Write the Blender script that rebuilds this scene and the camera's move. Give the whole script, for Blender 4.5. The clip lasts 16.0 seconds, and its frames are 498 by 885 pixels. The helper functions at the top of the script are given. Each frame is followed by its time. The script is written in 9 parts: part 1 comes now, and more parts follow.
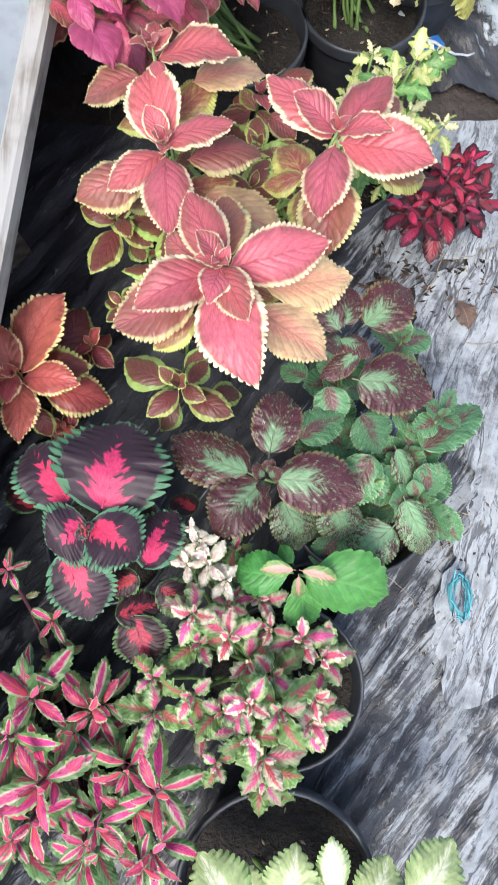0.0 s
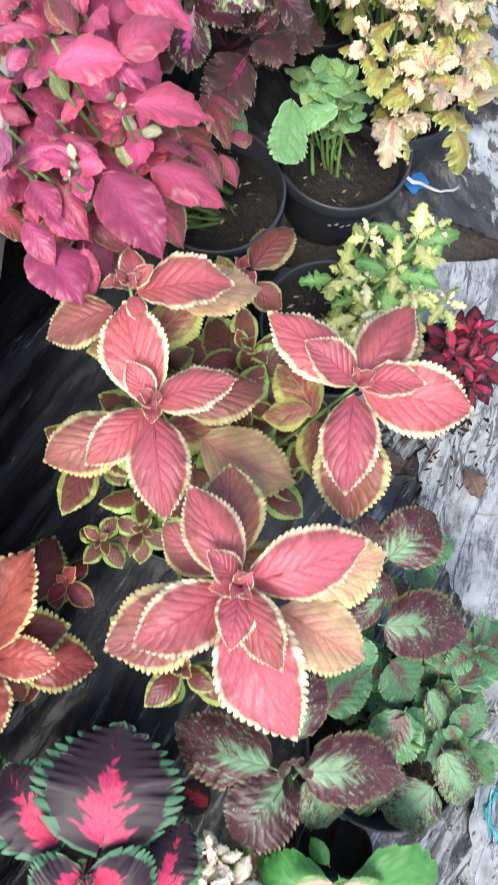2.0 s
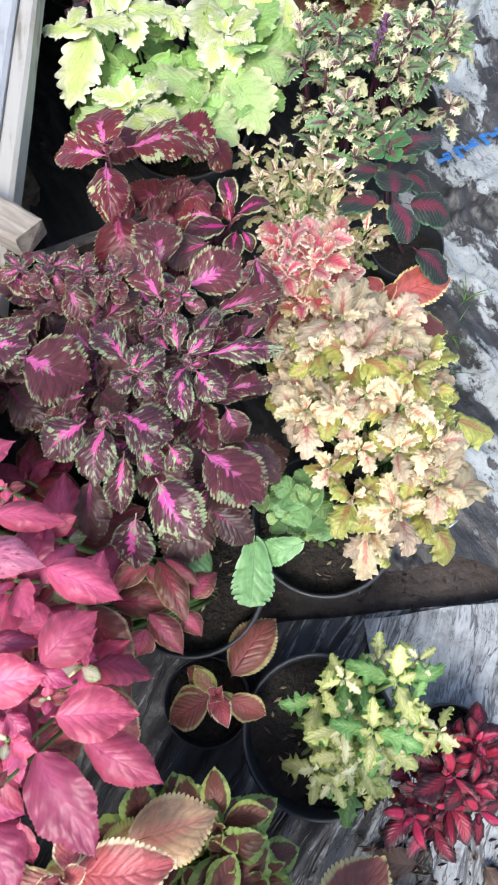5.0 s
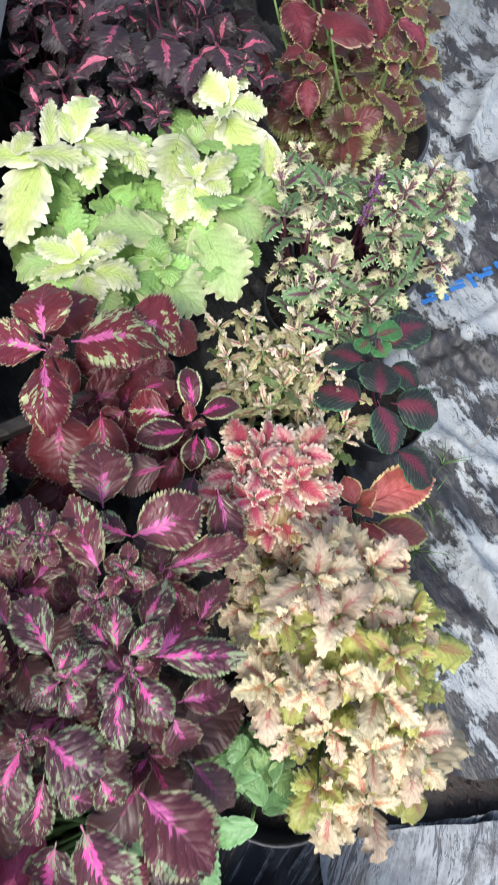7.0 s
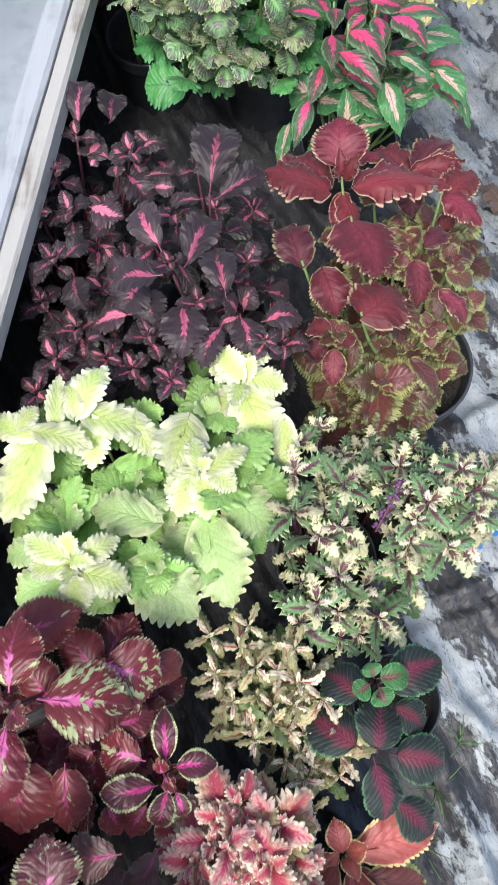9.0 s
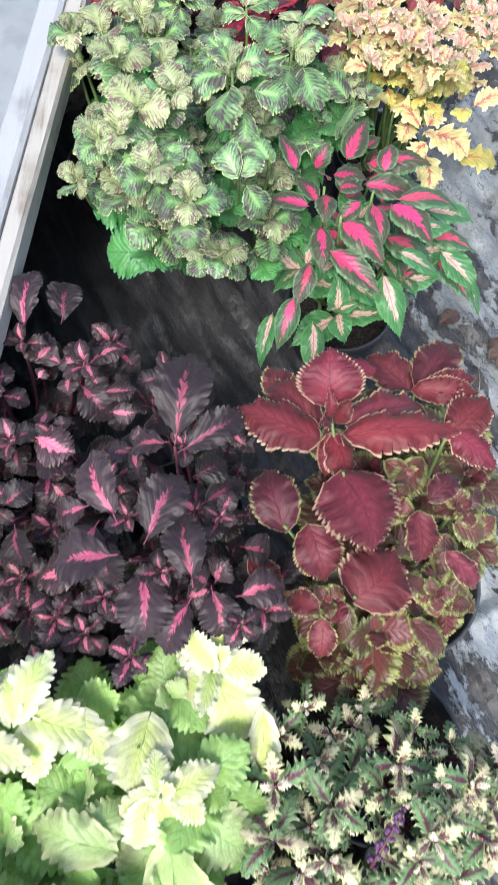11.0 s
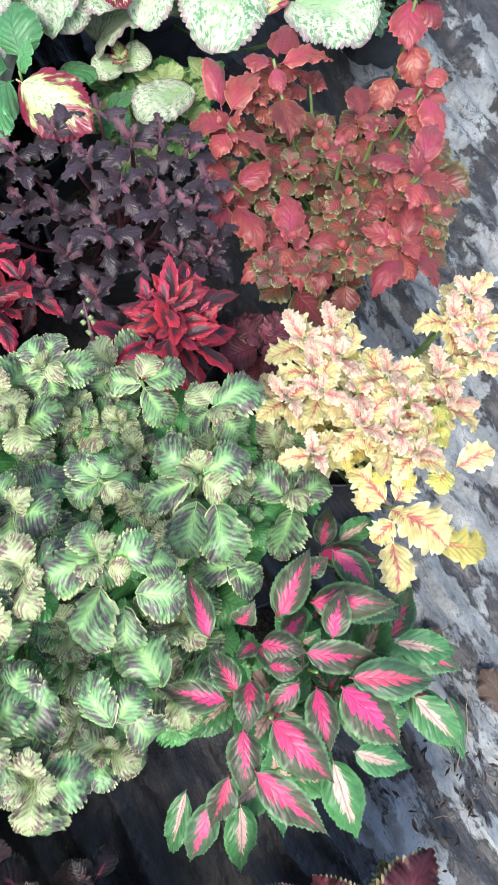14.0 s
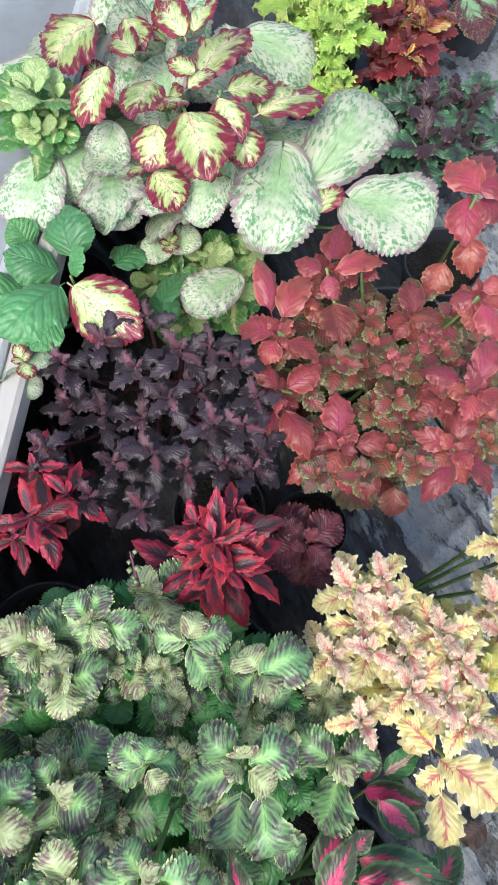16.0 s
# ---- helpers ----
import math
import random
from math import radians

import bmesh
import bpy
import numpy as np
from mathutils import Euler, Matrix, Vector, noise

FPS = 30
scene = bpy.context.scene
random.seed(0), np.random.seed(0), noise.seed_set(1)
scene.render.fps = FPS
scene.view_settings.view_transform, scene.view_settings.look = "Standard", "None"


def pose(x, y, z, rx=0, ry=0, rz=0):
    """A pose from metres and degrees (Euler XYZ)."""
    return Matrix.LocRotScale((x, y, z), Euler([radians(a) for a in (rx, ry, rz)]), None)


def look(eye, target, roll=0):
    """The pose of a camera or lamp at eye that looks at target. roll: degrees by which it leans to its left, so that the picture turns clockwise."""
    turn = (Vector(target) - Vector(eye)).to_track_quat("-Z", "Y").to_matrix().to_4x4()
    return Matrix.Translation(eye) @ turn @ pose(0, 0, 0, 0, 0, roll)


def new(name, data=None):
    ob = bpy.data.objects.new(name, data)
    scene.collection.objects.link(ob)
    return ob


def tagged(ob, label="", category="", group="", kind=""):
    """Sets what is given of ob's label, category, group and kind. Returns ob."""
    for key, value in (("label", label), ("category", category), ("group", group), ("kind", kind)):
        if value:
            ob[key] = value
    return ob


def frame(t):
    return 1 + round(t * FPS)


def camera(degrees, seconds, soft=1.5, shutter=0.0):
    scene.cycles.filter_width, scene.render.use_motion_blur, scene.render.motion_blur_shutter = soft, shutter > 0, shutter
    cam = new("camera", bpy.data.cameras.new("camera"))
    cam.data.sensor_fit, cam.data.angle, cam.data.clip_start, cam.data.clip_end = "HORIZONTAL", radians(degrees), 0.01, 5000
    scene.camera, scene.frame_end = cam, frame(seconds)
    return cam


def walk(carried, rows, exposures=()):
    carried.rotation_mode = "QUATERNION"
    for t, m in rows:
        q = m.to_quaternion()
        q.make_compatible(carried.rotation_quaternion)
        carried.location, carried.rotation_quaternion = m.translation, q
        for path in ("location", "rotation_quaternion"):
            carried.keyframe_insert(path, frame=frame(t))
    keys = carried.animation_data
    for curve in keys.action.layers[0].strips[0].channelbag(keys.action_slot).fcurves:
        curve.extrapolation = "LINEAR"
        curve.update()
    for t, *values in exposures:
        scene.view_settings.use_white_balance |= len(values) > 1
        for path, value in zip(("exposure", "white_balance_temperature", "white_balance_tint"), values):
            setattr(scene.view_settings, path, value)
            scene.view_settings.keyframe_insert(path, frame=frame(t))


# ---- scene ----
cam = camera(41.9, 16.0, shutter=0.3)
METRES, EYE, TILT, LEAN, TURN = 2.2, 0.852, -79.0, 0.0, 0.0
ROWS = [
    (0.0, 0.0, 0.0, 0.0, 0.0, 0.0, -0.0),
    (0.5, 0.0037, -0.0002, 0.0226, 1.46, 0.18, 0.03),
    (1.0, -0.0045, 0.0182, 0.0474, 0.63, -0.33, 1.54),
    (1.5, -0.0175, 0.0387, 0.0777, -1.3, -1.31, 3.26),
    (2.0, -0.0196, 0.0445, 0.1054, -4.34, 0.63, 3.58),
    (2.5, -0.0187, 0.0467, 0.1366, -2.35, 2.05, 2.55),
    (3.0, -0.0013, 0.0522, 0.1841, 1.32, 0.39, -0.13),
    (3.5, 0.0131, 0.0509, 0.2236, 3.21, 0.77, 0.79),
    (4.0, 0.0213, 0.049, 0.242, 3.89, 2.31, 2.46),
    (4.5, 0.0316, 0.0456, 0.2579, 4.3, 4.75, 4.56),
    (5.0, 0.0389, 0.0472, 0.2752, 1.49, 6.47, 6.49),
    (7.5, 0.0503, 0.0887, 0.4226, -3.01, 4.6, 1.8),
    (8.0, 0.0641, 0.0907, 0.4644, -1.97, 3.98, -1.14),
    (8.5, 0.072, 0.0886, 0.4933, 1.63, 4.68, -2.44),
    (9.0, 0.0752, 0.0877, 0.5142, 1.29, 7.19, -1.15),
    (11.5, 0.0801, 0.1365, 0.6872, 0.23, 5.82, -1.19),
    (12.0, 0.0881, 0.1509, 0.734, 2.33, 2.81, -4.13),
    (12.5, 0.1013, 0.1554, 0.7599, 4.88, 2.92, -2.13),
    (13.0, 0.1082, 0.1585, 0.7857, 3.23, 5.34, 1.18),
    (13.5, 0.1101, 0.1753, 0.8174, -0.26, 6.03, 0.42),
    (14.0, 0.1066, 0.185, 0.8438, -0.35, 4.82, -0.21),
    (14.5, 0.0995, 0.185, 0.8718, -1.84, 3.73, -1.96),
    (15.0, 0.0958, 0.1814, 0.8929, -1.16, 4.68, -0.93),
    (15.5, 0.0944, 0.178, 0.908, -0.23, 6.89, -0.69),
    (16.0, 0.0989, 0.1824, 0.9317, 2.21, 5.36, -1.81),
]
walk(cam, [(t, pose(0, 0, EYE, TILT, LEAN, TURN) @ pose(METRES * x, METRES * y, METRES * z, 90 + pitch, roll, yaw)) for t, x, y, z, yaw, pitch, roll in ROWS],
     exposures=[(0.0, 0.86, 6350, 10), (5.0, 0.82, 6350, 10), (7.5, 0.64, 6350, 10), (9.0, 0.76, 6350, 10), (12.0, 1.10, 6350, 10), (13.0, 1.22, 6350, 10), (14.0, 1.08, 6350, 10), (14.5, 1.0, 6350, 10), (16.0, 0.80, 6350, 10)])

# ---- world, sun, exposure ----
SUN_ELEV, SUN_ROT = 58.0, 200.0
world = bpy.data.worlds.new("sky")
scene.world = world
world.use_nodes = True
wn = world.node_tree.nodes
sky = wn.new("ShaderNodeTexSky")
sky.sky_type = 'NISHITA'
sky.sun_disc = False
sky.sun_elevation, sky.sun_rotation = radians(SUN_ELEV), radians(SUN_ROT)
sky.air_density, sky.dust_density = 1.0, 3.0
wn["Background"].inputs[1].default_value = 0.15
world.node_tree.links.new(sky.outputs[0], wn["Background"].inputs[0])
sun_data = bpy.data.lights.new("sun", 'SUN')
sun_data.energy, sun_data.angle, sun_data.color = 1.9, radians(25), (1.0, 0.96, 0.9)
sun = new("sun", sun_data)
_r, _e = radians(SUN_ROT), radians(SUN_ELEV)
sun.matrix_world = look((0, 0, 0), (-math.sin(_r) * math.cos(_e), -math.cos(_r) * math.cos(_e), -math.sin(_e)))


# ---- materials ----
class Graph:
    """A node material with short calls for the nodes used here."""

    def __init__(self, name):
        self.mat = bpy.data.materials.new(name)
        self.mat.use_nodes = True
        self.t = self.mat.node_tree
        self.bsdf = self.t.nodes["Principled BSDF"]
        self.out = self.t.nodes["Material Output"]

    def put(self, socket, v):
        if isinstance(v, bpy.types.NodeSocket):
            self.t.links.new(v, socket)
        elif isinstance(v, (tuple, list)) and len(v) == 3 and socket.type == 'RGBA':
            socket.default_value = (*v, 1)
        else:
            socket.default_value = v

    def math(self, op, a, b=0.0, c=0.0, clamp=False):
        n = self.t.nodes.new("ShaderNodeMath")
        n.operation, n.use_clamp = op, clamp
        for i, v in enumerate((a, b, c)):
            self.put(n.inputs[i], v)
        return n.outputs[0]

    def step(self, v, lo, hi):
        n = self.t.nodes.new("ShaderNodeMapRange")
        n.interpolation_type = 'SMOOTHSTEP'
        self.put(n.inputs[0], v)
        self.put(n.inputs[1], lo)
        self.put(n.inputs[2], hi)
        return n.outputs[0]

    def mix(self, f, a, b, blend='MIX'):
        n = self.t.nodes.new("ShaderNodeMix")
        n.data_type, n.blend_type = 'RGBA', blend
        self.put(n.inputs[0], f)
        self.put(n.inputs[6], a)
        self.put(n.inputs[7], b)
        return n.outputs[2]

    def vec(self, x, y, z=0.0):
        n = self.t.nodes.new("ShaderNodeCombineXYZ")
        for i, v in enumerate((x, y, z)):
            self.put(n.inputs[i], v)
        return n.outputs[0]

    def noise(self, v, scale, detail=3.0, rough=0.55, distort=0.0):
        n = self.t.nodes.new("ShaderNodeTexNoise")
        self.put(n.inputs["Vector"], v)
        n.inputs["Scale"].default_value, n.inputs["Detail"].default_value = scale, detail
        n.inputs["Roughness"].default_value, n.inputs["Distortion"].default_value = rough, distort
        return n.outputs[0]

    def object_coords(self):
        return self.t.nodes.new("ShaderNodeTexCoord").outputs["Object"]

    def split(self, v):
        n = self.t.nodes.new("ShaderNodeSeparateXYZ")
        self.put(n.inputs[0], v)
        return n.outputs

    def random(self):
        return self.t.nodes.new("ShaderNodeObjectInfo").outputs["Random"]

    def bump(self, h, strength, distance):
        n = self.t.nodes.new("ShaderNodeBump")
        n.inputs["Strength"].default_value, n.inputs["Distance"].default_value = strength, distance
        self.put(n.inputs["Height"], h)
        self.put(self.bsdf.inputs["Normal"], n.outputs[0])
        return n.outputs[0]


def leaf_material(name, mid, center=None, margin=None, vein=None, mottle=None, c=(0.35, 0.12), c_end=0.95, c_taper=0.35, jag=0.25,
                  m=(0.14, 0.04), m_jag=0.1, nv=7, vein_amt=0.35, vein_w=0.25, mot=(0.62, 0.06), mot_scale=4.0, relief=0.5, vary=0.22, hue=0.02,
                  rough=0.41, thin=0.22, vein_out=False, mot_edge=None, tip=3.0, vein_top=False):
    """A coleus leaf: a centre patch that runs out along the side veins, a body, a rim, veins, flecks. UV: u along the leaf, v across."""
    g = Graph(name)
    u, v, _ = g.split(g.t.nodes.new("ShaderNodeUVMap").outputs[0])
    rnd = g.random()
    w = g.math('MULTIPLY_ADD', v, 2.0, -1.0)
    a = g.math('ABSOLUTE', w)
    s = g.math('MULTIPLY_ADD', a, -0.32, u)
    seed = g.math('MULTIPLY', rnd, 57.0)
    s = g.math('ADD', s, g.math('MULTIPLY', g.math('SUBTRACT', g.noise(g.vec(u, w, seed), 2.6, 2.0), 0.5), 0.09))
    n1 = g.noise(g.vec(g.math('MULTIPLY', s, nv * 1.3), g.math('MULTIPLY', w, 1.6), seed), 1.6, 3.0)
    n2 = g.noise(g.vec(g.math('MULTIPLY', u, 1.6), w, seed), mot_scale, 4.0, 0.65)
    n3 = g.noise(g.vec(u, w, seed), 22.0, 2.0)
    fold = g.math('PINGPONG', g.math('MULTIPLY', s, nv), 0.5)
    veins = g.step(fold, vein_w * 0.5, 0.0)
    veins = g.math('MULTIPLY', veins, g.math('MULTIPLY_ADD', g.step(n2, 0.35, 0.62), 0.75, 0.25))
    rib = g.step(a, 0.07, 0.02)
    veins = g.math('MULTIPLY', veins, g.step(a, 0.06, 0.30)) if vein_out else g.math('MAXIMUM', g.math('MULTIPLY', veins, g.step(a, 1.0, 0.55)), rib)
    col = g.mix(g.step(n2, 0.3, 0.75), [x * 0.78 for x in mid], [min(1, x * 1.18) for x in mid])
    wob = g.math('MULTIPLY', g.math('SUBTRACT', n1, 0.5), 2.0 * jag)
    if center:
        edge = g.math('ADD', g.math('MULTIPLY_ADD', u, -c_taper, c[0] + c_taper * 0.3), g.math('MULTIPLY', g.math('SUBTRACT', rnd, 0.5), c[0] * 0.6))
        d = g.math('SUBTRACT', g.math('ADD', a, wob), edge)
        cm = g.math('MULTIPLY', g.step(d, c[1], -c[1]), g.step(g.math('ADD', u, wob), c_end + 0.12, c_end - 0.12))
        col = g.mix(cm, col, g.mix(g.step(n3, 0.35, 0.7), center, [min(1, x * 1.25 + 0.02) for x in center]))
    if mottle:
        mm = g.math('MULTIPLY', g.step(g.math('ADD', g.math('MULTIPLY', n2, 0.6), g.math('MULTIPLY', n1, 0.4)), mot[0] - mot[1], mot[0] + mot[1]), 0.9)
        if mot_edge:
            mm = g.math('MULTIPLY', mm, g.step(g.math('MAXIMUM', a, g.math('MULTIPLY_ADD', u, 1.3, -0.4)), mot_edge[0], mot_edge[1]))
        col = g.mix(mm, col, mottle)
    if vein and not vein_top:
        col = g.mix(g.math('MULTIPLY', veins, vein_amt), col, vein)
    if margin:
        e = g.math('MAXIMUM', a, g.math('MULTIPLY_ADD', u, tip, 1.0 - tip))
        e = g.math('ADD', e, g.math('MULTIPLY', g.math('SUBTRACT', n1, 0.5), 2 * m_jag))
        col = g.mix(g.step(e, 1 - m[0] - m[1], 1 - m[0] + m[1]), col, g.mix(n3, [x * 0.8 for x in margin], [min(1, x * 1.15) for x in margin]))
    if vein and vein_top:
        col = g.mix(g.math('MULTIPLY', veins, vein_amt), col, vein)
    h = g.t.nodes.new("ShaderNodeHueSaturation")
    g.put(h.inputs["Hue"], g.math('MULTIPLY_ADD', g.math('FRACT', g.math('MULTIPLY', rnd, 7.3)), hue * 0.8, 0.5 - hue * 0.4))
    g.put(h.inputs["Value"], g.math('MULTIPLY_ADD', rnd, vary * 2, 1.0 - vary))
    h.inputs["Saturation"].default_value = 0.98
    g.put(h.inputs["Color"], col)
    col = h.outputs[0]
    g.put(g.bsdf.inputs["Base Color"], col)
    g.bsdf.inputs["Roughness"].default_value = rough
    g.bsdf.inputs["Specular IOR Level"].default_value = 0.5
    g.bsdf.inputs["Sheen Weight"].default_value = 0.12
    puff = g.math('ADD', g.math('MULTIPLY', g.step(fold, 0.0, 0.35), 0.8), g.math('MULTIPLY', n3, 0.35))
    puff = g.math('SUBTRACT', puff, g.math('MULTIPLY', rib, 0.6))
    nrm = g.bump(puff, relief * 0.45, 0.0022)
    tr = g.t.nodes.new("ShaderNodeBsdfTranslucent")
    g.put(tr.inputs[0], col)
    g.put(tr.inputs[1], nrm)
    ms = g.t.nodes.new("ShaderNodeMixShader")
    ms.inputs[0].default_value = thin
    g.t.links.new(g.bsdf.outputs[0], ms.inputs[1])
    g.t.links.new(tr.outputs[0], ms.inputs[2])
    g.t.links.new(ms.outputs[0], g.out.inputs[0])
    return g.mat


def plain_material(name, col, rough=0.6, amount=0.3, scale=30.0, bump=0.3, dist=0.002, spec=0.5, second=None):
    """A surface with blotches at two scales, grain and slight relief."""
    g = Graph(name)
    p = g.object_coords()
    big, small = g.noise(p, scale * 0.25, 3.0), g.noise(p, scale * 3, 4.0)
    c = g.mix(g.step(big, 0.3, 0.7), [x * (1 - amount) for x in col], second or [min(1, x * (1 + amount)) for x in col])
    c = g.mix(g.math('MULTIPLY', g.step(small, 0.45, 0.7), amount), c, [x * 0.5 for x in col])
    g.put(g.bsdf.inputs["Base Color"], c)
    g.put(g.bsdf.inputs["Roughness"], g.math('MULTIPLY_ADD', small, 0.25, rough - 0.12))
    g.bsdf.inputs["Specular IOR Level"].default_value = spec
    g.bump(g.math('ADD', small, big), bump, dist)
    return g.mat


def film_material(name, dust_col, clean_col, bias, angle, x_from=None, streaks=0.8, bend=0.02, cell=14.0):
    """Thin black plastic sheet with dried pale dirt that lies in streaks; dirt thickens towards the path side when x_from is given."""
    g = Graph(name)
    p = g.object_coords()
    x, y, z = g.split(p)
    ca, sa = math.cos(radians(angle)), math.sin(radians(angle))
    along = g.math('ADD', g.math('MULTIPLY', x, ca), g.math('MULTIPLY', y, sa))
    across = g.math('ADD', g.math('MULTIPLY', x, -sa), g.math('MULTIPLY', y, ca))
    sway = g.math('MULTIPLY', g.math('SUBTRACT', g.noise(p, 5.0, 2.0), 0.5), bend)
    across = g.math('ADD', across, sway)
    streak = g.noise(g.vec(g.math('MULTIPLY', along, 0.07), across), 75.0, 6.0, 0.72, 0.0)
    line_a = g.noise(g.vec(g.math('MULTIPLY', along, 0.17), across, 3.0), cell, 5.0, 0.68, 0.2)
    line_b = g.noise(g.vec(g.math('MULTIPLY', along, 0.22), across, 9.0), cell * 2.3, 5.0, 0.68, 0.2)
    patch = g.noise(p, 11.0, 4.0, 0.6, 0.3)
    fine = g.noise(p, 320.0, 3.0)
    blob = g.noise(p, 34.0, 5.0, 0.66, 0.2)
    wide = g.math('MULTIPLY_ADD', g.step(blob, 0.35, 0.75), 0.045, 0.004)
    cracks = g.math('MAXIMUM', g.step(g.math('ABSOLUTE', g.math('SUBTRACT', line_a, 0.5)), wide, 0.001),
                    g.math('MULTIPLY', g.step(g.math('ABSOLUTE', g.math('SUBTRACT', line_b, 0.5)), g.math('MULTIPLY', wide, 0.7), 0.001), 0.75))
    f = g.math('ADD', g.math('ADD', g.math('MULTIPLY', streak, streaks), g.math('MULTIPLY', patch, 0.62)), g.math('MULTIPLY', blob, 0.40))
    f = g.math('ADD', f, g.math('MULTIPLY', fine, 0.10))
    if x_from is not None:
        f = g.math('ADD', f, g.math('MULTIPLY', g.step(x, x_from[0], x_from[1]), x_from[2]))
    f = g.math('MULTIPLY', g.step(f, bias - 0.05, bias + 0.09), 0.96)
    f = g.math('MULTIPLY', f, g.math('MULTIPLY_ADD', cracks, -0.85, 1.0))
    dust = g.mix(g.step(g.math('ADD', blob, streak), 0.75, 1.2), [d * 0.55 for d in dust_col], [d * 1.15 for d in dust_col])
    col = g.mix(f, g.mix(patch, [c * 0.6 for c in clean_col], [c * 1.5 for c in clean_col]), dust)
    g.put(g.bsdf.inputs["Base Color"], col)
    g.put(g.bsdf.inputs["Roughness"], g.math('MULTIPLY_ADD', f, 0.3, 0.38))
    g.bump(g.math('SUBTRACT', g.math('ADD', line_a, g.math('MULTIPLY', blob, 0.6)), g.math('MULTIPLY', cracks, 0.3)), 0.7, 0.006)
    return g.mat


def bare_film_material(name, pale, dark, x_from, bias, angle):
    """Greyish film, scuffed and smeared, with mud-dark patches that have ragged edges; darker and cleaner towards the
    bed board, where the colour also holds shade from the plants.
    """
    g = Graph(name)
    p = g.object_coords()
    x, y, z = g.split(p)
    ca, sa = math.cos(radians(angle)), math.sin(radians(angle))
    along = g.math('ADD', g.math('MULTIPLY', x, ca), g.math('MULTIPLY', y, sa))
    across = g.math('ADD', g.math('MULTIPLY', x, -sa), g.math('MULTIPLY', y, ca))
    cloud = g.noise(p, 12.0, 7.0, 0.66, 0.1)
    smear = g.noise(g.vec(g.math('MULTIPLY', along, 0.22), across), 60.0, 6.0, 0.72, 0.1)
    fine = g.noise(p, 190.0, 4.0, 0.7)
    mud = g.noise(g.vec(g.math('MULTIPLY', along, 0.5), across, 4.0), 13.0, 10.0, 0.70, 0.1)
    f = g.math('ADD', g.math('ADD', mud, g.math('MULTIPLY', smear, 0.16)), g.math('MULTIPLY', g.step(x, x_from[0], x_from[1]), x_from[2]))
    f = g.step(f, bias - 0.012, bias + 0.03)
    light = g.mix(g.step(g.math('ADD', cloud, g.math('MULTIPLY', smear, 0.7)), 0.6, 1.1), [c * 0.62 for c in pale], [c * 1.25 for c in pale])
    light = g.mix(g.math('MULTIPLY', g.step(fine, 0.52, 0.66), 0.5), light, [c * 0.3 for c in pale])
    gloom = g.mix(g.step(g.math('ADD', smear, g.math('MULTIPLY', fine, 0.3)), 0.5, 0.95), [c * 0.6 for c in dark], [c * 1.7 for c in dark])
    kink = g.noise(g.vec(g.math('MULTIPLY', along, 0.3), across, 7.0), 20.0, 5.0, 0.66, 0.1)
    crease = g.math('MULTIPLY', g.step(g.math('ABSOLUTE', g.math('SUBTRACT', kink, 0.5)), g.math('MULTIPLY_ADD', g.step(cloud, 0.4, 0.7), 0.02, 0.003), 0.0), 0.8)
    light = g.mix(crease, light, [c * 0.2 for c in pale])
    dry = g.math('MULTIPLY', g.step(g.math('ADD', y, g.math('MULTIPLY', cloud, 0.4)), 2.05, 1.75), 0.75)
    light = g.mix(dry, light, g.mix(g.math('MAXIMUM', crease, g.step(fine, 0.58, 0.72)), [c * 1.75 for c in pale], [c * 0.4 for c in pale]))
    g.put(g.bsdf.inputs["Base Color"], g.mix(f, gloom, light))
    g.put(g.bsdf.inputs["Roughness"], g.math('MULTIPLY_ADD', fine, 0.25, 0.33))
    g.bump(g.math('ADD', g.math('MULTIPLY', cloud, 1.2), g.math('ADD', g.math('MULTIPLY', f, 0.3), g.math('MULTIPLY', kink, 1.2))), 0.8, 0.007)
    return g.mat


def wood_material(name, light, dark, paint=None, turn=0.0):
    """Weathered sawn timber: grain along one axis, stains, worn paint."""
    g = Graph(name)
    p = g.object_coords()
    x, y, z = g.split(p)
    ca, sa = math.cos(radians(turn)), math.sin(radians(turn))
    over = g.math('ADD', g.math('MULTIPLY', x, ca), g.math('MULTIPLY', y, sa))
    down = g.math('ADD', g.math('MULTIPLY', x, -sa), g.math('MULTIPLY', y, ca))
    grain = g.noise(g.vec(g.math('MULTIPLY', over, 60.0), g.math('MULTIPLY', down, 4.0), g.math('MULTIPLY', z, 60.0)), 1.6, 5.0, 0.65, 0.3)
    stain = g.noise(p, 9.0, 4.0, 0.6)
    col = g.mix(g.step(grain, 0.35, 0.68), light, dark)
    col = g.mix(g.math('MULTIPLY', g.step(stain, 0.52, 0.75), 0.6), col, [d * 0.7 for d in dark])
    if paint:
        col = g.mix(g.math('MULTIPLY', g.step(g.math('ADD', stain, g.math('MULTIPLY', grain, 0.4)), 0.86, 0.66), 0.9), col, paint)
    g.put(g.bsdf.inputs["Base Color"], col)
    g.bsdf.inputs["Roughness"].default_value = 0.75
    g.bump(grain, 0.5, 0.002)
    return g.mat


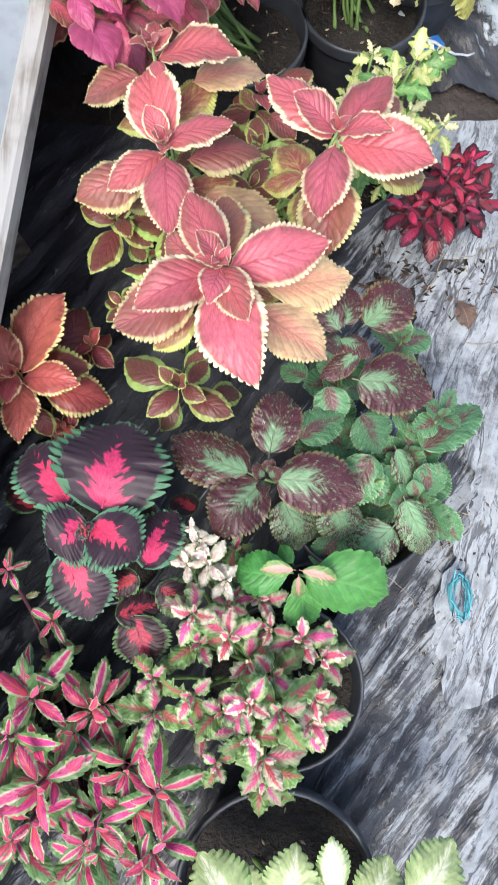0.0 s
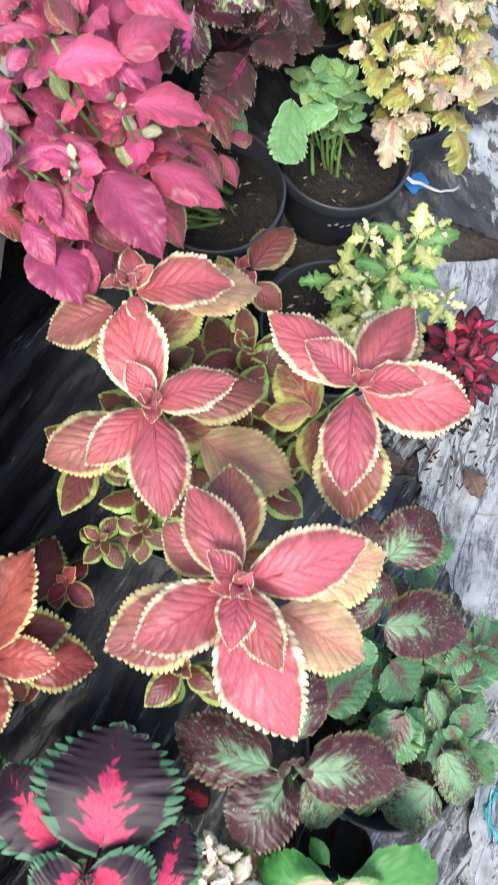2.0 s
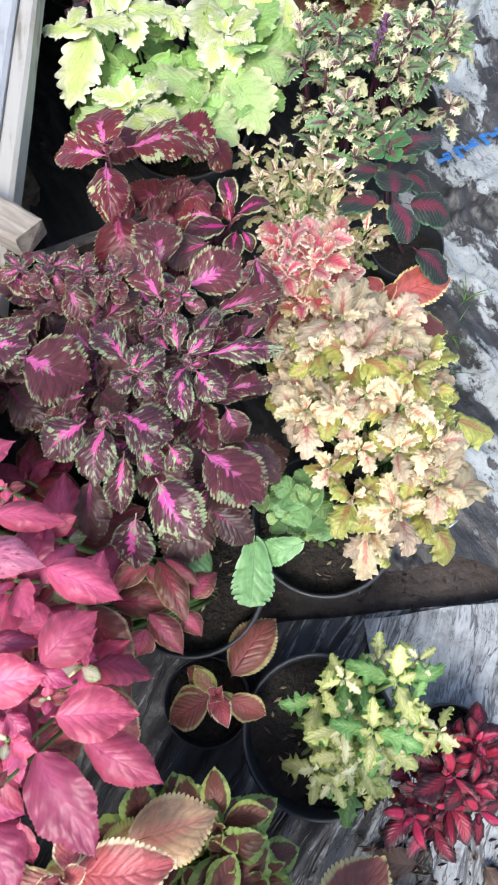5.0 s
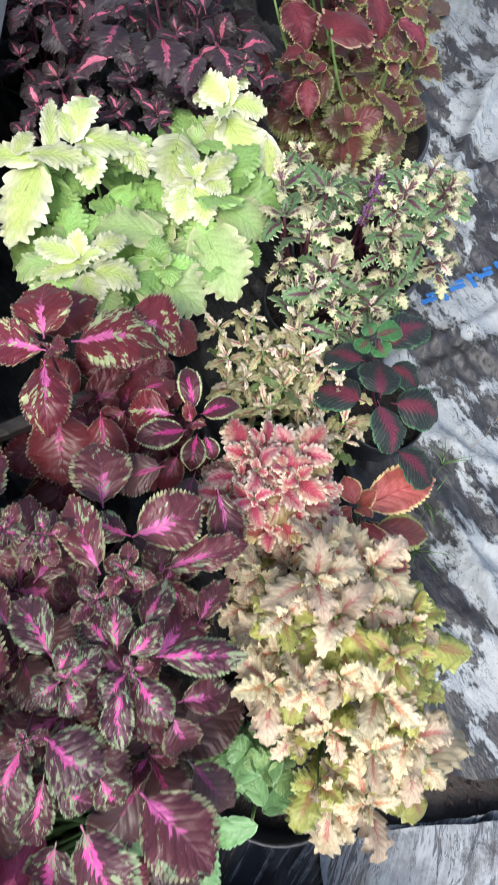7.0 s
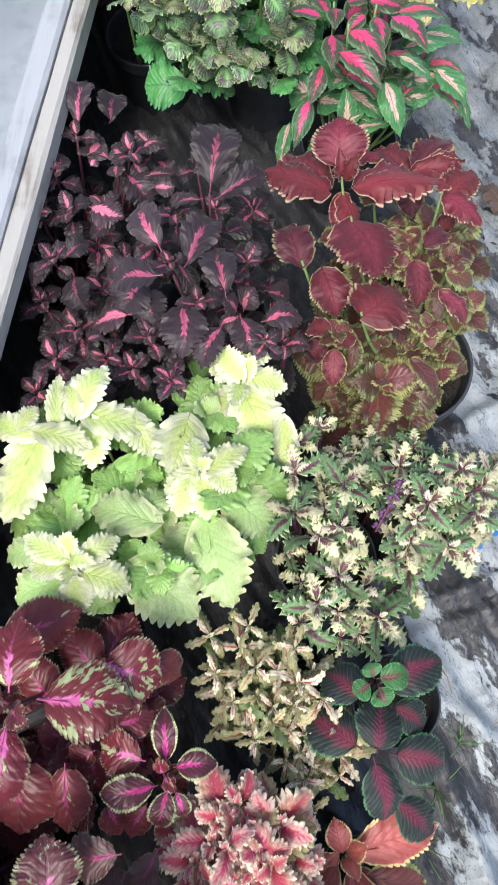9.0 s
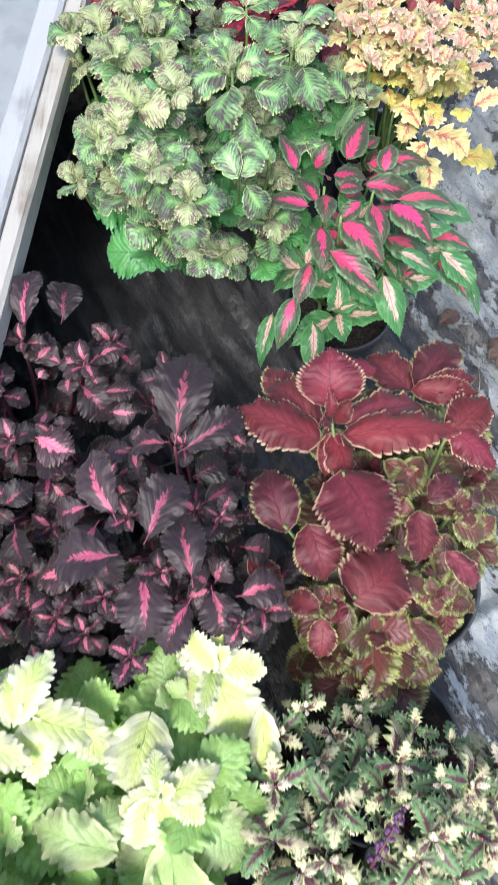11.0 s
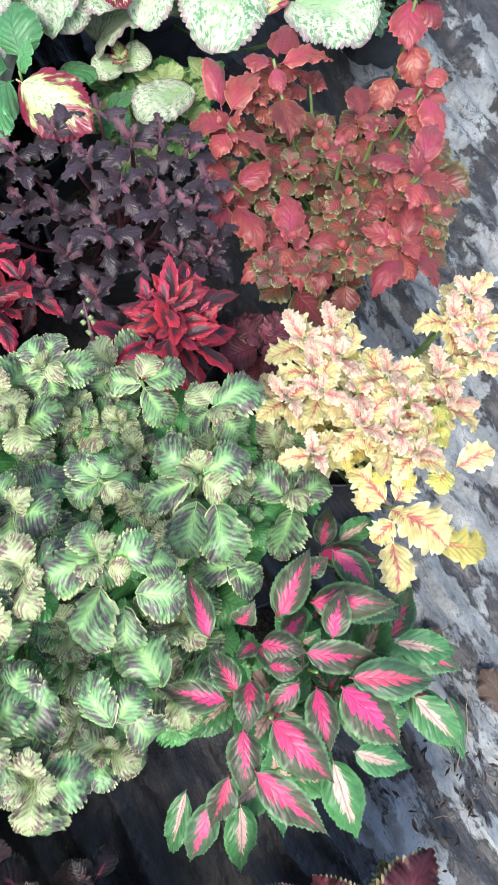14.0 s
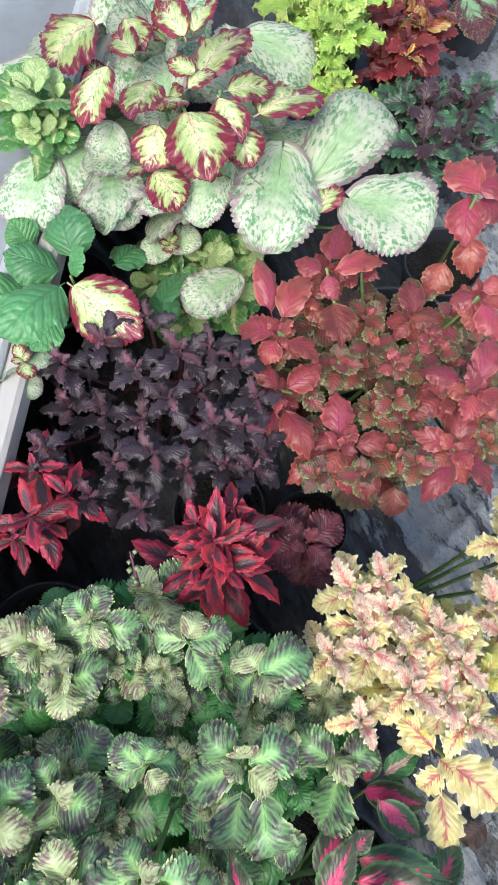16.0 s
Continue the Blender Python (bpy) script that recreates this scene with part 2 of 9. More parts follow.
POT = plain_material("black_pot_plastic", (0.034, 0.038, 0.046), 0.42, 0.4, 18, 0.15, 0.001, 0.5, (0.07, 0.078, 0.094))
SOIL = plain_material("potting_soil", (0.022, 0.018, 0.015), 0.9, 0.5, 60, 1.0, 0.01)
GROUND = plain_material("bare_dark_soil", (0.055, 0.045, 0.04), 0.85, 0.35, 24, 0.8, 0.01)
STEM_G = plain_material("green_stem", (0.16, 0.26, 0.08), 0.5, 0.3, 60, 0.2)
STEM_R = plain_material("purple_stem", (0.10, 0.03, 0.05), 0.5, 0.3, 60, 0.2)
WOOD = wood_material("weathered_timber", (0.40, 0.37, 0.32), (0.22, 0.20, 0.17), (0.42, 0.41, 0.38))
WOOD_GREY = wood_material("old_grey_timber", (0.34, 0.29, 0.23), (0.13, 0.10, 0.08))
WOOD_PALE = wood_material("sawn_timber", (0.40, 0.36, 0.30), (0.22, 0.185, 0.155), None, 51.0)
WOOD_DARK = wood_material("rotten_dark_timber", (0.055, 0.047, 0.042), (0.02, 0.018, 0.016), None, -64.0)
FILM = film_material("dusty_black_film", (0.31, 0.335, 0.355), (0.044, 0.047, 0.053), 1.32, 52, (0.02, 0.26, 0.20), 1.2)
# the dark end towards the bed includes painted shade for the gaps between plants
FILM_FAR = bare_film_material("smeared_grey_film", (0.215, 0.238, 0.25), (0.05, 0.051, 0.055), (0.20, 0.44, 0.31), 0.86, 118)
FILM_PALE = film_material("white_film", (0.36, 0.39, 0.41), (0.06, 0.06, 0.065), 0.60, 70, None, 0.3, 0.05)
LINER = film_material("black_liner_film", (0.12, 0.12, 0.13), (0.006, 0.006, 0.007), 1.15, 60)
TARP = plain_material("grey_white_boarding", (0.26, 0.285, 0.30), 0.6, 0.3, 11, 0.3, 0.002, 0.4)
LATH = wood_material("bluish_painted_lath", (0.34, 0.36, 0.375), (0.26, 0.27, 0.28), (0.39, 0.41, 0.43))


# ---- mesh helpers ----
def mesh_from(name, verts, faces, mats=(), uvs=None, smooth=True):
    me = bpy.data.meshes.new(name)
    me.from_pydata([tuple(map(float, v)) for v in verts], [], faces)
    for m_ in mats:
        me.materials.append(m_)
    if uvs is not None:
        layer = me.uv_layers.new(name="UVMap")
        idx = np.empty(len(me.loops), dtype=np.int32)
        me.loops.foreach_get("vertex_index", idx)
        layer.data.foreach_set("uv", np.asarray(uvs, dtype=np.float32)[idx].ravel())
    me.polygons.foreach_set("use_smooth", [smooth] * len(me.polygons))
    me.update()
    return me


def part(name, data, parent, label=""):
    ob = new(name, data)
    ob.parent = parent
    return tagged(ob, label)


def leaf_mesh(name, mat, rng, ratio=0.6, front=0.42, sharp=1.0, teeth=9, amp=0.08, saw=0.0, lobe=0.0, lobes=4, arch=0.1, fold=0.12, ruffle=0.02,
              stalk=0.12, cord=0.0, cols=8, per=4, curl=0.0, quilt=0.0035):
    """A leaf of length 1 along y: grid of rows and columns with a toothed outline, side bulges between the veins, a folded midrib and a thin stalk."""
    rows = teeth * per + 1
    L = 1.0 - stalk
    pb = 0.98 * sharp
    pa = pb * front / (1 - front)
    um = pa / (pa + pb)
    peak = um ** pa * (1 - um) ** pb
    vs = np.concatenate([np.linspace(-1, -0.84, 2), np.linspace(-0.62, 0.62, cols - 3), np.linspace(0.84, 1, 2)])
    verts, uvs, faces = [], [], []
    ph = rng.uniform(0, 6.28)
    ph2 = rng.uniform(0, 6.28)
    side_bend, twist, cup = rng.uniform(-0.06, 0.06), rng.uniform(-0.35, 0.35), rng.uniform(0.4, 1.5)
    for i in range(rows):
        u = i / (rows - 1)
        w = ratio * 0.5 * (max(u, 1e-4) ** pa * max(1 - u, 1e-4) ** pb) / peak
        tphase = u * teeth
        f = tphase % 1.0
        tooth = (abs(math.sin(math.pi * tphase)) ** 0.7) * (1 - saw) + (1 - f) * saw if 0 < i < rows - 1 else 0.5
        cut = 1 - lobe * (0.5 + 0.5 * math.cos(2 * math.pi * lobes * u)) * math.sin(math.pi * min(1, u * 1.05))
        for v in vs:
            av = abs(v)
            e = max(0.0, (av - 0.55) / 0.45)
            ww = w * (1 + e * (cut - 1))
            x = ww * v + math.copysign(1, v) * (amp * ratio * 0.5 * (tooth - 0.5) * (1 if av > 0.95 else 0) * min(1, 6 * u, 6 * (1 - u)))
            y = stalk + L * u + av * 0.10 * math.sin(math.pi * u) * (1 - 0.4 * u) - cord * av * max(0, 1 - u * 5) * 0.5
            y -= 0.02 * e * (1 - tooth) * amp / 0.08
            z = arch * 4 * u * (1 - u) + 0.05 * math.sin(ph2 + 5 * u) * u - curl * u * u + av * w * fold * 2 - av ** 2 * w * fold * 2.6 * cup + v * w * twist * u
            s = u - 0.32 * av
            z += quilt * math.sin(2 * math.pi * s * 7 + 2 * math.sin(ph + 7 * u)) * min(1, av * 3) * min(1, 6 * (1 - u))
            z += ruffle * e * math.sin(ph + u * 19 + (3.0 if v > 0 else 0)) + ruffle * 0.5 * e * math.sin(ph2 + u * 41)
            x += side_bend * math.sin(math.pi * u)
            verts.append((x, y, z))
            uvs.append((u, v * 0.5 + 0.5))
    C = len(vs)
    for i in range(rows - 1):
        for j in range(C - 1):
            k = i * C + j
            faces.append((k, k + 1, k + C + 1, k + C))
    if stalk > 0.02:
        k0 = len(verts)
        for yy, r in ((0.0, 0.012), (stalk + 0.06, 0.010), (stalk + 0.25, 0.006)):
            zz = arch * 4 * max(0, (yy - stalk) / L) - 0.008
            for q in range(4):
                verts.append((r * math.cos(q * 1.5708), yy, zz + r * math.sin(q * 1.5708)))
                uvs.append((0.02, 0.5))
        for t_ in range(2):
            for q in range(4):
                n0, n1 = k0 + t_ * 4 + q, k0 + t_ * 4 + (q + 1) % 4
                faces.append((n0, n1, n1 + 4, n0 + 4))
    return mesh_from(name, verts, faces, (mat,), uvs)


def tube_mesh(name, pts, r0, r1, mat, sides=6):
    verts, faces = [], []
    pts = [Vector(p) for p in pts]
    for i, p in enumerate(pts):
        d = (pts[min(i + 1, len(pts) - 1)] - pts[max(i - 1, 0)]).normalized()
        a = d.orthogonal().normalized()
        b = d.cross(a)
        r = r0 + (r1 - r0) * i / (len(pts) - 1)
        r *= 1.0 + (0.18 if i % 3 == 1 else 0.0)
        for q in range(sides):
            t_ = 2 * math.pi * q / sides
            verts.append(p + a * (r * math.cos(t_)) + b * (r * math.sin(t_)))
    for i in range(len(pts) - 1):
        for q in range(sides):
            k, n_ = i * sides + q, i * sides + (q + 1) % sides
            faces.append((k, n_, n_ + sides, k + sides))
    faces.append(tuple(range(sides))[::-1])
    faces.append(tuple(range((len(pts) - 1) * sides, len(pts) * sides)))
    return mesh_from(name, verts, faces, (mat,))


def lathe_mesh(name, profile, mat, sides=40):
    verts, faces = [], []
    for r, z in profile:
        for q in range(sides):
            t_ = 2 * math.pi * q / sides
            verts.append((r * math.cos(t_), r * math.sin(t_), z))
    for i in range(len(profile) - 1):
        for q in range(sides):
            k, n_ = i * sides + q, i * sides + (q + 1) % sides
            faces.append((k, n_, n_ + sides, k + sides))
    faces.append(tuple(range(sides))[::-1])
    return mesh_from(name, verts, faces, (mat,))


def pot_meshes(r, h):
    p = [(r * 0.74, 0.0), (r * 0.78, 0.004), (r * 0.92, h * 0.80), (r * 0.93, h * 0.82), (r * 0.985, h * 0.83), (r, h * 0.86), (r * 1.0, h * 0.965),
         (r * 0.99, h), (r * 0.955, h), (r * 0.945, h * 0.97), (r * 0.90, h * 0.72), (r * 0.84, h * 0.45)]
    wall = lathe_mesh("pot", p, POT)
    verts, faces, n_, sides = [(0, 0, 0.004)], [], 7, 28
    rs = r * 0.90
    for i in range(1, n_ + 1):
        for q in range(sides):
            t_ = 2 * math.pi * q / sides
            rr = rs * i / n_
            x, y = rr * math.cos(t_), rr * math.sin(t_)
            verts.append((x, y, 0.006 * noise.noise((x * 60, y * 60, r * 100)) + 0.004 * noise.noise((x * 160, y * 160, r * 100))))
    for q in range(sides):
        faces.append((0, 1 + q, 1 + (q + 1) % sides))
    for i in range(n_ - 1):
        for q in range(sides):
            k, k2 = 1 + i * sides + q, 1 + i * sides + (q + 1) % sides
            faces.append((k, k + sides, k2 + sides, k2))
    return wall, mesh_from("soil", verts, faces, (SOIL,))


# ---- plants ----
class Style:
    """The leaf kinds of one cultivar: young, full-grown and old leaves, three shapes of each."""

    def __init__(self, mats, stem=None, seed=1, grown=None, **shape):
        rng = random.Random(seed)
        mats = list(mats) + [mats[-1]] * (3 - len(mats))
        self.stem = stem or STEM_G
        self.rows = []
        for k, mt in enumerate(mats):
            row = []
            for j in range(3):
                sh = dict(shape, **(grown or {})) if k == 1 else dict(shape)
                sh["ratio"] = sh.get("ratio", 0.6) * rng.uniform(0.9, 1.1) * (0.85 if k == 0 else 1)
                sh["arch"] = shape.get("arch", 0.1) * rng.uniform(0.5, 1.5)
                row.append(leaf_mesh("leaf", mt, rng, **sh))
            self.rows.append(row)


LEVEL = {"i": (-0.004, 0.012, 0, 0.0), "m": (-0.014, -0.008, 0, 0.04), "o": (-0.030, -0.045, 1, 0.2), "l": (-0.065, -0.085, 2, 0.38), "p": (-0.050, -0.060, 3, 0.3)}


class Plant:
    """A potted plant: an Empty at the foot of its pot, with pot, soil, stems and leaves as parts."""

    def __init__(self, label, style, pot, category="potted plant", group="", seed=1, name="potted_coleus"):
        x, y, r, h = pot
        self.at, self.style, self.rng, self.h, self.r, self.wild, self.bud, self.kinds = Vector((x, y, 0)), style, random.Random(seed), h, r, 9, None, (0, 0, 1, 1, 2)
        self.grow = (0.42, 0.76, 0.98, 1.0, 1.0, 0.95)
        self.root = tagged(new(name), label, category, group)
        self.root.location = self.at
        wall, soil = pot_meshes(r, h)
        part("pot", wall, self.root, "black plastic nursery pot")
        s = part("soil", soil, self.root, "dark crumbly potting soil")
        s.location = (0, 0, h * 0.74)

    def leaf(self, base, tip, kind=1, wide=1.0, roll=None, style=None):
        """One leaf from base to tip."""
        rng = self.rng
        b, t = Vector(base), Vector(tip)
        d = t - b
        ln = max(d.length, 0.004)
        yax = d.normalized()
        up = Vector((0, 0, 1))
        xax = yax.cross(up)
        if xax.length < 0.05:
            xax = yax.orthogonal()
        xax.normalize()
        zax = xax.cross(yax)
        m = Matrix((xax, yax, zax)).transposed().to_4x4()
        roll = rng.gauss(0, self.wild) if roll is None else roll
        m = Matrix.Translation(b - self.at) @ m @ Matrix.Rotation(radians(roll), 4, 'Y') @ Matrix.Diagonal((ln * wide, ln, ln, 1))
        ob = part("leaf", rng.choice((style or self.style).rows[kind]), self.root)
        ob.matrix_basis = m
        return ob

    def stem(self, top, r=0.0024):
        a = self.rng.uniform(0, 6.28)
        k = self.r * 0.45 * self.rng.random()
        top = Vector(top) - self.at
        foot = Vector((k * math.cos(a), k * math.sin(a), self.h * 0.70))
        mid = Vector((foot.x * 0.3 + top.x * 0.7, foot.y * 0.3 + top.y * 0.7, foot.z + 0.3 * (top.z - foot.z)))
        pts = [(1 - s) ** 2 * foot + 2 * s * (1 - s) * mid + s * s * top for s in [i / 9 for i in range(10)]]
        part("stem", tube_mesh("stem", pts, r, r * 0.6, self.style.stem), self.root)
        return [p + self.at for p in pts]

    def low(self, pts, size, n=2, kind=2):
        """Older leaves in pairs down a stem."""
        a = self.rng.uniform(0, 180)
        for i in range(n):
            p = pts[max(2, 7 - 2 * i)]
            for side in (0, 180):
                az = radians(a + 90 * i + side + self.rng.gauss(0, 15))
                ln = size * self.rng.uniform(0.7, 1.05)
                self.leaf(p, p + Vector((math.cos(az) * ln, math.sin(az) * ln, ln * self.rng.uniform(-0.35, 0.15))), kind)

    def shoot(self, x, y, z, az, size, pairs=4, lean=(0, 0), low=1, kinds=None):
        """A shoot seen from above: pairs of leaves, each turned a quarter from the pair above it."""
        rng, kinds = self.rng, kinds or self.kinds
        top = Vector((x, y, z))
        k = size / 0.08
        for p in range(pairs):
            ln = size * self.grow[p]
            bz = top + Vector((0, 0, -(0.002, 0.010, 0.024, 0.044, 0.068, 0.09)[p] * k))
            el = (44, 22, 2, -16, -28, -35)[p]
            for side in (0, 180):
                a = radians(az + 90 * p + side + rng.gauss(0, 10))
                e = radians(el + rng.gauss(0, 9))
                l2 = ln * rng.uniform(0.86, 1.1)
                d = Vector((math.cos(a) * math.cos(e) + lean[0], math.sin(a) * math.cos(e) + lean[1], math.sin(e))).normalized()
                self.leaf(bz, bz + d * l2, kinds[min(p, 4)], style=self.bud if p == 0 and rng.random() < 0.6 else None)
        pts = self.stem(top, 0.0022 + 0.0012 * k)
        if low:
            self.low(pts, size * 0.9, low)

    def rosette(self, x, y, z, leaves, low=1, size=0.09, back=0.0):
        """A shoot whose single leaves are given: direction in degrees, length, and how far down the shoot it sits."""
        c = Vector((x, y, z))
        for az, ln, lev in leaves:
            b, t, kind, off = LEVEL[lev]
            off += back * (1 - off) if lev != "i" else 0
            a = radians(az)
            self.leaf(c + Vector((math.cos(a) * ln * off, math.sin(a) * ln * off, b)), c + Vector((math.cos(a) * ln, math.sin(a) * ln, t)), kind)
        for q in range(4):
            a = q * 1.57 + self.rng.random()
            self.leaf(c, c + Vector((math.cos(a) * 0.010, math.sin(a) * 0.010, 0.016)), 0)
        pts = self.stem(c)
        if low:
            self.low(pts, size * 0.8, low)

    def patch(self, outline, z, size, n, pairs=3, dome=0.05, low=1, rise=0.02, kinds=(0, 0, 1, 1, 2)):
        """n shoots spread evenly over an outline on the plan, higher in its middle."""
        rng, self.wild = self.rng, 20
        P = [Vector(p) for p in zip(outline[0::2], outline[1::2])]
        cx, cy = sum(p.x for p in P) / len(P), sum(p.y for p in P) / len(P)
        rad = max(math.hypot(p.x - cx, p.y - cy) for p in P)
        P = [Vector((cx, cy)) + (p - Vector((cx, cy))) * max(0.5, 1 - 0.36 * size / max(0.01, (p - Vector((cx, cy))).length)) for p in P]
        x0, x1, y0, y1 = min(p.x for p in P), max(p.x for p in P), min(p.y for p in P), max(p.y for p in P)
        rad = max(math.hypot(p.x - cx, p.y - cy) for p in P)

        def inside(x, y):
            hit = False
            for a, b in zip(P, P[1:] + P[:1]):
                if (a.y > y) != (b.y > y) and x < a.x + (y - a.y) / (b.y - a.y) * (b.x - a.x):
                    hit = not hit
            return hit

        got = []
        for _ in range(n):
            best, bd = None, -1
            for _t in range(24):
                x, y = rng.uniform(x0, x1), rng.uniform(y0, y1)
                if inside(x, y):
                    d = min([math.hypot(x - a, y - b) for a, b in got] or [1])
                    if d > bd:
                        best, bd = (x, y), d
            if best:
                got.append(best)
        for x, y in got:
            q = math.hypot(x - cx, y - cy) / rad
            out = Vector((x - cx, y - cy)) / rad * 0.35
            self.shoot(x, y, z + dome * (0.4 - q * q) + rng.uniform(-rise, rise), rng.uniform(0, 180), size * rng.uniform(0.65, 1.3), max(2, pairs - rng.choice((0, 0, 1))), (out.x + rng.gauss(0, 0.18), out.y + rng.gauss(0, 0.18)), low,
                       kinds if rng.random() < 0.72 else kinds[2:] + kinds[-1:] * 2)


# ---- the bed: ground, films, timber edge ----
def sheet(name, x0, x1, y0, y1, z, mat, label, step, relief, seed, angle=50.0, ragged=0.02, ridges=()):
    """A crumpled film laid on the ground, with wandering edges and creases that run mostly one way."""
    nx, ny = int((x1 - x0) / step) + 1, int((y1 - y0) / step) + 1
    ca, sa = math.cos(radians(angle)), math.sin(radians(angle))
    verts, faces = [], []
    for j in range(ny):
        for i in range(nx):
            fx, fy = i / (nx - 1), j / (ny - 1)
            x, y = x0 + (x1 - x0) * fx, y0 + (y1 - y0) * fy
            x += (ragged * noise.noise((y * 4 + seed, 3.1, seed)) + 0.15 * ragged * noise.noise((y * 45, 3.1, seed))) * max(0.0, 1 - 3 * fx)
            y += ragged * noise.noise((x * 9, seed, 1.7)) * abs(2 * fy - 1) ** 4
            p, q = x * ca + y * sa, -x * sa + y * ca
            warp = 0.02 * noise.noise((x * 9, y * 9, seed))
            fold = 1 - abs(noise.noise((p * 4, (q + warp) * 30, seed))) * 2
            fold2 = 1 - abs(noise.noise((p * 12 + 5, (q + warp) * 75, seed + 9))) * 2
            h = relief * (max(0, fold) ** 4 * 0.9 + max(0, fold2) ** 4 * 0.35 + 0.5 * (noise.noise((x * 6, y * 6, seed)) + 0.5))
            zz = z + max(0.0, h)
            for ax, ay, bx, by, high, wide in ridges:
                s = ((x - ax) * (bx - ax) + (y - ay) * (by - ay)) / ((bx - ax) ** 2 + (by - ay) ** 2)
                if -0.15 < s < 1.15:
                    d = math.hypot(x - ax - s * (bx - ax), y - ay - s * (by - ay)) + 0.006 * noise.noise((x * 22, y * 22, seed))
                    zz += high * max(0.0, 1 - abs(d) / wide) ** 1.5 * math.sin(math.pi * (s + 0.15) / 1.3) ** 0.5
            verts.append((x, y, zz))
    for j in range(ny - 1):
        for i in range(nx - 1):
            k = j * nx + i
            faces.append((k, k + 1, k + nx + 1, k + nx))
    ob = new(name, mesh_from(name, verts, faces, (mat,)))
    return tagged(ob, label, "plastic sheet", kind="structure")


def edge_x(y):
    return -0.257 + 0.105 * y


def plank(name, y0, y1, off0, off1, z0, z1, mat, label, seed, kind="structure", category="board", bow=0.002):
    """A sawn board along the bed's side, its edges eased and a little uneven."""
    n_ = 60
    verts, faces = [], []
    e = min(0.004, (z1 - z0) * 0.3)
    prof = [(off0, z0), (off0, z1 - e), (off0 + e, z1), (off1 - e, z1), (off1, z1 - e), (off1, z0)]
    for i in range(n_ + 1):
        y = y0 + (y1 - y0) * i / n_
        for k, (o, z) in enumerate(prof):
            w = bow * noise.noise((y * 3, k * 0.3, seed)) + 0.0015 * noise.noise((y * 25, k, seed))
            verts.append((edge_x(y) + o + w, y, z + w * 0.6))
    m = len(prof)
    for i in range(n_):
        for k in range(m):
            a, b = i * m + k, i * m + (k + 1) % m
            faces.append((a, b, b + m, a + m))
    faces += [tuple(range(m))[::-1], tuple(range(n_ * m, (n_ + 1) * m))]
    return tagged(new(name, mesh_from(name, verts, faces, (mat,), smooth=False)), label, category, kind=kind)


def big_ground():
    n_, s = 60, 40.0
    verts, faces = [], []
    for j in range(n_ + 1):
        for i in range(n_ + 1):
            a, b = 2 * i / n_ - 1, 2 * j / n_ - 1
            verts.append((s * a * abs(a) ** 1.5, s * b * abs(b) ** 1.5 + 1, -0.012))
    for j in range(n_):
        for i in range(n_):
            k = j * (n_ + 1) + i
            faces.append((k, k + 1, k + n_ + 2, k + n_ + 1))
    tagged(new("ground", mesh_from("ground", verts, faces, (GROUND,))), "dark brown bare soil under the films", "ground", kind="structure")


big_ground()
sheet("film_near", -0.42, 1.6, -0.9, 0.64, 0.0, FILM, "black plastic film with dried pale dirt and creases", 0.008, 0.014, 3.0, 52, 0.006)
sheet("film_far", -0.36, 1.7, 0.70, 3.3, 0.0, FILM_FAR, "dusty grey plastic film with long creases", 0.0075, 0.018, 8.0, 122, 0.05,
      [(0.384, 1.104, 0.60, 0.97, 0.022, 0.018), (0.37, 1.048, 0.50, 0.74, 0.026, 0.02), (0.342, 0.901, 0.47, 0.79, 0.016, 0.016),
       (0.356, 1.21, 0.60, 1.30, 0.014, 0.014), (0.362, 1.18, 0.60, 1.25, 0.012, 0.012), (0.493, 1.50, 0.60, 1.70, 0.026, 0.02),
       (0.43, 1.46, 0.62, 1.55, 0.02, 0.016), (0.54, 2.86, 0.70, 2.40, 0.028, 0.026), (0.56, 2.66, 0.70, 2.38, 0.018, 0.014),
       (0.56, 2.47, 0.548, 2.08, 0.014, 0.010), (0.58, 2.51, 0.566, 2.10, 0.012, 0.010), (0.43, 2.20, 0.52, 2.30, 0.012, 0.012)])
sheet("film_patch", 0.245, 1.3, -0.13, 0.44, 0.012, FILM_PALE, "torn piece of whitish plastic film", 0.009, 0.008, 5.0, 65, 0.10)
sheet("film_strip", 0.19, 1.3, 0.42, 0.636, 0.014, FILM_PALE, "smooth pale grey plastic film beside the pots", 0.009, 0.008, 12.0, 30, 0.008)
plank("bed_side", -0.9, 3.2, -0.022, 0.0, 0.276, 0.30, WOOD, "weathered pale timber board along the bed", 1.0)
plank("bed_liner", -0.9, 3.2, -0.20, -0.195, -0.005, 0.254, LINER, "black film lining the timber board", 2.0, category="film")
plank("lath", 1.06, 3.2, -0.052, -0.0235, 0.278, 0.303, LATH, "thin pale lath beside the bed board", 4.0)
plank("path_board", -0.9, 3.2, -1.6, -0.025, 0.255, 0.277, TARP, "greyish white boarding beside the bed", 6.0, bow=0.003)


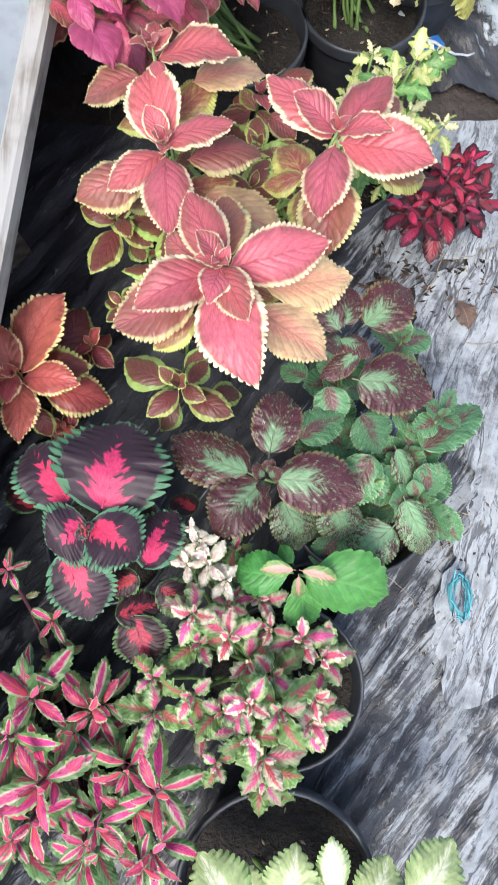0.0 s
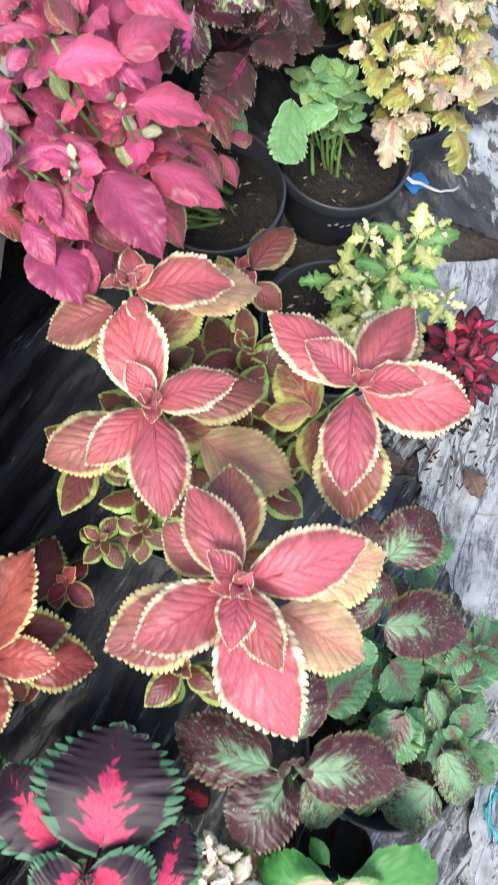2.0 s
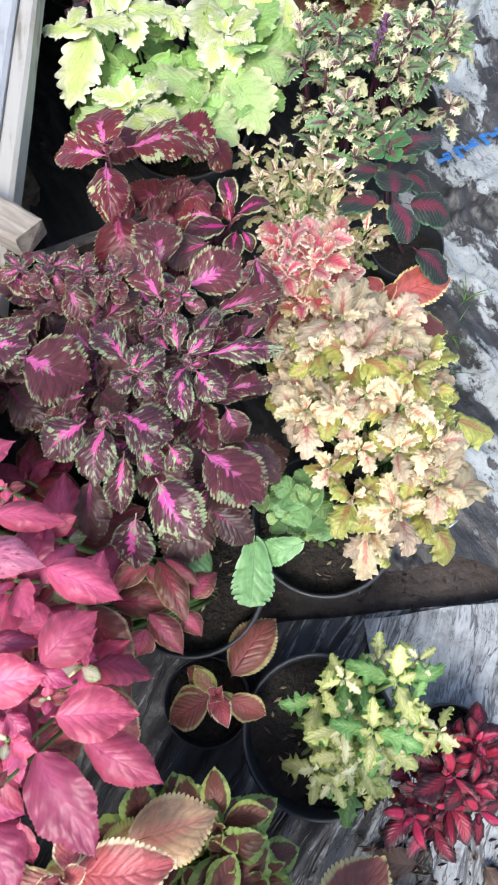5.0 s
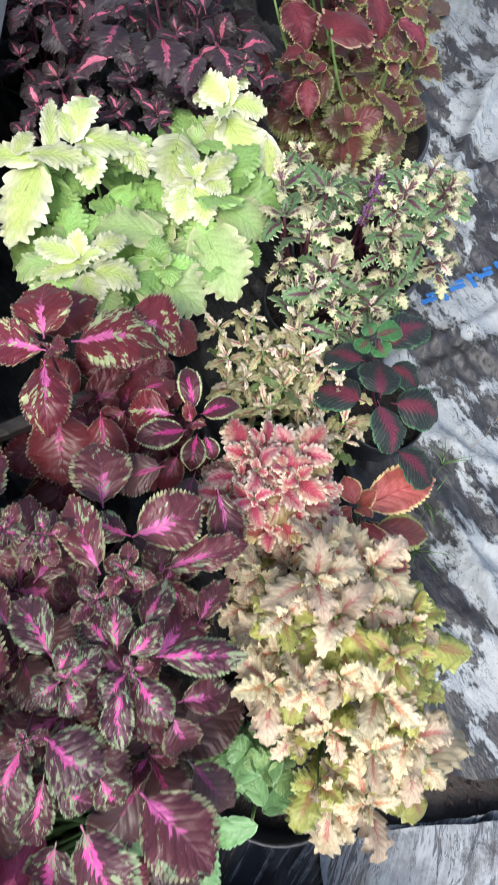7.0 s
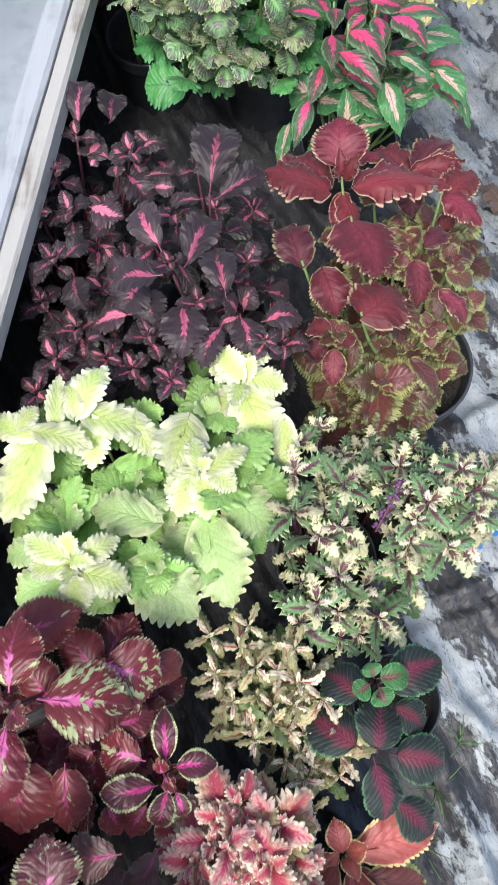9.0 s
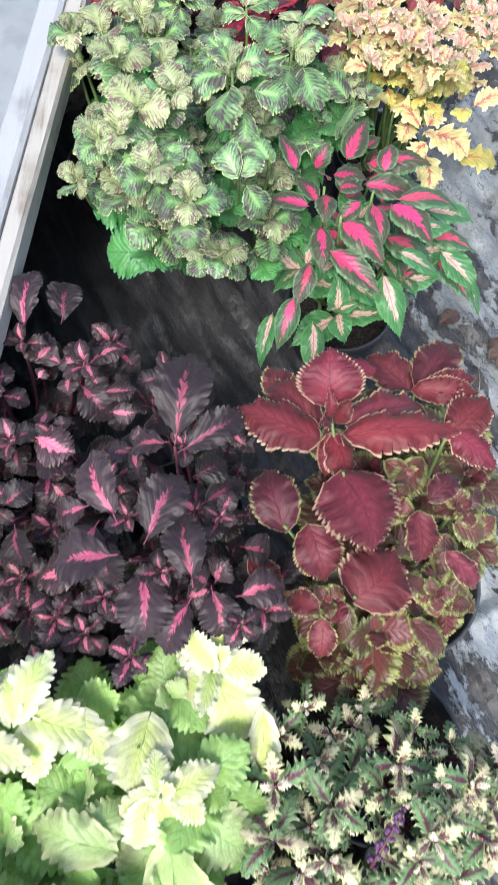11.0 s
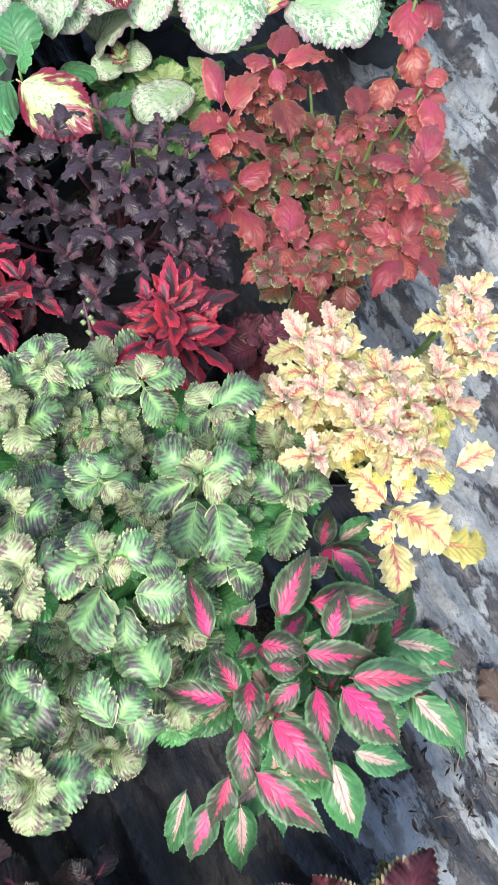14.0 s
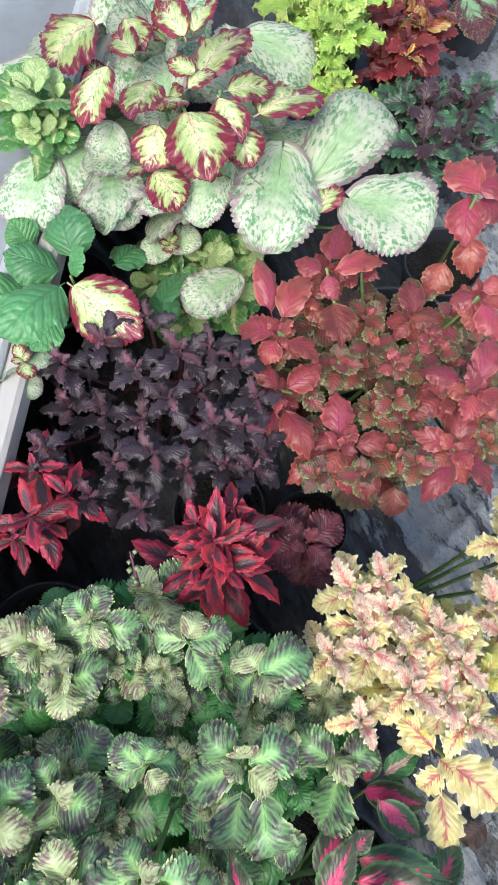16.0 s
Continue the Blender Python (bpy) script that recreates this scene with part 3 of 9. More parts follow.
def timber(name, a, b, w, h, mat, label, seed):
    """A short broken length of sawn wood between two points."""
    a, b = Vector(a), Vector(b)
    d = (b - a).normalized()
    sx = d.cross(Vector((0, 0, 1))).normalized()
    up = sx.cross(d)
    n_, verts, faces = 14, [], []
    e = 0.003
    prof = [(-w / 2, 0), (-w / 2, h - e), (-w / 2 + e, h), (w / 2 - e, h), (w / 2, h - e), (w / 2, 0)]
    for i in range(n_ + 1):
        p = a.lerp(b, i / n_)
        for k, (x, z) in enumerate(prof):
            j = 0.002 * noise.noise((i * 0.7, k * 1.3, seed))
            tip = 0.008 * noise.noise((k * 2.1, seed, 0.5)) if i in (0, n_) else 0
            verts.append(p + sx * (x + j) + up * (z + j) + d * tip)
    m = len(prof)
    for i in range(n_):
        for k in range(m):
            q, r = i * m + k, i * m + (k + 1) % m
            faces.append((q, r, r + m, q + m))
    faces += [tuple(range(m))[::-1], tuple(range(n_ * m, (n_ + 1) * m))]
    return tagged(new(name, mesh_from(name, verts, faces, (mat,), smooth=False)), label, "wood offcut")


timber("timber_offcut", (-0.27, 1.15, 0.307), (-0.115, 1.025, 0.303), 0.036, 0.03, WOOD_PALE, "broken weathered timber offcut lying across the board", 3.0)
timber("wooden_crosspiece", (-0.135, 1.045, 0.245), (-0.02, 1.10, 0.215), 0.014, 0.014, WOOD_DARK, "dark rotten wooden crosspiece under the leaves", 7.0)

for y in (-0.6, 0.45, 1.35, 2.3):
    timber("staging_post", (edge_x(y) - 0.11, y, -0.012), (edge_x(y) - 0.109, y + 0.001, 0.254), 0.05, 0.05, WOOD_GREY, "grey timber post under the staging board", y)


# ---- cultivars ----
CORAL = Style([
    leaf_material("coral_young", (0.42, 0.105, 0.10), (0.47, 0.095, 0.115), (0.76, 0.64, 0.40), (0.36, 0.04, 0.06), m=(0.14, 0.05), nv=8, vein_amt=0.45, vein_w=0.2, jag=0.1, c=(0.6, 0.2), relief=0.8),
    leaf_material("coral_grown", (0.34, 0.12, 0.085), (0.38, 0.105, 0.095), (0.66, 0.58, 0.26), (0.25, 0.04, 0.04), m=(0.16, 0.06), nv=8, vein_amt=0.5, jag=0.1, vary=0.3, relief=0.8),
    leaf_material("coral_old", (0.27, 0.145, 0.06), (0.22, 0.06, 0.045), (0.42, 0.44, 0.12), (0.36, 0.32, 0.12), (0.42, 0.36, 0.11), m=(0.28, 0.08), nv=7, mot=(0.6, 0.12), vary=0.4, hue=0.03),
    leaf_material("coral_faded", (0.60, 0.40, 0.22), (0.56, 0.26, 0.17), (0.70, 0.58, 0.28), (0.42, 0.24, 0.12), m=(0.12, 0.06), nv=8, vein_amt=0.5, vary=0.2)],
    seed=1, ratio=0.70, teeth=20, amp=0.08, per=4, arch=0.09, fold=0.22, sharp=1.15, stalk=0.03, front=0.4)
CORAL_GREEN = Style([
    leaf_material("coral_shaded", (0.20, 0.075, 0.045), (0.17, 0.035, 0.03), (0.46, 0.54, 0.15), (0.20, 0.10, 0.05), m=(0.26, 0.05), m_jag=0.2, c=(0.4, 0.2), vary=0.3, hue=0.03),
    leaf_material("coral_green_edge", (0.18, 0.08, 0.045), (0.15, 0.035, 0.03), (0.36, 0.52, 0.13), (0.15, 0.11, 0.05), m=(0.32, 0.05), m_jag=0.25, c=(0.4, 0.2), vary=0.35, hue=0.03)],
    seed=34, ratio=0.64, teeth=14, amp=0.10, saw=0.4, arch=0.09, fold=0.2, sharp=1.15, stalk=0.06, front=0.4)
CORAL_RED = Style([
    leaf_material("red_young", (0.42, 0.085, 0.07), (0.46, 0.09, 0.08), (0.80, 0.60, 0.28), (0.33, 0.02, 0.02), m=(0.12, 0.035), vein_amt=0.4, jag=0.1),
    leaf_material("red_grown", (0.30, 0.05, 0.045), (0.33, 0.05, 0.05), (0.66, 0.58, 0.22), (0.2, 0.02, 0.03), m=(0.15, 0.05), vein_amt=0.4, jag=0.1),
    leaf_material("red_old", (0.20, 0.05, 0.04), None, (0.40, 0.46, 0.13), (0.14, 0.03, 0.03), m=(0.22, 0.07))],
    seed=2, ratio=0.70, teeth=16, amp=0.12, arch=0.09, fold=0.22, stalk=0.03, sharp=1.15, front=0.4)
PLUM = Style([
    leaf_material("plum_young", (0.085, 0.014, 0.022), (0.50, 0.02, 0.06), (0.20, 0.26, 0.10), (0.30, 0.02, 0.05), c=(0.28, 0.1), jag=0.5, m=(0.12, 0.05), m_jag=0.3, vein_amt=0.3, rough=0.5),
    leaf_material("plum_grown", (0.042, 0.018, 0.030), (0.66, 0.02, 0.10), (0.10, 0.27, 0.14), (0.07, 0.012, 0.03), relief=0.2, c=(0.32, 0.07), c_end=0.62, c_taper=0.75, jag=0.6, m=(0.12, 0.04), m_jag=0.25, vein_amt=0.08, rough=0.52, nv=6),
    leaf_material("plum_old", (0.035, 0.010, 0.014), (0.42, 0.012, 0.03), (0.10, 0.20, 0.07), (0.07, 0.01, 0.02), c=(0.34, 0.06), c_end=0.7, jag=0.5, m=(0.12, 0.04), rough=0.52)],
    STEM_R, 3, ratio=0.90, teeth=13, amp=0.24, arch=0.08, fold=0.14, front=0.34, cord=0.25, sharp=0.92, stalk=0.08, quilt=0.003)
MOTTLE = Style([
    leaf_material("mottle_young", (0.085, 0.020, 0.028), (0.16, 0.30, 0.15), (0.20, 0.16, 0.07), (0.16, 0.09, 0.07), (0.15, 0.30, 0.15), c=(0.30, 0.18), c_end=0.42, jag=0.5, mot=(0.585, 0.05), mot_scale=13, relief=0.45, m=(0.07, 0.03), vein_amt=0.3),
    leaf_material("mottle_grown", (0.075, 0.024, 0.026), (0.16, 0.33, 0.16), (0.13, 0.16, 0.07), (0.22, 0.12, 0.11), (0.17, 0.36, 0.17), c=(0.3, 0.2), c_end=0.6, jag=0.3, mot=(0.51, 0.06), mot_scale=18, relief=0.45, m=(0.07, 0.03)),
    leaf_material("mottle_old", (0.09, 0.24, 0.10), (0.12, 0.03, 0.04), (0.22, 0.36, 0.16), (0.10, 0.20, 0.10), (0.20, 0.38, 0.17), c=(0.3, 0.2), mot=(0.58, 0.1), mot_scale=15, relief=0.45, m=(0.06, 0.03))],
    STEM_G, 4, quilt=0.003, ratio=0.82, teeth=16, amp=0.12, arch=0.07, fold=0.12, front=0.36, sharp=0.85, stalk=0.08)
GREENPINK = Style([
    leaf_material("bud_pink", (0.20, 0.36, 0.10), (0.72, 0.30, 0.26), None, (0.6, 0.4, 0.2), c=(0.4, 0.15), jag=0.5, vein_amt=0.3),
    leaf_material("bud_green", (0.075, 0.30, 0.06), None, (0.12, 0.36, 0.09), (0.16, 0.42, 0.12), m=(0.04, 0.02), vein_amt=0.4)],
    seed=5, ratio=0.66, teeth=9, amp=0.08, arch=0.07, fold=0.14, stalk=0.08)
CONFETTI = Style([
    leaf_material("confetti_young", (0.76, 0.62, 0.48), (0.58, 0.06, 0.13), (0.46, 0.56, 0.26), (0.7, 0.3, 0.35), c=(0.4, 0.15), jag=0.4, m=(0.16, 0.08), vary=0.4, hue=0.05),
    leaf_material("confetti_grown", (0.44, 0.44, 0.26), (0.60, 0.06, 0.20), (0.20, 0.36, 0.12), (0.45, 0.2, 0.2), c=(0.36, 0.15), jag=0.4, m=(0.25, 0.08), vary=0.4, hue=0.05),
    leaf_material("confetti_old", (0.17, 0.30, 0.08), (0.36, 0.10, 0.08), (0.30, 0.42, 0.18), None, c=(0.3, 0.12), m=(0.12, 0.06), vary=0.3)],
    seed=6, ratio=0.56, teeth=6, amp=0.3, saw=0.5, arch=0.12, fold=0.5, stalk=0.12, cols=7, ruffle=0.09, sharp=1.1)
WHITEPINK = Style([
    leaf_material("whitepink_young", (0.80, 0.72, 0.60), (0.72, 0.36, 0.36), (0.74, 0.74, 0.52), None, c=(0.22, 0.2), jag=0.5, m=(0.2, 0.1), vary=0.2),
    leaf_material("whitepink_grown", (0.74, 0.68, 0.54), (0.66, 0.42, 0.38), (0.50, 0.56, 0.30), None, c=(0.16, 0.2), jag=0.5, m=(0.15, 0.1), vary=0.25)],
    seed=36, ratio=0.46, teeth=6, amp=0.3, saw=0.5, arch=0.12, fold=0.4, stalk=0.1, cols=7, ruffle=0.06, sharp=1.1)
NEEDLE = Style([
    leaf_material("needle_young", (0.58, 0.03, 0.16), (0.62, 0.04, 0.09), (0.34, 0.44, 0.20), (0.7, 0.3, 0.3), c=(0.3, 0.1), m=(0.22, 0.07), jag=0.2, vary=0.4, hue=0.03),
    leaf_material("needle_grown", (0.60, 0.52, 0.36), (0.58, 0.02, 0.16), (0.13, 0.26, 0.08), (0.3, 0.03, 0.1), c=(0.38, 0.08), c_taper=0.2, m=(0.46, 0.08), jag=0.2, vary=0.4, hue=0.03),
    leaf_material("needle_old", (0.13, 0.25, 0.08), (0.30, 0.04, 0.08), (0.20, 0.34, 0.13), None, c=(0.3, 0.1), m=(0.15, 0.06))],
    STEM_R, 7, ratio=0.38, teeth=8, amp=0.36, saw=0.6, arch=0.08, fold=0.25, stalk=0.10, cols=7, front=0.45)
PALE = Style([
    leaf_material("pale_cream", (0.62, 0.64, 0.44), (0.70, 0.70, 0.52), (0.34, 0.48, 0.18), (0.5, 0.6, 0.3), m=(0.25, 0.1), jag=0.3),
    leaf_material("pale_green", (0.46, 0.56, 0.24), (0.72, 0.74, 0.50), (0.33, 0.47, 0.17), (0.3, 0.45, 0.15), (0.24, 0.38, 0.12), mot=(0.6, 0.08))],
    seed=8, ratio=0.62, teeth=12, amp=0.12, arch=0.1, fold=0.2)
MAGENTA = Style([
    leaf_material("magenta_young", (0.50, 0.060, 0.150), (0.62, 0.16, 0.26), (0.56, 0.10, 0.16), (0.36, 0.03, 0.09), m=(0.05, 0.03), vein_amt=0.3, vary=0.38, hue=0.03, c=(0.3, 0.3)),
    leaf_material("magenta_grown", (0.50, 0.068, 0.150), (0.60, 0.10, 0.22), (0.56, 0.10, 0.16), (0.38, 0.03, 0.11), m=(0.05, 0.03), c=(0.3, 0.3), vein_amt=0.25, vary=0.36, hue=0.025, nv=7, relief=0.4),
    leaf_material("magenta_old", (0.26, 0.07, 0.065), (0.40, 0.06, 0.10), (0.40, 0.30, 0.16), (0.16, 0.03, 0.05), (0.32, 0.30, 0.13), m=(0.07, 0.03), mot=(0.60, 0.06), mot_scale=1.8, vary=0.4, hue=0.03),
    leaf_material("magenta_speckled", (0.52, 0.16, 0.26), (0.50, 0.10, 0.22), (0.50, 0.12, 0.18), (0.60, 0.26, 0.36), (0.24, 0.03, 0.10), m=(0.05, 0.03), c=(0.2, 0.3), mot=(0.55, 0.05), mot_scale=9, vein_amt=0.3, vary=0.2)],
    seed=9, ratio=0.60, teeth=22, amp=0.09, saw=0.4, arch=0.12, fold=0.26, sharp=1.4, stalk=0.06, cols=8, per=3, front=0.36)
PURPLE = Style([
    leaf_material("purple_young", (0.085, 0.022, 0.032), (0.66, 0.06, 0.30), (0.24, 0.31, 0.16), (0.50, 0.16, 0.34), (0.32, 0.42, 0.22), c=(0.15, 0.05), c_end=0.55, jag=0.5, mot=(0.555, 0.02), mot_scale=1.8, m=(0.10, 0.05), m_jag=0.3, vein_amt=0.35, vein_w=0.12, vary=0.3),
    leaf_material("purple_grown", (0.125, 0.026, 0.036), (0.58, 0.10, 0.32), (0.32, 0.32, 0.17), (0.26, 0.07, 0.12), (0.34, 0.46, 0.24), c=(0.13, 0.07), c_end=0.42, jag=0.5, mot=(0.585, 0.02), mot_scale=1.4, m=(0.09, 0.04), m_jag=0.3, vein_amt=0.25, vein_w=0.1, vary=0.3),
    leaf_material("purple_old", (0.088, 0.036, 0.036), (0.36, 0.03, 0.16), (0.17, 0.15, 0.09), (0.05, 0.010, 0.016), (0.22, 0.32, 0.14), c=(0.07, 0.05), c_end=0.7, jag=0.15, mot=(0.63, 0.03), mot_scale=2.0, m=(0.05, 0.02), vein_amt=0.5, vary=0.35)],
    STEM_R, 10, ratio=0.66, teeth=18, amp=0.14, arch=0.12, fold=0.22, sharp=1.0, stalk=0.09, ruffle=0.035)
CREAM = Style([
    leaf_material("cream_young", (0.72, 0.63, 0.40), (0.50, 0.20, 0.10), None, (0.70, 0.52, 0.20), c=(0.16, 0.12), jag=0.45, vein_amt=0.5, vary=0.28, hue=0.04),
    leaf_material("cream_grown", (0.70, 0.58, 0.38), (0.48, 0.14, 0.12), None, (0.66, 0.36, 0.26), c=(0.14, 0.10), c_end=0.6, jag=0.35, vein_amt=0.6, vary=0.42, hue=0.05),
    leaf_material("cream_old", (0.44, 0.44, 0.10), (0.36, 0.16, 0.07), (0.56, 0.60, 0.22), (0.30, 0.36, 0.1), c=(0.2, 0.12), vary=0.35, hue=0.03)],
    seed=11, ratio=0.66, teeth=7, amp=0.3, arch=0.14, fold=0.42, ruffle=0.08, stalk=0.12, sharp=0.8, lobe=0.3, lobes=4)
ROSECREAM = Style([
    leaf_material("rose_young", (0.66, 0.33, 0.29), (0.48, 0.05, 0.10), (0.80, 0.68, 0.52), (0.55, 0.08, 0.10), c=(0.36, 0.12), jag=0.5, m=(0.24, 0.1), vein_amt=0.45),
    leaf_material("rose_grown", (0.52, 0.25, 0.19), (0.42, 0.05, 0.09), (0.74, 0.60, 0.44), (0.45, 0.05, 0.08), c=(0.38, 0.12), jag=0.5, m=(0.22, 0.1), vein_amt=0.45),
    leaf_material("rose_old", (0.48, 0.36, 0.16), (0.30, 0.08, 0.05), (0.52, 0.50, 0.22), None, vary=0.3)],
    seed=12, ratio=0.7, teeth=7, amp=0.26, arch=0.12, fold=0.42, ruffle=0.06, stalk=0.12, lobe=0.15, lobes=4)
ROUND = Style([
    leaf_material("round_young", (0.27, 0.44, 0.15), None, (0.36, 0.52, 0.24), (0.25, 0.42, 0.18), m=(0.08, 0.04), nv=4),
    leaf_material("round_grown", (0.19, 0.38, 0.14), None, (0.26, 0.46, 0.22), (0.2, 0.38, 0.15), m=(0.1, 0.05), nv=4)],
    seed=13, ratio=1.0, teeth=8, amp=0.14, arch=0.05, fold=0.1, stalk=0.22, sharp=0.42, front=0.5, cord=0.6)
LIMEFINE = Style([
    leaf_material("limefine_young", (0.78, 0.75, 0.40), (0.82, 0.80, 0.52), (0.55, 0.60, 0.18), (0.5, 0.55, 0.2), jag=0.3, vary=0.2),
    leaf_material("limefine_grown", (0.52, 0.58, 0.18), (0.62, 0.64, 0.28), (0.34, 0.48, 0.12), None, jag=0.3, vary=0.25),
    leaf_material("limefine_old", (0.14, 0.33, 0.08), (0.22, 0.40, 0.12), None, None, jag=0.3, vary=0.3)],
    seed=14, ratio=0.58, teeth=6, amp=0.2, lobe=0.76, lobes=4, arch=0.1, fold=0.2, ruffle=0.04, stalk=0.14, per=5)
CRIMSON = Style([
    leaf_material("crimson_young", (0.10, 0.008, 0.022), (0.44, 0.008, 0.06), (0.07, 0.012, 0.02), (0.2, 0.005, 0.03), c=(0.62, 0.15), c_end=0.85, m=(0.1, 0.06), jag=0.3, vary=0.3),
    leaf_material("crimson_grown", (0.06, 0.008, 0.016), (0.26, 0.006, 0.036), (0.05, 0.012, 0.018), (0.1, 0.005, 0.02), c=(0.55, 0.15), c_end=0.8, m=(0.12, 0.08), jag=0.3, vary=0.35)],
    STEM_R, 15, ratio=0.46, teeth=7, amp=0.16, saw=0.5, arch=0.08, fold=0.2)
EMERALD = Style([
    leaf_material("emerald_young", (0.05, 0.20, 0.05), (0.14, 0.02, 0.03), (0.10, 0.30, 0.10), (0.09, 0.26, 0.08), c=(0.25, 0.15), m=(0.1, 0.05), vein_amt=0.4),
    leaf_material("emerald_grown", (0.014, 0.022, 0.022), (0.13, 0.008, 0.028), (0.07, 0.20, 0.09), (0.07, 0.16, 0.085), c=(0.30, 0.2), jag=0.4, m=(0.06, 0.05), vein_amt=0.55, vein_out=True, rough=0.62, vein_w=0.3, nv=10, relief=0.5)],
    STEM_R, 16, quilt=0.003, ratio=0.78, teeth=14, amp=0.09, arch=0.1, fold=0.12, sharp=0.75)
MINI = Style([
    leaf_material("mini_young", (0.82, 0.74, 0.56), (0.36, 0.10, 0.12), (0.62, 0.62, 0.36), None, c=(0.14, 0.1), jag=0.4, vary=0.3, hue=0.03),
    leaf_material("mini_grown", (0.68, 0.64, 0.38), (0.10, 0.025, 0.045), (0.30, 0.42, 0.15), (0.3, 0.35, 0.15), c=(0.36, 0.12), c_end=0.45, jag=0.5, m=(0.15, 0.1), vary=0.35, hue=0.04),
    leaf_material("mini_old", (0.14, 0.26, 0.10), (0.08, 0.02, 0.04), (0.42, 0.50, 0.28), None, c=(0.2, 0.1), vary=0.35)],
    STEM_R, 17, ratio=0.58, teeth=5, amp=0.3, lobe=0.78, lobes=5, arch=0.1, fold=0.25, stalk=0.12, cols=7, per=4)
STRAW = Style([
    leaf_material("straw_young", (0.82, 0.72, 0.52), (0.50, 0.10, 0.12), (0.62, 0.60, 0.30), None, c=(0.15, 0.1), jag=0.4, vary=0.3, hue=0.03),
    leaf_material("straw_grown", (0.44, 0.42, 0.20), (0.30, 0.07, 0.07), (0.50, 0.52, 0.26), None, c=(0.12, 0.1), jag=0.4, vary=0.35, hue=0.03),
    leaf_material("straw_old", (0.15, 0.22, 0.07), None, (0.3, 0.36, 0.14), None, vary=0.4)],
    seed=18, ratio=0.42, teeth=5, amp=0.3, lobe=0.6, lobes=4, arch=0.16, fold=0.3, ruffle=0.06, stalk=0.12, cols=7)
LIME = Style([
    leaf_material("lime_young", (0.57, 0.63, 0.29), (0.47, 0.58, 0.17), (0.70, 0.71, 0.50), (0.50, 0.60, 0.2), c=(0.35, 0.2), m=(0.28, 0.28), m_jag=0.6, tip=1.7, vary=0.2, hue=0.02),
    leaf_material("lime_grown", (0.47, 0.62, 0.25), (0.40, 0.58, 0.20), (0.64, 0.69, 0.38), (0.28, 0.46, 0.12), (0.30, 0.21, 0.11), c=(0.4, 0.2), mot=(0.53, 0.03), mot_scale=20, mot_edge=(0.55, 0.95), m=(0.12, 0.16), m_jag=0.3, vein_amt=0.25, vary=0.2, hue=0.02),
    leaf_material("lime_old", (0.30, 0.50, 0.13), (0.26, 0.46, 0.12), (0.34, 0.54, 0.18), None, vary=0.3)],
    seed=19, ratio=0.84, teeth=9, amp=0.30, saw=0.3, arch=0.12, fold=0.14, ruffle=0.045, stalk=0.06, sharp=0.88, front=0.36, cord=0.3)
BLACKPINK = Style([
    leaf_material("blackpink_young", (0.052, 0.028, 0.034), (0.56, 0.14, 0.21), (0.07, 0.05, 0.04), (0.20, 0.05, 0.08), c=(0.25, 0.08), c_end=0.8, jag=0.35, m=(0.06, 0.03), vary=0.4),
    leaf_material("blackpink_grown", (0.040, 0.024, 0.030), (0.46, 0.08, 0.16), (0.06, 0.05, 0.045), (0.08, 0.03, 0.045), c=(0.14, 0.05), c_end=0.62, c_taper=0.3, jag=0.4, m=(0.05, 0.03), vary=0.5, rough=0.5, relief=0.35),
    leaf_material("blackpink_old", (0.034, 0.022, 0.026), (0.26, 0.04, 0.08), (0.07, 0.08, 0.05), None, c=(0.10, 0.05), c_end=0.5, vary=0.4)],
    STEM_R, 20, ratio=0.68, teeth=12, amp=0.24, saw=0.25, arch=0.12, fold=0.28, sharp=1.1, ruffle=0.03, quilt=0.004)
BURGUNDY = Style([
    leaf_material("burgundy_young", (0.14, 0.012, 0.020), (0.20, 0.015, 0.028), (0.50, 0.33, 0.22), (0.085, 0.008, 0.014), c=(0.35, 0.3), m=(0.06, 0.02), m_jag=0.04, vein_amt=0.4, vein_w=0.25, nv=7, relief=0.35, mot_scale=5, rough=0.55, vary=0.25),
    leaf_material("burgundy_grown", (0.12, 0.014, 0.022), (0.16, 0.016, 0.026), (0.36, 0.31, 0.14), (0.06, 0.008, 0.014), m=(0.075, 0.025), m_jag=0.05, vein_amt=0.5, vein_w=0.3, nv=6, relief=0.4, rough=0.55, vary=0.3),
    leaf_material("burgundy_low", (0.12, 0.062, 0.032), (0.115, 0.024, 0.024), (0.27, 0.29, 0.10), (0.2, 0.17, 0.06), c=(0.45, 0.2), m=(0.24, 0.1), m_jag=0.3, vary=0.45, hue=0.05)],
    STEM_G, 21, ratio=0.90, teeth=17, amp=0.22, saw=0.15, arch=0.12, fold=0.18, sharp=1.12, ruffle=0.05, stalk=0.05, cord=0.12, quilt=0.002, front=0.33)
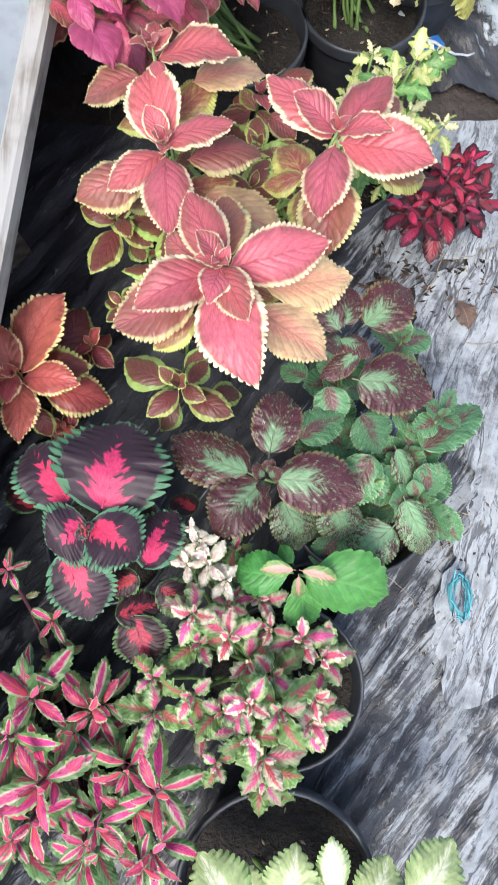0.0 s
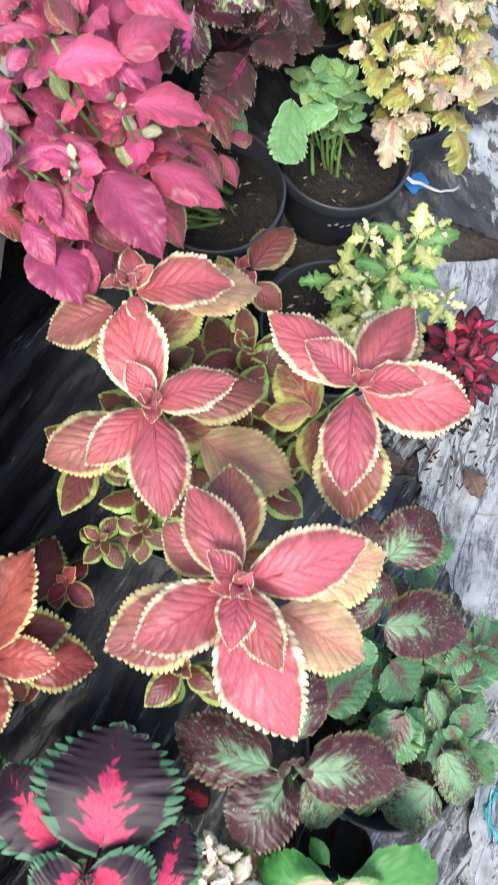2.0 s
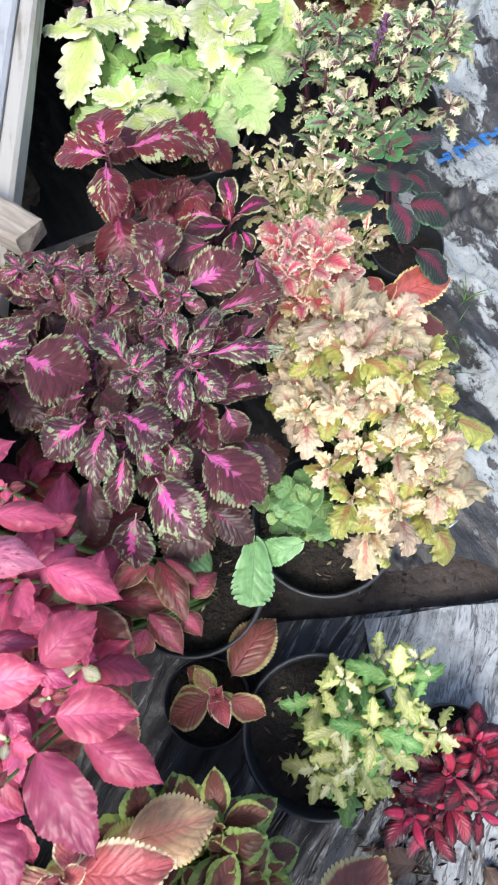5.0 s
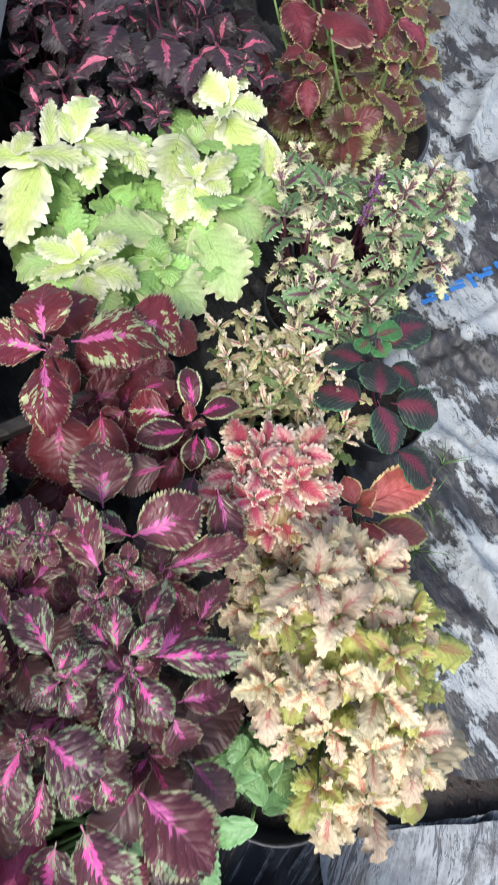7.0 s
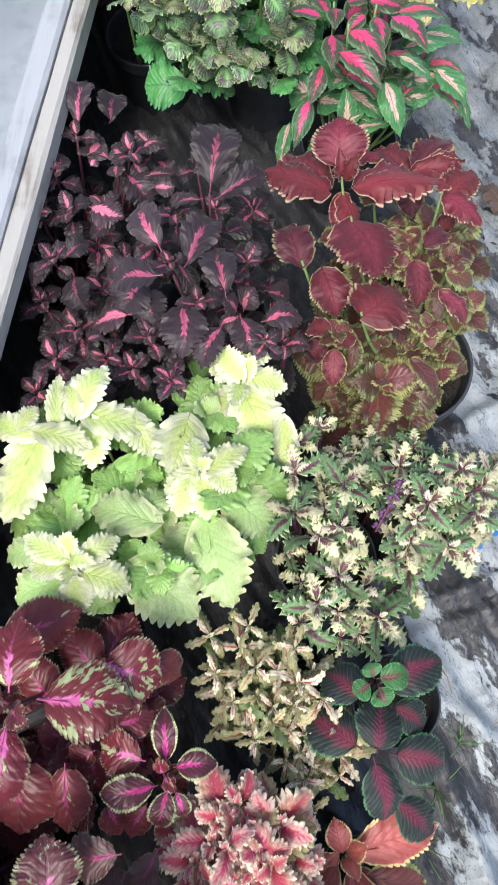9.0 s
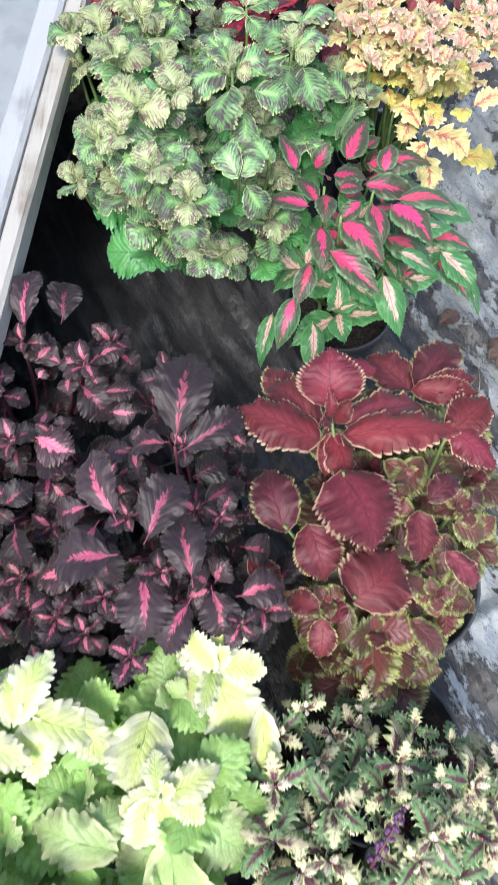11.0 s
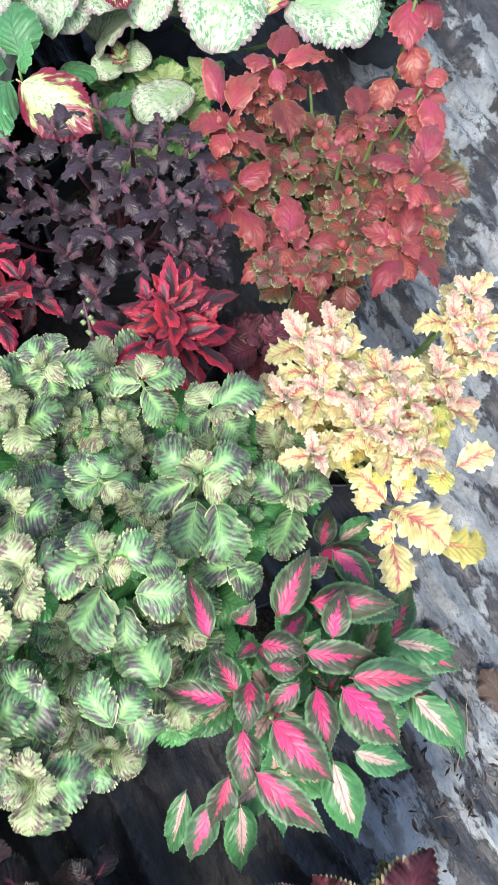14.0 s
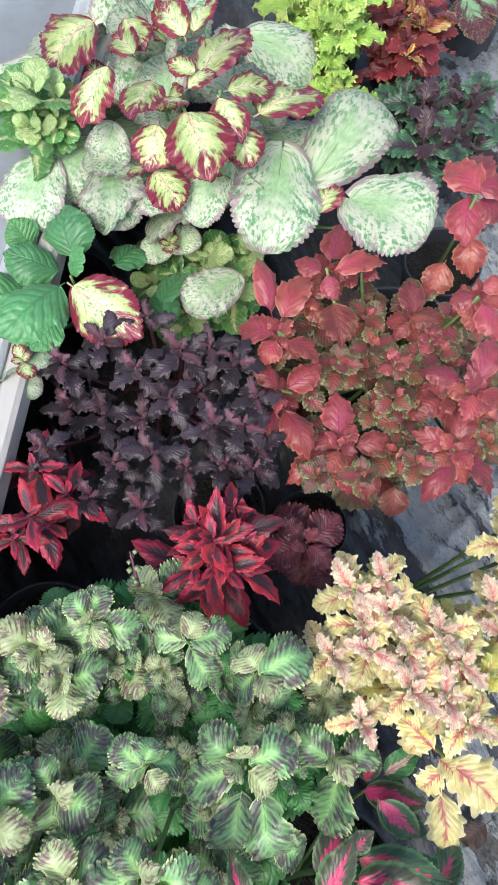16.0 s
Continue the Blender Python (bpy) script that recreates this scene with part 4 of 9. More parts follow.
VEINED = Style([
    leaf_material("veined_young", (0.42, 0.53, 0.24), (0.46, 0.55, 0.27), (0.52, 0.56, 0.29), (0.12, 0.06, 0.07), (0.20, 0.11, 0.11), c=(0.10, 0.12), m=(0.05, 0.04), vein_amt=0.95, vein_w=0.65, nv=7, relief=0.3, vary=0.22, vein_out=True, mot=(0.53, 0.05), mot_scale=1.7, mot_edge=(0.15, 0.45)),
    leaf_material("veined_grown", (0.22, 0.47, 0.17), (0.32, 0.55, 0.20), (0.48, 0.55, 0.27), (0.060, 0.042, 0.056), (0.105, 0.070, 0.085), c=(0.12, 0.12), c_end=0.7, m=(0.06, 0.05), vein_amt=1.0, vein_w=0.78, nv=8, relief=0.3, vary=0.28, vein_out=True, mot=(0.50, 0.05), mot_scale=1.5, mot_edge=(0.15, 0.45)),
    leaf_material("veined_old", (0.09, 0.33, 0.085), None, (0.10, 0.36, 0.14), (0.03, 0.13, 0.05), m=(0.08, 0.05), vein_amt=0.5, nv=8, vary=0.35)],
    seed=22, ratio=1.0, teeth=11, amp=0.18, arch=0.16, fold=0.18, sharp=0.66, front=0.44, cord=0.3, ruffle=0.05, stalk=0.18, quilt=0.004, per=3)
FLAME = Style([
    leaf_material("flame_young", (0.070, 0.085, 0.045), (0.56, 0.03, 0.13), (0.12, 0.24, 0.10), (0.40, 0.03, 0.10), vein_amt=0.2, c=(0.34, 0.05), c_taper=0.75, c_end=0.85, jag=0.55, m=(0.14, 0.06), vary=0.25),
    leaf_material("flame_grown", (0.060, 0.13, 0.06), (0.56, 0.05, 0.14), (0.12, 0.27, 0.11), (0.10, 0.20, 0.09), c=(0.30, 0.06), c_taper=0.6, c_end=0.78, jag=0.55, m=(0.14, 0.06), vary=0.28, vein_amt=0.15),
    leaf_material("flame_old", (0.065, 0.23, 0.075), (0.64, 0.40, 0.34), (0.10, 0.30, 0.10), (0.035, 0.14, 0.05), c=(0.24, 0.06), c_end=0.62, jag=0.4, m=(0.1, 0.06), vein_amt=0.5)],
    STEM_G, 23, ratio=0.58, teeth=16, amp=0.17, saw=0.5, stalk=0.04, arch=0.1, fold=0.24, sharp=1.6, front=0.30)
PEACH = Style([
    leaf_material("peach_young", (0.64, 0.48, 0.33), (0.50, 0.10, 0.12), (0.72, 0.62, 0.44), (0.55, 0.18, 0.16), c=(0.14, 0.2), jag=0.8, m=(0.2, 0.12), vein_amt=0.65, vein_w=0.22, vary=0.22, hue=0.02),
    leaf_material("peach_grown", (0.66, 0.58, 0.24), (0.42, 0.11, 0.10), (0.72, 0.66, 0.40), (0.36, 0.08, 0.08), (0.46, 0.48, 0.16), c=(0.14, 0.16), jag=0.8, m=(0.18, 0.1), vein_amt=0.5, vein_w=0.22, mot=(0.62, 0.05), mot_scale=2.5, vary=0.3, hue=0.03),
    leaf_material("peach_old", (0.56, 0.50, 0.11), (0.48, 0.10, 0.05), (0.58, 0.58, 0.2), (0.5, 0.3, 0.08), (0.30, 0.40, 0.10), c=(0.08, 0.06), mot=(0.58, 0.08), mot_scale=2.0, vary=0.3, hue=0.04)],
    seed=24, ratio=0.66, teeth=7, amp=0.3, saw=0.3, arch=0.14, fold=0.2, ruffle=0.07, sharp=0.85, lobe=0.32, lobes=4)
STAR = Style([
    leaf_material("star_young", (0.36, 0.010, 0.04), (0.05, 0.010, 0.022), (0.44, 0.02, 0.06), None, c=(0.38, 0.12), c_taper=0.5, c_end=0.6, m=(0.12, 0.1), jag=0.25, vary=0.35),
    leaf_material("star_grown", (0.34, 0.008, 0.032), (0.035, 0.008, 0.016), (0.40, 0.02, 0.05), None, c=(0.5, 0.15), c_taper=0.5, c_end=0.72, m=(0.12, 0.1), jag=0.25, vary=0.4),
    leaf_material("star_old", (0.13, 0.010, 0.022), (0.03, 0.008, 0.014), None, None, c=(0.6, 0.2), vary=0.4)],
    STEM_R, 25, ratio=0.40, teeth=6, amp=0.26, saw=0.6, lobe=0.15, lobes=3, sharp=1.25, arch=0.05, fold=0.4, stalk=0.08)
BLACKCUT = Style([
    leaf_material("blackcut_young", (0.060, 0.030, 0.042), (0.13, 0.028, 0.045), None, (0.09, 0.04, 0.06), c=(0.3, 0.12), jag=0.3, vary=0.5, rough=0.5),
    leaf_material("blackcut_grown", (0.034, 0.021, 0.031), None, (0.06, 0.05, 0.05), (0.075, 0.05, 0.06), m=(0.05, 0.04), vary=0.4, rough=0.4),
    leaf_material("blackcut_old", (0.045, 0.03, 0.035), None, None, None, vary=0.4)],
    STEM_R, 26, ratio=0.58, teeth=6, amp=0.34, saw=0.7, lobe=0.42, lobes=3, arch=0.1, fold=0.2, ruffle=0.04)
BRICK = Style([
    leaf_material("brick_young", (0.29, 0.050, 0.050), (0.27, 0.030, 0.055), (0.42, 0.12, 0.10), (0.25, 0.015, 0.04), c=(0.35, 0.2), c_end=0.4, m=(0.08, 0.06), nv=6, vary=0.3, hue=0.025, vein_amt=0.25, relief=0.4),
    leaf_material("brick_grown", (0.25, 0.042, 0.042), (0.29, 0.06, 0.05), (0.34, 0.14, 0.06), (0.18, 0.02, 0.03), (0.22, 0.13, 0.05), mot=(0.60, 0.06), mot_scale=1.8, m=(0.07, 0.05), nv=6, vary=0.35, hue=0.03, vein_amt=0.2, relief=0.4),
    leaf_material("brick_old", (0.13, 0.085, 0.045), (0.20, 0.03, 0.03), (0.22, 0.23, 0.09), (0.2, 0.16, 0.06), c=(0.4, 0.2), m=(0.12, 0.12), vary=0.4, hue=0.05)],
    STEM_G, 27, front=0.34, ratio=0.78, teeth=7, amp=0.34, saw=0.5, arch=0.12, fold=0.2, sharp=1.4, ruffle=0.035, stalk=0.12)
WINE = Style([leaf_material("wine_leaf", (0.13, 0.028, 0.04), (0.17, 0.03, 0.045), (0.16, 0.05, 0.05), (0.07, 0.012, 0.02), m=(0.05, 0.03), vein_amt=0.6, vein_w=0.4, nv=9)],
    STEM_R, 28, ratio=0.8, teeth=11, amp=0.16, arch=0.1, fold=0.12, ruffle=0.05)
PAINTED = Style([
    leaf_material("painted_rim", (0.42, 0.53, 0.18), (0.64, 0.68, 0.34), (0.19, 0.012, 0.036), (0.72, 0.36, 0.36), (0.13, 0.34, 0.10), c=(0.3, 0.25), m=(0.36, 0.14), m_jag=0.75, tip=1.35, mot=(0.54, 0.05), mot_scale=18, vein_amt=0.5, vein_w=0.10, nv=5, vein_top=True),
    leaf_material("painted_pale", (0.14, 0.33, 0.14), (0.26, 0.43, 0.20), (0.27, 0.21, 0.21), (0.62, 0.62, 0.48), (0.54, 0.56, 0.43), c=(0.3, 0.3), mot=(0.475, 0.05), mot_scale=11, mot_edge=(0.0, 0.5), m=(0.10, 0.10), m_jag=0.5, vein_amt=0.15, vein_w=0.12, relief=0.3, nv=8, vary=0.3, hue=0.03),
    leaf_material("painted_green", (0.09, 0.30, 0.10), None, (0.16, 0.38, 0.16), (0.04, 0.16, 0.06), m=(0.04, 0.03), vein_amt=0.5, relief=0.8)],
    STEM_G, 29, {"ratio": 0.90, "sharp": 0.52, "front": 0.46, "ruffle": 0.02, "cord": 0.3}, ratio=0.82, teeth=18, amp=0.06, arch=0.12, fold=0.2, sharp=0.9, front=0.4, stalk=0.08, ruffle=0.03, quilt=0.006)
DAPPLE = Style([
    leaf_material("dapple_young", (0.54, 0.62, 0.30), None, (0.22, 0.40, 0.12), None, (0.24, 0.42, 0.12), mot=(0.50, 0.06), mot_scale=5, m=(0.14, 0.08)),
    leaf_material("dapple_grown", (0.10, 0.27, 0.07), (0.52, 0.58, 0.26), (0.14, 0.33, 0.10), None, (0.46, 0.54, 0.22), c=(0.25, 0.15), mot=(0.60, 0.06), mot_scale=5, vary=0.3)],
    seed=30, ratio=0.85, teeth=7, amp=0.1, arch=0.08, fold=0.1, sharp=0.6, stalk=0.12)
FRILLLIME = Style([
    leaf_material("frilllime_young", (0.46, 0.62, 0.12), None, (0.58, 0.70, 0.22), (0.4, 0.55, 0.12), m=(0.12, 0.08)),
    leaf_material("frilllime_grown", (0.32, 0.52, 0.08), None, (0.44, 0.6, 0.14), (0.28, 0.45, 0.08), m=(0.12, 0.08))],
    seed=31, ratio=0.6, teeth=7, amp=0.3, lobe=0.3, lobes=4, arch=0.1, fold=0.15, ruffle=0.09)
EMBER = Style([
    leaf_material("ember_young", (0.52, 0.34, 0.08), (0.40, 0.06, 0.03), (0.62, 0.48, 0.14), None, c=(0.3, 0.15), jag=0.5, vary=0.35),
    leaf_material("ember_grown", (0.18, 0.018, 0.02), None, (0.30, 0.05, 0.03), None, m=(0.1, 0.06), vary=0.3)],
    STEM_R, 32, ratio=0.6, teeth=6, amp=0.3, saw=0.3, lobe=0.2, lobes=3, arch=0.1, fold=0.2, ruffle=0.04)
SHADOW = Style([
    leaf_material("shadow_young", (0.045, 0.022, 0.03), None, (0.10, 0.05, 0.05), None, vary=0.4),
    leaf_material("shadow_grown", (0.05, 0.14, 0.075), (0.035, 0.02, 0.03), (0.09, 0.2, 0.1), None, c=(0.3, 0.2), jag=0.4, vary=0.4)],
    STEM_R, 33, ratio=0.62, teeth=7, amp=0.24, lobe=0.15, lobes=3, arch=0.1, fold=0.18, ruffle=0.04)
PURPLE_BIG = Style([
    leaf_material("purple_splash", (0.155, 0.013, 0.024), (0.64, 0.12, 0.36), (0.27, 0.22, 0.13), (0.46, 0.10, 0.24), (0.46, 0.55, 0.26), c=(0.10, 0.06), c_end=0.5, jag=0.4, mot=(0.565, 0.015), mot_scale=1.0, m=(0.05, 0.02), vein_amt=0.2, vein_w=0.12, vary=0.25),
    leaf_material("purple_maroon", (0.14, 0.018, 0.025), (0.40, 0.04, 0.16), (0.26, 0.20, 0.13), (0.07, 0.010, 0.018), (0.42, 0.50, 0.24), c=(0.09, 0.06), c_end=0.7, mot=(0.62, 0.02), mot_scale=1.0, m=(0.05, 0.03), vein_amt=0.4, vary=0.3),
    leaf_material("purple_rim", (0.085, 0.016, 0.024), (0.50, 0.02, 0.20), (0.46, 0.52, 0.26), (0.30, 0.03, 0.10), c=(0.17, 0.06), c_end=0.6, jag=0.4, m=(0.15, 0.05), m_jag=0.12, vein_amt=0.2, vary=0.2)],
    STEM_R, 35, ratio=0.70, teeth=18, amp=0.12, arch=0.12, fold=0.2, sharp=1.05, stalk=0.08, ruffle=0.03, front=0.4)
# ---- the potted plants ----

coral = Plant("coral pink coleus with cream scalloped leaf edges", CORAL, (-0.058, 0.342, 0.080, 0.120), seed=11)
coral.rosette(-0.077, 0.379, 0.326, [(102, 0.090, "m"), (117, 0.034, "i"), (9, 0.067, "i"), (10, 0.093, "o"), (-140, 0.068, "m"), (-86, 0.090, "m"), (-161, 0.096, "o"), (-57, 0.126, "l"), (-28, 0.127, "p"), (-90, 0.019, "i"), (72, 0.052, "l"), (-179, 0.092, "l")], 1, 0.09)
coral.rosette(0.079, 0.382, 0.337, [(50, 0.083, "m"), (141, 0.051, "i"), (-7, 0.048, "i"), (-102, 0.086, "m"), (135, 0.090, "m"), (-15, 0.094, "m"), (46, 0.098, "o"), (-95, 0.102, "o"), (-179, 0.066, "l"), (7, 0.104, "l")], 1, 0.09)
coral.rosette(-0.022, 0.241, 0.366, [(113, 0.076, "m"), (15, 0.094, "m"), (-154, 0.081, "m"), (-74, 0.106, "m"), (-68, 0.059, "i"), (180, 0.021, "i"), (-105, 0.041, "i"), (130, 0.031, "i"), (7, 0.116, "p"), (-34, 0.110, "p"), (-159, 0.104, "o"), (-147, 0.080, "l"), (137, 0.070, "o"), (89, 0.089, "o")], 1, 0.09)
coral.rosette(-0.089, 0.470, 0.335, [(2, 0.082, "m"), (-73, 0.030, "m"), (90, 0.037, "m"), (-163, 0.021, "i"), (-163, 0.077, "o"), (11, 0.111, "p"), (-19, 0.036, "l"), (25, 0.023, "i")], 1, 0.09)
coral.style = CORAL_GREEN
coral.rosette(0.010, 0.462, 0.200, [(90, 0.050, "m"), (8, 0.051, "m"), (-163, 0.054, "m"), (-50, 0.025, "i"), (-34, 0.050, "o"), (119, 0.021, "i"), (160, 0.047, "o")], 1, 0.06)
coral.rosette(-0.068, 0.178, 0.235, [(147, 0.077, "o"), (-138, 0.046, "m"), (-29, 0.062, "m"), (141, 0.026, "i"), (58, 0.046, "o"), (-35, 0.033, "i"), (-122, 0.045, "o"), (11, 0.062, "l")], 1, 0.06)
coral.rosette(-0.146, 0.378, 0.200, [(-112, 0.071, "m"), (-37, 0.054, "m"), (156, 0.047, "m"), (61, 0.033, "m"), (-58, 0.036, "i")], 1, 0.05)
for x, y, z, az, size, pairs in [(-0.005, 0.375, 0.220, 17, 0.041, 4), (-0.045, 0.323, 0.200, -170, 0.040, 4), (0.022, 0.335, 0.180, 54, 0.044, 4), (-0.142, 0.290, 0.170, -140, 0.031, 4), (-0.101, 0.295, 0.190, -20, 0.033, 4), (0.002, 0.402, 0.220, 56, 0.045, 4), (0.066, 0.372, 0.200, -123, 0.042, 4)]:
    coral.shoot(x, y, z, az, size, pairs, low=2)
coral.style = CORAL

coral_left = Plant("red coral coleus with yellow scalloped edges", CORAL_RED, (-0.259, 0.232, 0.060, 0.100), seed=12)
coral_left.rosette(-0.239, 0.195, 0.215, [(62, 0.102, "m"), (-8, 0.068, "m"), (-11, 0.094, "o"), (-84, 0.073, "m"), (144, 0.069, "m"), (-153, 0.044, "m"), (106, 0.051, "i"), (-93, 0.034, "i"), (67, 0.116, "l"), (-73, 0.051, "l")], 1, 0.09)
for x, y, z, az, size, pairs in [(-0.182, 0.254, 0.140, -44, 0.035, 4), (-0.221, 0.163, 0.100, -120, 0.030, 4)]:
    coral_left.shoot(x, y, z, az, size, pairs, low=1)

sprig = Plant("small brown and coral coleus shoot with pale edges", CORAL, (-0.006, 0.561, 0.050, 0.075), seed=13)
sprig.rosette(0.014, 0.573, 0.150, [(45, 0.098, "o"), (-33, 0.056, "o"), (-172, 0.053, "o"), (-73, 0.034, "i"), (141, 0.044, "o"), (-108, 0.022, "i"), (-157, 0.065, "o")], 1, 0.05)

plum = Plant("plum-black coleus with hot pink flame centres", PLUM, (-0.160, 0.030, 0.070, 0.110), seed=21)
for a, b, c, d, e, f, kind, wide in [(-0.136, 0.055, 0.251, -0.116, 0.141, 0.239, 1, 1.23), (-0.168, 0.061, 0.251, -0.212, 0.117, 0.239, 1, 0.91), (-0.149, 0.039, 0.257, -0.184, 0.021, 0.257, 1, 1.61), (-0.142, 0.039, 0.257, -0.099, 0.009, 0.257, 1, 1.19), (-0.096, 0.004, 0.237, -0.071, 0.056, 0.215, 1, 0.95), (-0.169, 0.012, 0.237, -0.148, -0.048, 0.215, 1, 1.11), (-0.128, -0.045, 0.194, -0.085, -0.033, 0.182, 2, 0.87), (-0.112, -0.048, 0.194, -0.099, -0.094, 0.182, 2, 1.22), (-0.087, -0.017, 0.194, -0.057, -0.042, 0.182, 2, 0.98), (-0.112, -0.007, 0.194, -0.140, -0.023, 0.182, 2, 0.94), (-0.055, 0.058, 0.194, -0.081, 0.071, 0.182, 2, 1.10), (-0.143, 0.005, 0.155, -0.179, -0.031, 0.125, 2, 0.79)]:
    plum.leaf((a, b, c), (d, e, f), kind, wide)
for a, b, c, d, e, f, kind, wide in [(-0.230, 0.064, 0.155, -0.268, 0.099, 0.125, 2, 0.69)]:
    plum.leaf((a, b, c), (d, e, f), kind, wide)
for x, y, z, az, size, pairs in [(-0.148, 0.034, 0.266, 20, 0.011, 3)]:
    plum.shoot(x, y, z, az, size, pairs, low=0)
for top in [(-0.147, 0.039, 0.257), (-0.116, -0.044, 0.200)]:
    plum.stem(top)

mottle = Plant("burgundy and green mottled coleus with broad leaves", MOTTLE, (0.127, 0.077, 0.085, 0.120), seed=22)
for a, b, c, d, e, f, kind, wide in [(0.005, 0.089, 0.226, -0.079, 0.131, 0.214, 0, 0.89), (0.016, 0.085, 0.226, -0.034, 0.032, 0.214, 0, 1.20), (0.021, 0.088, 0.226, 0.114, 0.068, 0.214, 0, 0.96), (0.019, 0.106, 0.226, 0.032, 0.178, 0.214, 0, 1.01), (0.034, 0.073, 0.187, 0.054, 0.018, 0.157, 1, 0.89), (0.086, 0.070, 0.187, 0.096, 0.028, 0.157, 1, 1.11), (0.045, 0.127, 0.212, 0.099, 0.158, 0.190, 2, 0.74), (0.016, 0.088, 0.224, 0.004, 0.096, 0.247, 0, 0.79), (0.019, 0.088, 0.224, 0.032, 0.093, 0.247, 0, 0.85), (0.013, 0.085, 0.224, 0.015, 0.065, 0.247, 0, 0.70), (0.019, 0.091, 0.224, 0.021, 0.102, 0.247, 0, 0.79), (0.118, 0.249, 0.205, 0.171, 0.293, 0.205, 0, 1.23)]:
    mottle.leaf((a, b, c), (d, e, f), kind, wide)
for a, b, c, d, e, f, kind, wide in [(0.117, 0.224, 0.205, 0.073, 0.193, 0.205, 0, 0.69), (0.108, 0.195, 0.199, 0.195, 0.177, 0.187, 0, 1.10), (0.097, 0.243, 0.205, 0.070, 0.284, 0.205, 0, 0.96), (0.094, 0.237, 0.205, 0.127, 0.217, 0.205, 0, 1.04), (0.100, 0.249, 0.205, 0.109, 0.292, 0.205, 0, 1.05), (0.098, 0.243, 0.197, 0.079, 0.218, 0.220, 0, 0.92), (0.082, 0.189, 0.199, 0.090, 0.148, 0.187, 2, 1.07), (0.118, 0.163, 0.185, 0.141, 0.122, 0.163, 2, 1.15), (0.129, 0.120, 0.185, 0.103, 0.065, 0.163, 2, 0.92), (0.061, 0.195, 0.199, 0.034, 0.212, 0.187, 2, 1.00), (0.155, 0.046, 0.160, 0.112, 0.007, 0.130, 1, 1.05), (0.165, 0.076, 0.160, 0.191, 0.014, 0.130, 1, 0.68)]:
    mottle.leaf((a, b, c), (d, e, f), kind, wide)
for a, b, c, d, e, f, kind, wide in [(0.183, 0.125, 0.160, 0.261, 0.181, 0.130, 2, 0.58), (0.188, 0.115, 0.160, 0.200, 0.070, 0.130, 2, 0.66), (0.205, 0.073, 0.125, 0.241, 0.032, 0.095, 2, 0.61), (0.158, 0.131, 0.160, 0.186, 0.076, 0.130, 1, 0.55), (0.121, 0.106, 0.160, 0.165, 0.077, 0.130, 2, 0.84), (0.073, 0.150, 0.160, 0.116, 0.129, 0.130, 2, 0.91), (0.154, 0.175, 0.160, 0.193, 0.155, 0.130, 2, 0.85), (0.099, 0.036, 0.125, 0.076, 0.004, 0.095, 2, 0.91), (0.128, 0.137, 0.160, 0.100, 0.157, 0.130, 2, 0.96)]:
    mottle.leaf((a, b, c), (d, e, f), kind, wide)
for top in [(0.016, 0.084, 0.232), (0.097, 0.237, 0.205), (0.135, 0.088, 0.205)]:
    mottle.stem(top)

green_bud = Plant("fresh green coleus with small pink flecked centre", GREENPINK, (0.068, -0.033, 0.040, 0.080), seed=23)
for a, b, c, d, e, f, kind, wide in [(0.049, -0.006, 0.210, 0.140, -0.025, 0.175, 1, 1.15), (0.043, -0.004, 0.210, -0.015, 0.002, 0.180, 1, 1.1), (0.054, -0.012, 0.180, 0.061, -0.060, 0.150, 1, 1.1), (0.044, 0.004, 0.200, 0.031, 0.024, 0.190, 1, 1.0), (0.048, -0.001, 0.220, 0.086, -0.012, 0.215, 0, 0.8), (0.045, -0.001, 0.220, 0.010, -0.001, 0.215, 0, 0.8), (0.047, -0.005, 0.220, 0.049, -0.028, 0.200, 0, 0.8)]:
    green_bud.leaf((a, b, c), (d, e, f), kind, wide)

confetti = Plant("small-leaved cream pink and green coleus", CONFETTI, (0.036, -0.123, 0.088, 0.120), seed=24)
confetti.patch([-0.073, 0.026, -0.012, 0.032, 0.032, -0.038, 0.091, -0.080, 0.084, -0.131, 0.051, -0.199, -0.001, -0.209, -0.058, -0.175, -0.111, -0.146, -0.102, -0.096, -0.060, -0.049], 0.205, 0.034, 26, 4, 0.05, 0, 0.03)

needle = Plant("narrow-leaved magenta coleus with cream and green edges", NEEDLE, (-0.199, -0.190, 0.080, 0.110), seed=25)
for x, y, z, az, size, pairs in [(-0.191, -0.192, 0.220, 29, 0.057, 5), (-0.085, -0.201, 0.215, 17, 0.053, 5), (-0.214, -0.099, 0.200, 2, 0.033, 4), (-0.232, -0.001, 0.220, 12, 0.024, 4), (-0.150, -0.248, 0.200, 47, 0.034, 4), (-0.146, -0.133, 0.170, 152, 0.042, 4), (-0.217, -0.244, 0.200, -55, 0.033, 4), (-0.099, -0.271, 0.190, 77, 0.035, 4), (-0.201, -0.052, 0.170, 135, 0.031, 3), (-0.170, -0.157, 0.180, -41, 0.035, 4)]:
    needle.shoot(x, y, z, az, size, pairs, low=2)

